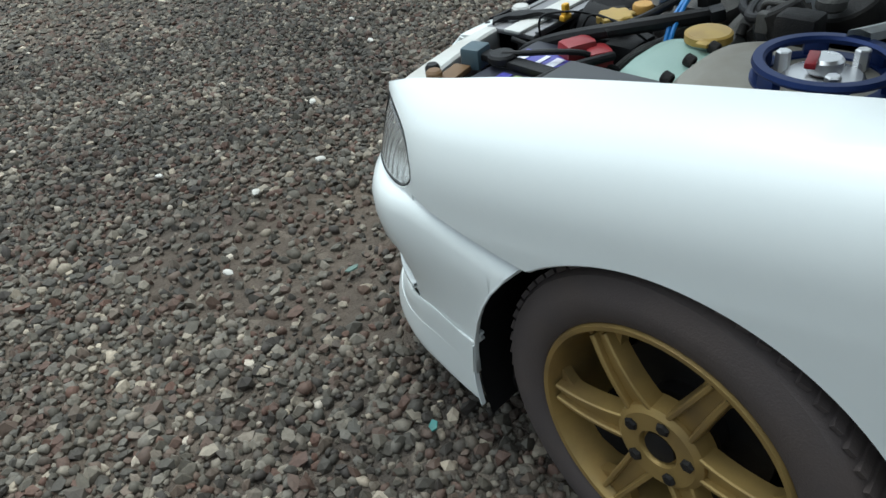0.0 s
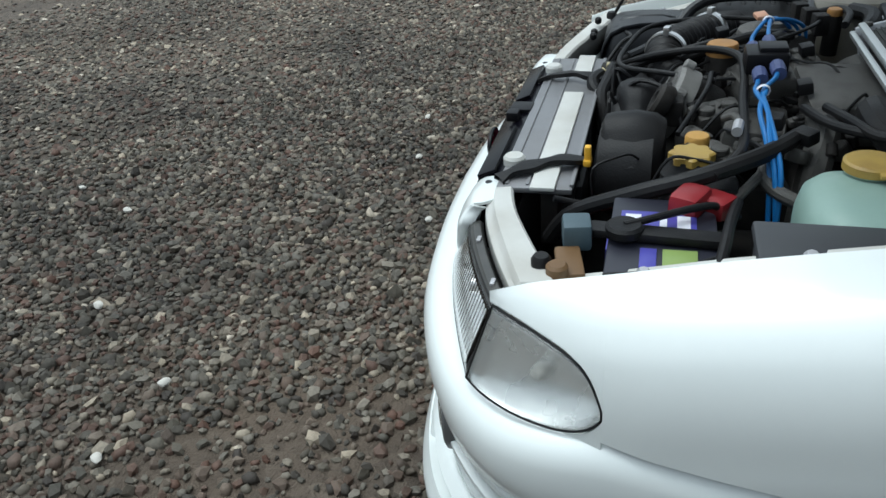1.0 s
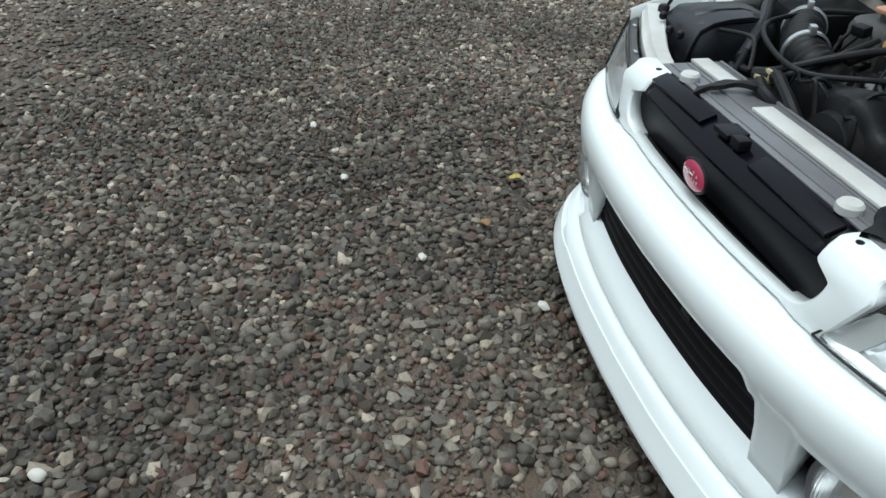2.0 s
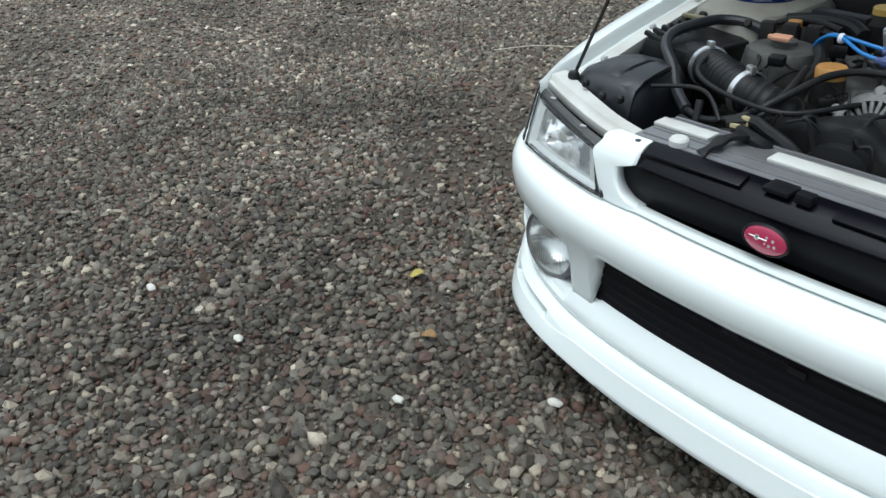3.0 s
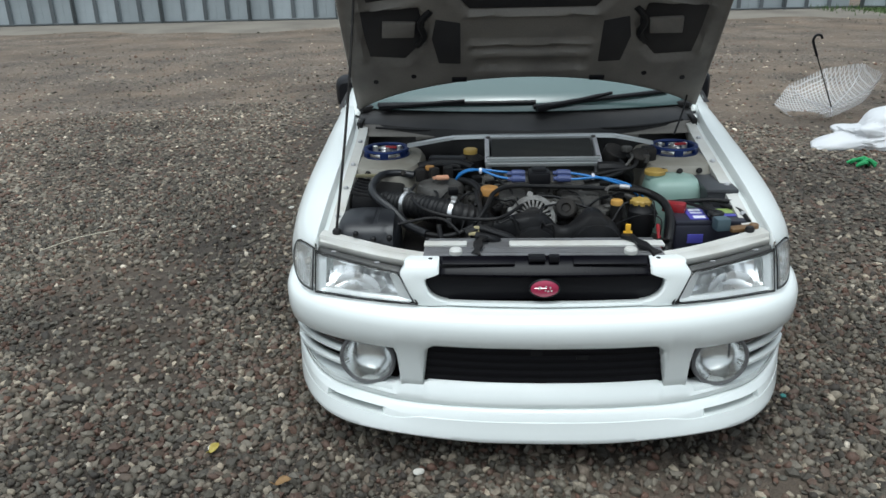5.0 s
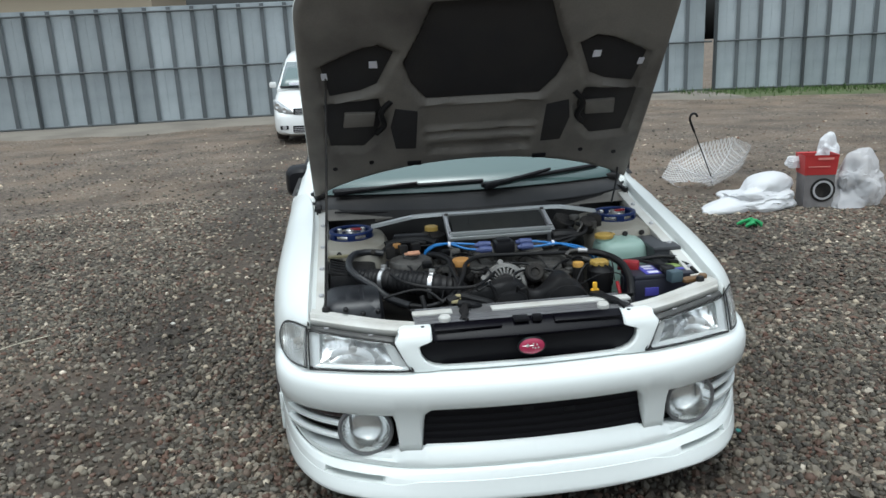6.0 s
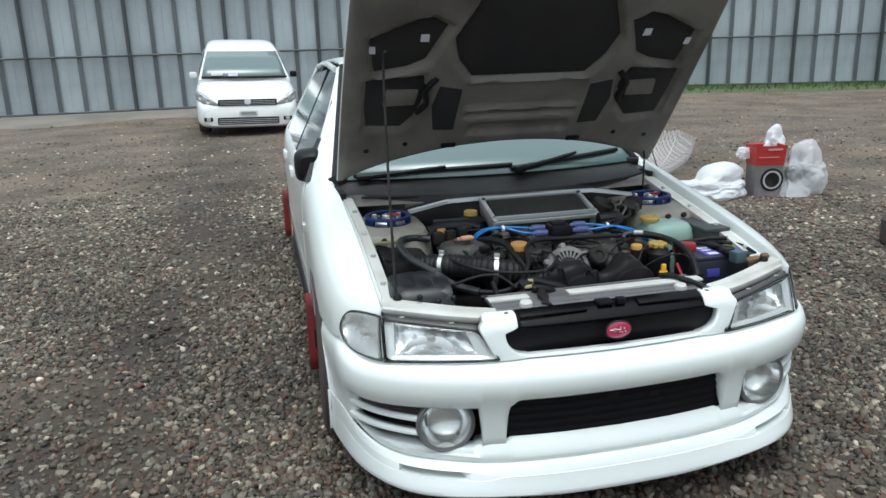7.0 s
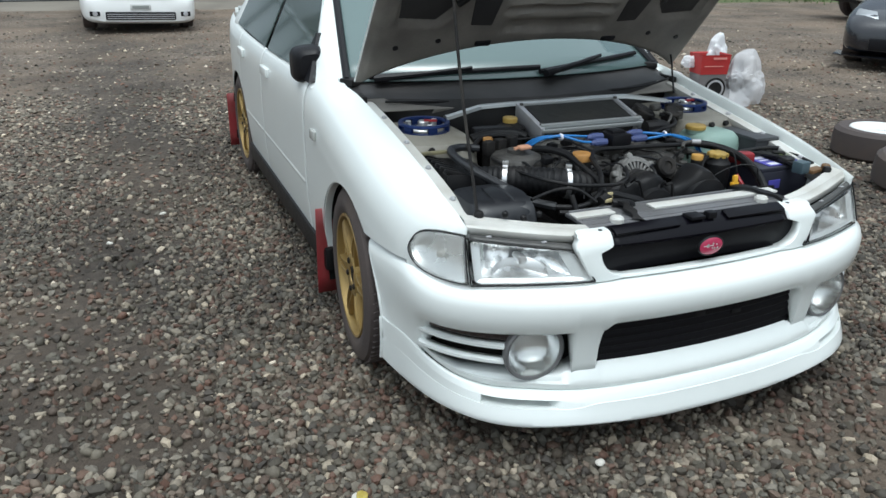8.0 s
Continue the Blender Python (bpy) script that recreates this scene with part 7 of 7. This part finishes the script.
grid(b, [[Vector((w * q, y - 0.07 * (1 - q * q), z + 0.006)) for q in [i / 8 - 1 for i in range(17)]] for w, y, z in ((0.735, 0.90, 0.955), (0.70, 1.18, 1.115), (0.665, 1.47, 1.265), (0.625, 1.72, 1.39))])
part("windscreen", b, SCREEN, van, solid=0.01)
b = B()
tube(b, [(0.74 * q, 0.885 - 0.075 * (1 - q * q), 0.955) for q in [i / 6 - 1 for i in range(13)]], 0.018, 8, per=2)
part("screen_cowl", b, BLACK, van)
b = B()
rbox(b, (-0.47, 0.83, 1.005), (0.20, 0.02, 0.045), 0.004)
part("dash_paper", b, LABELW, van)
b = B()
rbox(b, (-0.20, 0.80, 0.995), (0.16, 0.02, 0.05), 0.004)
part("dash_paper", b, LABELW, van)
for sx in (1, -1):
    b = B()
    f = b.faces.new([b.verts.new(v) for v in [(sx * 0.800, 1.35, 0.99), (sx * 0.775, 3.9, 1.02), (sx * 0.670, 3.8, 1.47), (sx * 0.700, 1.98, 1.43)]])
    part("side_window", b, SIDEGLASS, van, solid=0.02)
    b = B()
    rbox(b, (sx * 0.89, 1.22, 0.985), (0.13, 0.08, 0.11), 0.035)
    part("door_mirror", b, WHITE2 if sx < 0 else BLACK, van)
    b = B()
    grid(b, [[Vector((sx * x, y - 0.045, z)) for x, y, z in r] for r in (((0.47, 0.045, 0.515), (0.60, 0.06, 0.525), (0.74, 0.11, 0.555), (0.835, 0.26, 0.61)), ((0.53, 0.075, 0.585), (0.65, 0.10, 0.635), (0.76, 0.16, 0.68), (0.842, 0.29, 0.70)), ((0.66, 0.19, 0.665), (0.73, 0.22, 0.725), (0.79, 0.27, 0.755), (0.838, 0.35, 0.765)))])
    hl = part("headlamp", b, VANLAMP, van, "clear headlamp", solid=0.01)
    for x, y, z, r in ((0.64, 0.05, 0.585, 0.045), (0.76, 0.12, 0.655, 0.050)):
        b = B()
        lathe(b, [(r, 0.0), (r * 0.9, 0.010), (r * 0.5, 0.004), (0, 0.0)], pose(sx * x, y - 0.008, z, 90, 0, sx * 25), 20)
        part("lamp_unit", b, STEEL, hl)
    b = B()
    rbox(b, (sx * 0.655, -0.005, 0.285), (0.15, 0.04, 0.075), 0.02)
    fl = part("fog_lamp", b, BLACK, van)
    b = B()
    lathe(b, [(0.038, 0), (0.034, 0.012), (0, 0.016)], pose(sx * 0.655, -0.020, 0.285, 90, 0, 0), 20)
    part("lens", b, SILVER, fl)
    for y in (0.80, 3.55):
        simple_wheel(van, sx * 0.83, y, 0.31, 0.2, SILVER, sx)
b = B()
rbox(b, (0, 0.012, 0.560), (0.98, 0.05, 0.105), 0.02)
grl = part("grille", b, BLACK, van)
for z in (0.530, 0.556, 0.582):
    b = B()
    rbox(b, (0, -0.012, z), (0.92, 0.02, 0.008), 0.003)
    part("grille_bar", b, SILVER, grl)
b = B()
lathe(b, [(0.055, 0), (0.050, 0.014), (0, 0.018)], pose(0, -0.014, 0.575, 90, 0, 0), 20)
part("emblem", b, LABELW, grl)
b = B()
rbox(b, (0, -0.015, 0.255), (1.02, 0.05, 0.12), 0.02)
low = part("lower_grille", b, BLACK, van)
for z in (0.220, 0.250, 0.280):
    b = B()
    rbox(b, (0, -0.040, z), (0.98, 0.012, 0.011), 0.003)
    part("slat", b, SILVER, low)
b = B()
rbox(b, (0.0, -0.022, 0.385), (0.30, 0.02, 0.085), 0.006)
plate = part("number_plate", b, mat("plate_white", (0.6, 0.61, 0.6), 0.4), van, "white plate with plain bars")
b = B()
rbox(b, (0.0, -0.0345, 0.385), (0.24, 0.006, 0.045), 0.001)
part("plate_bars", b, mat("plate_green", (0.28, 0.30, 0.285), 0.5), plate)
put_car(van, (-1.15, 11.5, 0), 2)
van.rotation_euler[1] = radians(1.4)  # one side stands a little lower

# the black car, only its nose in view
coupe = thing("black_car", (0, 0, 0), "black car with a low front splitter and clear headlamps", "car")
part("body", shell([(0.0, 0.22, 0.46, 0.62), (0.06, 0.18, 0.54, 0.72), (0.2, 0.17, 0.62, 0.80), (0.5, 0.16, 0.70, 0.85), (1.0, 0.16, 0.80, 0.86), (1.5, 0.16, 0.87, 0.86), (3.4, 0.18, 0.88, 0.85), (4.1, 0.22, 0.86, 0.82), (4.35, 0.3, 0.8, 0.76)], p=0.42), NAVY, coupe, smooth=50)
part("cabin", shell([(1.35, 0.80, 0.88, 0.74), (1.8, 0.8, 1.12, 0.68), (2.2, 0.8, 1.32, 0.62), (2.9, 0.8, 1.34, 0.60), (3.5, 0.8, 1.12, 0.62), (3.9, 0.8, 0.9, 0.66)]), SIDEGLASS, coupe, smooth=50)
for sx in (1, -1):
    b = B()
    grid(b, [[Vector((sx * x, y, z)) for x, y, z in r] for r in (((0.40, 0.085, 0.50), (0.55, 0.11, 0.505), (0.70, 0.20, 0.52)), ((0.45, 0.14, 0.59), (0.58, 0.19, 0.605), (0.73, 0.30, 0.625)), ((0.50, 0.30, 0.655), (0.62, 0.36, 0.665), (0.73, 0.44, 0.675)))])
    part("headlamp", b, VANLAMP, coupe, "clear headlamp", solid=0.01)
    for y in (0.85, 3.35):
        simple_wheel(coupe, sx * 0.85, y, 0.31, 0.2, DARK, sx)
b = B()
rbox(b, (0, 0.0, 0.30), (0.95, 0.06, 0.14), 0.02)
part("grille", b, BLACK, coupe)
b = B()
rows = [[Vector((0.86 * s, 0.18 * s * s - 0.09 + dy, z)) for s in [i / 10 - 1 for i in range(21)]] for dy, z in ((0.2, 0.15), (0.0, 0.14), (-0.02, 0.155), (0.2, 0.175))]
grid(b, rows)
part("splitter", b, NAVY, coupe, "black front splitter with a worn edge", solid=0.004)
put_car(coupe, (6.98, 4.66, 0), -60)

# the white truck at the far side
truck = thing("box_truck", (0, 0, 0), "white delivery truck parked near the fence", "truck")
b = B()
rbox(b, (0, 0.9, 1.15), (1.75, 1.7, 1.5), 0.10)
part("cab", b, WHITE2, truck)
b = B()
rbox(b, (0, 3.6, 1.55), (1.8, 3.6, 2.0), 0.03)
part("cargo_box", b, WHITE2, truck)
b = B()
rbox(b, (0, 2.6, 0.45), (0.9, 5.0, 0.2), 0.03)
part("chassis", b, DARK, truck)
b = B()
rbox(b, (0, 0.045, 1.45), (1.5, 0.02, 0.6), 0.01)
part("windscreen", b, SIDEGLASS, truck)
for sx in (1, -1):
    b = B()
    rbox(b, (sx * 0.87, 0.95, 1.45), (0.02, 0.85, 0.5), 0.01)
    part("side_window", b, SIDEGLASS, truck)
    for y in (0.9, 4.2):
        simple_wheel(truck, sx * 0.84, y, 0.34, 0.22, WHITE2, sx)
put_car(truck, (11.75, 10.0, 0), -105)

# a house beyond the fence
house = thing("house", (-12, 30, 0), "beige house with a dark roof beyond the fence", "house")
b = B()
rbox(b, (-12, 30, 2.2), (9, 6, 4.4), 0.02)
part("wall", b, mat("beige_render", (0.42, 0.36, 0.27), 0.8, vary=0.1, scale=1), house)
b = B()
prism(b, [(-3.4, 0), (3.4, 0), (0, 1.6)], -4.9, 4.9, pose(-12, 30, 4.4, 90, 0, 90))
part("roof", b, mat("dark_roof_tiles", (0.06, 0.055, 0.05), 0.7, vary=0.2, scale=3), house)

# ---- loose things on the ground ----
PLAST = bpy.data.materials.new("white_plastic_film")
PLAST.use_nodes = True
pb = PLAST.node_tree.nodes["Principled BSDF"]
pb.inputs["Base Color"].default_value = (0.80, 0.81, 0.83, 1)
pb.inputs["Roughness"].default_value, pb.inputs["Transmission Weight"].default_value, pb.inputs["Alpha"].default_value = 0.35, 0.15, 0.88
FILM = bpy.data.materials.new("thin_clear_film")
FILM.use_nodes = True
pb = FILM.node_tree.nodes["Principled BSDF"]
pb.inputs["Base Color"].default_value = (0.75, 0.75, 0.77, 1)
pb.inputs["Roughness"].default_value, pb.inputs["Alpha"].default_value = 0.3, 0.5


def crumpled(name, at, size, seed, material, label, ears=(), sharp=0.16, group="plastic bags"):
    """A plastic bag: a slumped, creased skin with pulled-up corners."""
    b = bmesh.new()
    bmesh.ops.create_icosphere(b, subdivisions=5, radius=1)
    for v in b.verts:
        d = v.co.copy()
        n1 = noise.noise(d * 1.6 + Vector((seed, 0, 0)))
        n2 = abs(noise.noise(d * 3.7 + Vector((0, seed, 0))))
        n3 = abs(noise.noise(d * 8.0 + Vector((0, 0, seed))))
        k = 1 + 0.30 * n1 - sharp * 1.6 * n2 - sharp * 0.9 * n3
        for ex, ey, ez, amount in ears:
            e = Vector((ex, ey, ez)).normalized()
            k += amount * max(0, d.dot(e) - 0.72) ** 1.5 * 6
        p = d * k
        z = max(-0.55, p.z)
        v.co = (p.x * size[0], p.y * size[1], (z + 0.55) * size[2])
    o = part(name, b, material, None, smooth=28)
    o.location = at
    return tagged(o, label, "bag", group)


crumpled("plastic_bag", (3.0, 4.12, 0.0), (0.36, 0.22, 0.13), 3.1, PLAST, "crumpled white plastic bag lying on the dirt", ears=((-0.9, -0.2, -0.35, 0.9), (0.2, 0, 1, 0.9)), sharp=0.07)
crumpled("plastic_bag", (3.82, 3.98, 0.0), (0.235, 0.17, 0.25), 7.7, FILM, "thin see-through white bag holding dark parts", ears=((0.2, 0, 1, 0.5), (-0.5, -0.5, -0.8, 0.7)), sharp=0.08)
crumpled("plastic_bag", (3.66, 4.17, 0.36), (0.11, 0.07, 0.125), 5.2, PLAST, "white bag end standing up behind a red box", ears=((0, 0, 1, 0.7),), sharp=0.08)
crumpled("plastic_bag", (3.36, 4.14, 0.33), (0.09, 0.05, 0.075), 9.4, PLAST, "white bag corner sticking out behind a red box", ears=((-1, 0, 0.3, 0.5),))
for x, y, z, r in ((3.80, 4.03, 0.17, 0.10), (3.92, 4.02, 0.12, 0.08), (3.82, 4.05, 0.32, 0.07)):
    b = B()
    lathe(b, [(r * 0.5, -0.05), (r, -0.04), (r, 0.04), (r * 0.5, 0.05)], pose(x, y, z, 80, 20, 0), 20)
    o = part("metal_part", b, DARK, None)
    tagged(o, "dark round car part inside a thin bag", "car part", "bagged parts")

# the red carton
b = B()
grid(b, [[Vector((x * w, y * d, z)) for x, y in ((-1, -1), (1, -1), (1, 1), (-1, 1))] for w, d, z in ((0.125, 0.10, 0.0), (0.127, 0.102, 0.30))], cu=True)
b.faces.new([b.verts.new(v) for v in ((-0.125, -0.1, 0), (0.125, -0.1, 0), (0.125, 0.1, 0), (-0.125, 0.1, 0))])
carton = part("carton", b, mat("grey_printed_card", (0.16, 0.15, 0.15), 0.55, vary=0.35, scale=9, stain=(0.3, 0.29, 0.28), amount=0.6, spread=5), None, smooth=0, solid=0.004)
tagged(carton, "red and grey cardboard carton standing open on the dirt", "box")
carton.location = (3.49, 4.05, 0)
carton.rotation_euler = (0, 0, radians(-12))
b = B()
grid(b, [[Vector((x * w, y * d, z)) for x, y in ((-1, -1), (1, -1), (1, 1), (-1, 1))] for w, d, z in ((0.131, 0.105, 0.285), (0.142, 0.118, 0.455), (0.145, 0.121, 0.46), (0.138, 0.112, 0.45))], cu=True)
part("red_lid", b, mat("red_card", (0.42, 0.03, 0.03), 0.5, vary=0.12, scale=8, stain=(0.25, 0.02, 0.02), amount=0.5), carton, "red cardboard upper part", smooth=0)
b = B()
rbox(b, (0.03, -0.130, 0.43), (0.13, 0.002, 0.018), 0)
rbox(b, (-0.02, -0.124, 0.36), (0.18, 0.002, 0.008), 0)
part("print_bars", b, mat("pale_red_print", (0.62, 0.25, 0.22), 0.5), carton)
b = B()
lathe(b, [(0.105, 0), (0.105, 0.003), (0.06, 0.004), (0.055, 0.002), (0.0, 0.002)], pose(0.03, -0.1025, 0.15, 90, 0, 0), 28)
part("print_disc", b, DARK, carton)
b = B()
lathe(b, [(0.085, 0.0042), (0.085, 0.006), (0.068, 0.006), (0.068, 0.0042)], pose(0.03, -0.1025, 0.15, 90, 0, 0), 28)
part("print_ring", b, SILVER, carton)

# the upturned clear umbrella
UM = Matrix.Translation((3.2, 5.45, 0.045)) @ Matrix.Rotation(radians(-26), 4, "Y") @ Matrix.Rotation(radians(8), 4, "X")
umb = thing("umbrella", (3.2, 5.45, 0), "clear chequered plastic umbrella lying open upside down", "umbrella")
clear = bpy.data.materials.new("chequered_clear_vinyl")
clear.use_nodes = True
n_, l_ = clear.node_tree.nodes, clear.node_tree.links
pb = n_["Principled BSDF"]
pb.inputs["Base Color"].default_value, pb.inputs["Roughness"].default_value = (0.72, 0.71, 0.70, 1), 0.25
tc = n_.new("ShaderNodeTexCoord")
mx = None
for ax in ("X", "Y"):
    wv = n_.new("ShaderNodeTexWave")
    wv.bands_direction, wv.inputs["Scale"].default_value = ax, 11
    l_.new(tc.outputs["Object"], wv.inputs["Vector"])
    gt = n_.new("ShaderNodeMath")
    gt.operation, gt.inputs[1].default_value = "GREATER_THAN", 0.86
    l_.new(wv.outputs["Fac"], gt.inputs[0])
    if mx:
        j = n_.new("ShaderNodeMath")
        j.operation = "MAXIMUM"
        l_.new(mx.outputs[0], j.inputs[0])
        l_.new(gt.outputs[0], j.inputs[1])
        mx = j
    else:
        mx = gt
mr = n_.new("ShaderNodeMapRange")
mr.inputs[3].default_value, mr.inputs[4].default_value = 0.20, 0.52
l_.new(mx.outputs[0], mr.inputs[0])
l_.new(mr.outputs[0], pb.inputs["Alpha"])
b = B()
rows = []
for i in range(9):
    t = i / 8
    row = []
    for k in range(48):
        a = 2 * math.pi * k / 48
        sag = 1 - 0.07 * t * math.cos(4 * a) ** 2 * 1.0
        r = 0.47 * math.sin(t * 1.25) / math.sin(1.25) * sag
        row.append(UM @ Vector((r * math.cos(a), r * math.sin(a), 0.20 * (1 - math.cos(t * 1.25)) / (1 - math.cos(1.25)))))
    rows.append(row)
grid(b, rows, cu=True)
part("canopy", b, clear, umb, "clear chequered canopy")
for k in range(8):
    a = 2 * math.pi * (k + 0.5) / 8
    b = B()
    tube(b, [UM @ Vector((0.47 * math.sin(t * 1.25) / math.sin(1.25) * math.cos(a), 0.47 * math.sin(t * 1.25) / math.sin(1.25) * math.sin(a), 0.004 + 0.20 * (1 - math.cos(t * 1.25)) / (1 - math.cos(1.25)))) for t in (0, 0.25, 0.5, 0.75, 1)], 0.003, 6, per=3)
    part("rib", b, SILVER, umb)
b = B()
tube(b, [UM @ Vector((0, 0, -0.04)), UM @ Vector((0, 0, 0.60))], 0.006, 8, per=1)
part("shaft", b, DARK, umb)
b = B()
tube(b, [UM @ Vector(p) for p in ((0, 0, 0.56), (0, 0, 0.68), (0.01, 0, 0.73), (0.045, 0, 0.755), (0.08, 0, 0.735), (0.085, 0, 0.70))], 0.012, 10)
part("handle", b, BLACK, umb, "black hooked handle")

# green scrap
b = B()
rs = random.Random(8)
for k in range(9):
    x, y = rs.uniform(-0.08, 0.08), rs.uniform(-0.05, 0.05)
    tube(b, [(x - 0.05, y, 0.012), (x, y + rs.uniform(-0.05, 0.05), 0.03 + rs.uniform(0, 0.03)), (x + 0.05, y + rs.uniform(-0.03, 0.03), 0.012)], 0.012, 6)
o = part("rag", b, mat("green_cloth", (0.04, 0.30, 0.10), 0.7, vary=0.2, scale=20), None)
o.location = (2.62, 3.47, 0)
tagged(o, "small crumpled bright green rag on the gravel", "rag")


# loose wheels lying flat
def loose_wheel(at, label, tilt=0):
    w = thing("loose_wheel", at, label, "wheel", "loose wheels")
    m = Matrix.Translation(at) @ pose(0, 0, 0.20, tilt, 0, 0)
    b = B()
    lathe(b, [(0.19, -0.19), (0.27, -0.20), (0.30, -0.175), (0.305, -0.10), (0.30, -0.025), (0.275, 0.0), (0.22, 0.002), (0.205, -0.01), (0.20, -0.05)], m, 48)
    part("tyre", b, TYRE, w)
    b = B()
    lathe(b, [(0.208, -0.012), (0.20, 0.0), (0.19, -0.02), (0.10, -0.035), (0.07, -0.02), (0.03, -0.02), (0.028, -0.03), (0, -0.03)], m, 40)
    part("rim", b, WHITE2, w, "white steel rim")
    b = B()
    for k in range(5):
        lathe(b, [(0.011, -0.04), (0.011, -0.022), (0, -0.022)], m @ pose(0, 0, 0, 0, 0, 72 * k) @ Matrix.Translation((0.057, 0, 0)), 10)
    part("nut_holes", b, BLACK, w)


loose_wheel((3.40, 2.12, 0), "loose tyre on a white rim lying flat on the gravel")
loose_wheel((2.98, 1.42, 0), "loose dark tyre lying flat beside another wheel", 4)

# a pale straw and a few bright scraps on the gravel
b = B()
tube(b, [(-2.62, 1.75, 0.03), (-2.5, 1.95, 0.035), (-2.33, 2.1, 0.03)], 0.003, 6)
tagged(part("straw", b, mat("pale_straw", (0.5, 0.46, 0.36), 0.7), None), "thin pale straw lying on the gravel", "straw")
rs = random.Random(21)
for k, (x, y) in enumerate(((-0.004, -1.237), (-0.728, -1.852), (0.539, -0.837), (0.276, -0.829), (-0.575, -1.536), (0.842, -0.53), (0.679, -1.231), (-0.645, -0.388), (-1.144, -0.571), (-1.066, 0.0), (-1.572, -0.657), (-1.663, 2.17), (-1.4, 2.53), (-0.38, -0.113))):
    b = bmesh.new()
    bmesh.ops.create_icosphere(b, subdivisions=2, radius=1)
    for v in b.verts:
        v.co *= 1 + 0.25 * noise.noise(v.co * 1.3 + Vector((k, 0, 0)))
        v.co = (v.co.x * 0.019, v.co.y * 0.013, v.co.z * 0.008)
    o = part("pale_stone", b, mat("pale_stone", (0.52, 0.50, 0.45), 0.7, vary=0.15, scale=60) if k == 0 else bpy.data.materials["pale_stone"], None)
    o.location, o.rotation_euler = (x, y, 0.018), (0.2, 0.1, rs.uniform(0, 6))
    tagged(o, "pale stone chip on the dark gravel", "stone", "pale stones")


# ---- small litter on the gravel ----
def leaf(at, turn, size, material, label):
    """A fallen leaf: a pointed blade, cupped along its midrib, curled at the tip."""
    bm = B()
    rows = []
    for i in range(9):
        t = i / 8
        w = size * 0.32 * math.sin(math.pi * min(1.0, 0.04 + 0.96 * t)) ** 0.8 + 0.0006
        x = size * (t - 0.5)
        curl = size * (0.16 * t * t + 0.05 * math.sin(5 * t))
        rows.append([Vector((x, w * u, curl + 0.5 * w * abs(u) + 0.05 * size * math.sin(7 * t + 3 * u))) for u in (-1, -0.5, 0, 0.5, 1)])
    grid(bm, rows)
    tube(bm, [(-0.5 * size, 0, 0), (-0.66 * size, 0.03 * size, 0.01), (-0.8 * size, 0.09 * size, 0.012)], 0.0011, 5)
    o = part("fallen_leaf", bm, material, None, smooth=50, solid=0.0006)
    o.matrix_world = pose(*at, 6, -5, turn)
    tagged(o, label, "leaf", group="fallen leaves")


YELLOW_LEAF = mat("dry_yellow_leaf", (0.36, 0.29, 0.06), 0.6, vary=0.25, scale=60, stain=(0.18, 0.11, 0.03), amount=0.6, spread=45)
BROWN_LEAF = mat("dry_brown_leaf", (0.22, 0.13, 0.05), 0.65, vary=0.3, scale=60, stain=(0.09, 0.05, 0.03), amount=0.6, spread=45)
leaf((-1.054, -0.012, 0.022), 70, 0.046, YELLOW_LEAF, "small curled yellow leaf lying on the gravel")
leaf((-0.787, -0.177, 0.022), 20, 0.050, BROWN_LEAF, "small brown-yellow leaf lying on the gravel")


def shard(at, turn, size, material, label):
    """A broken bit of coloured plastic."""
    bm = B()
    prism(bm, [(-0.5 * size, -0.2 * size), (0.1 * size, -0.35 * size), (0.5 * size, -0.05 * size), (0.25 * size, 0.3 * size), (-0.3 * size, 0.25 * size)], -0.002, 0.003, pose(*at, 14, 8, turn), 0.001)
    o = part("plastic_shard", bm, material, None)
    tagged(o, label, "plastic scrap", group="plastic scraps")


TEAL = mat("teal_plastic_scrap", (0.03, 0.19, 0.17), 0.45, vary=0.25, scale=50, stain=(0.05, 0.09, 0.08), amount=0.5, spread=40)
PALE_TEAL = mat("dusty_green_scrap", (0.12, 0.19, 0.16), 0.55, vary=0.25, scale=50, stain=(0.09, 0.09, 0.08), amount=0.6, spread=40)
shard((0.876, 0.319, 0.026), 35, 0.030, TEAL, "small broken teal plastic scrap on the gravel")
shard((0.626, -0.242, 0.026), -20, 0.042, PALE_TEAL, "dusty pale green plastic scrap on the gravel")
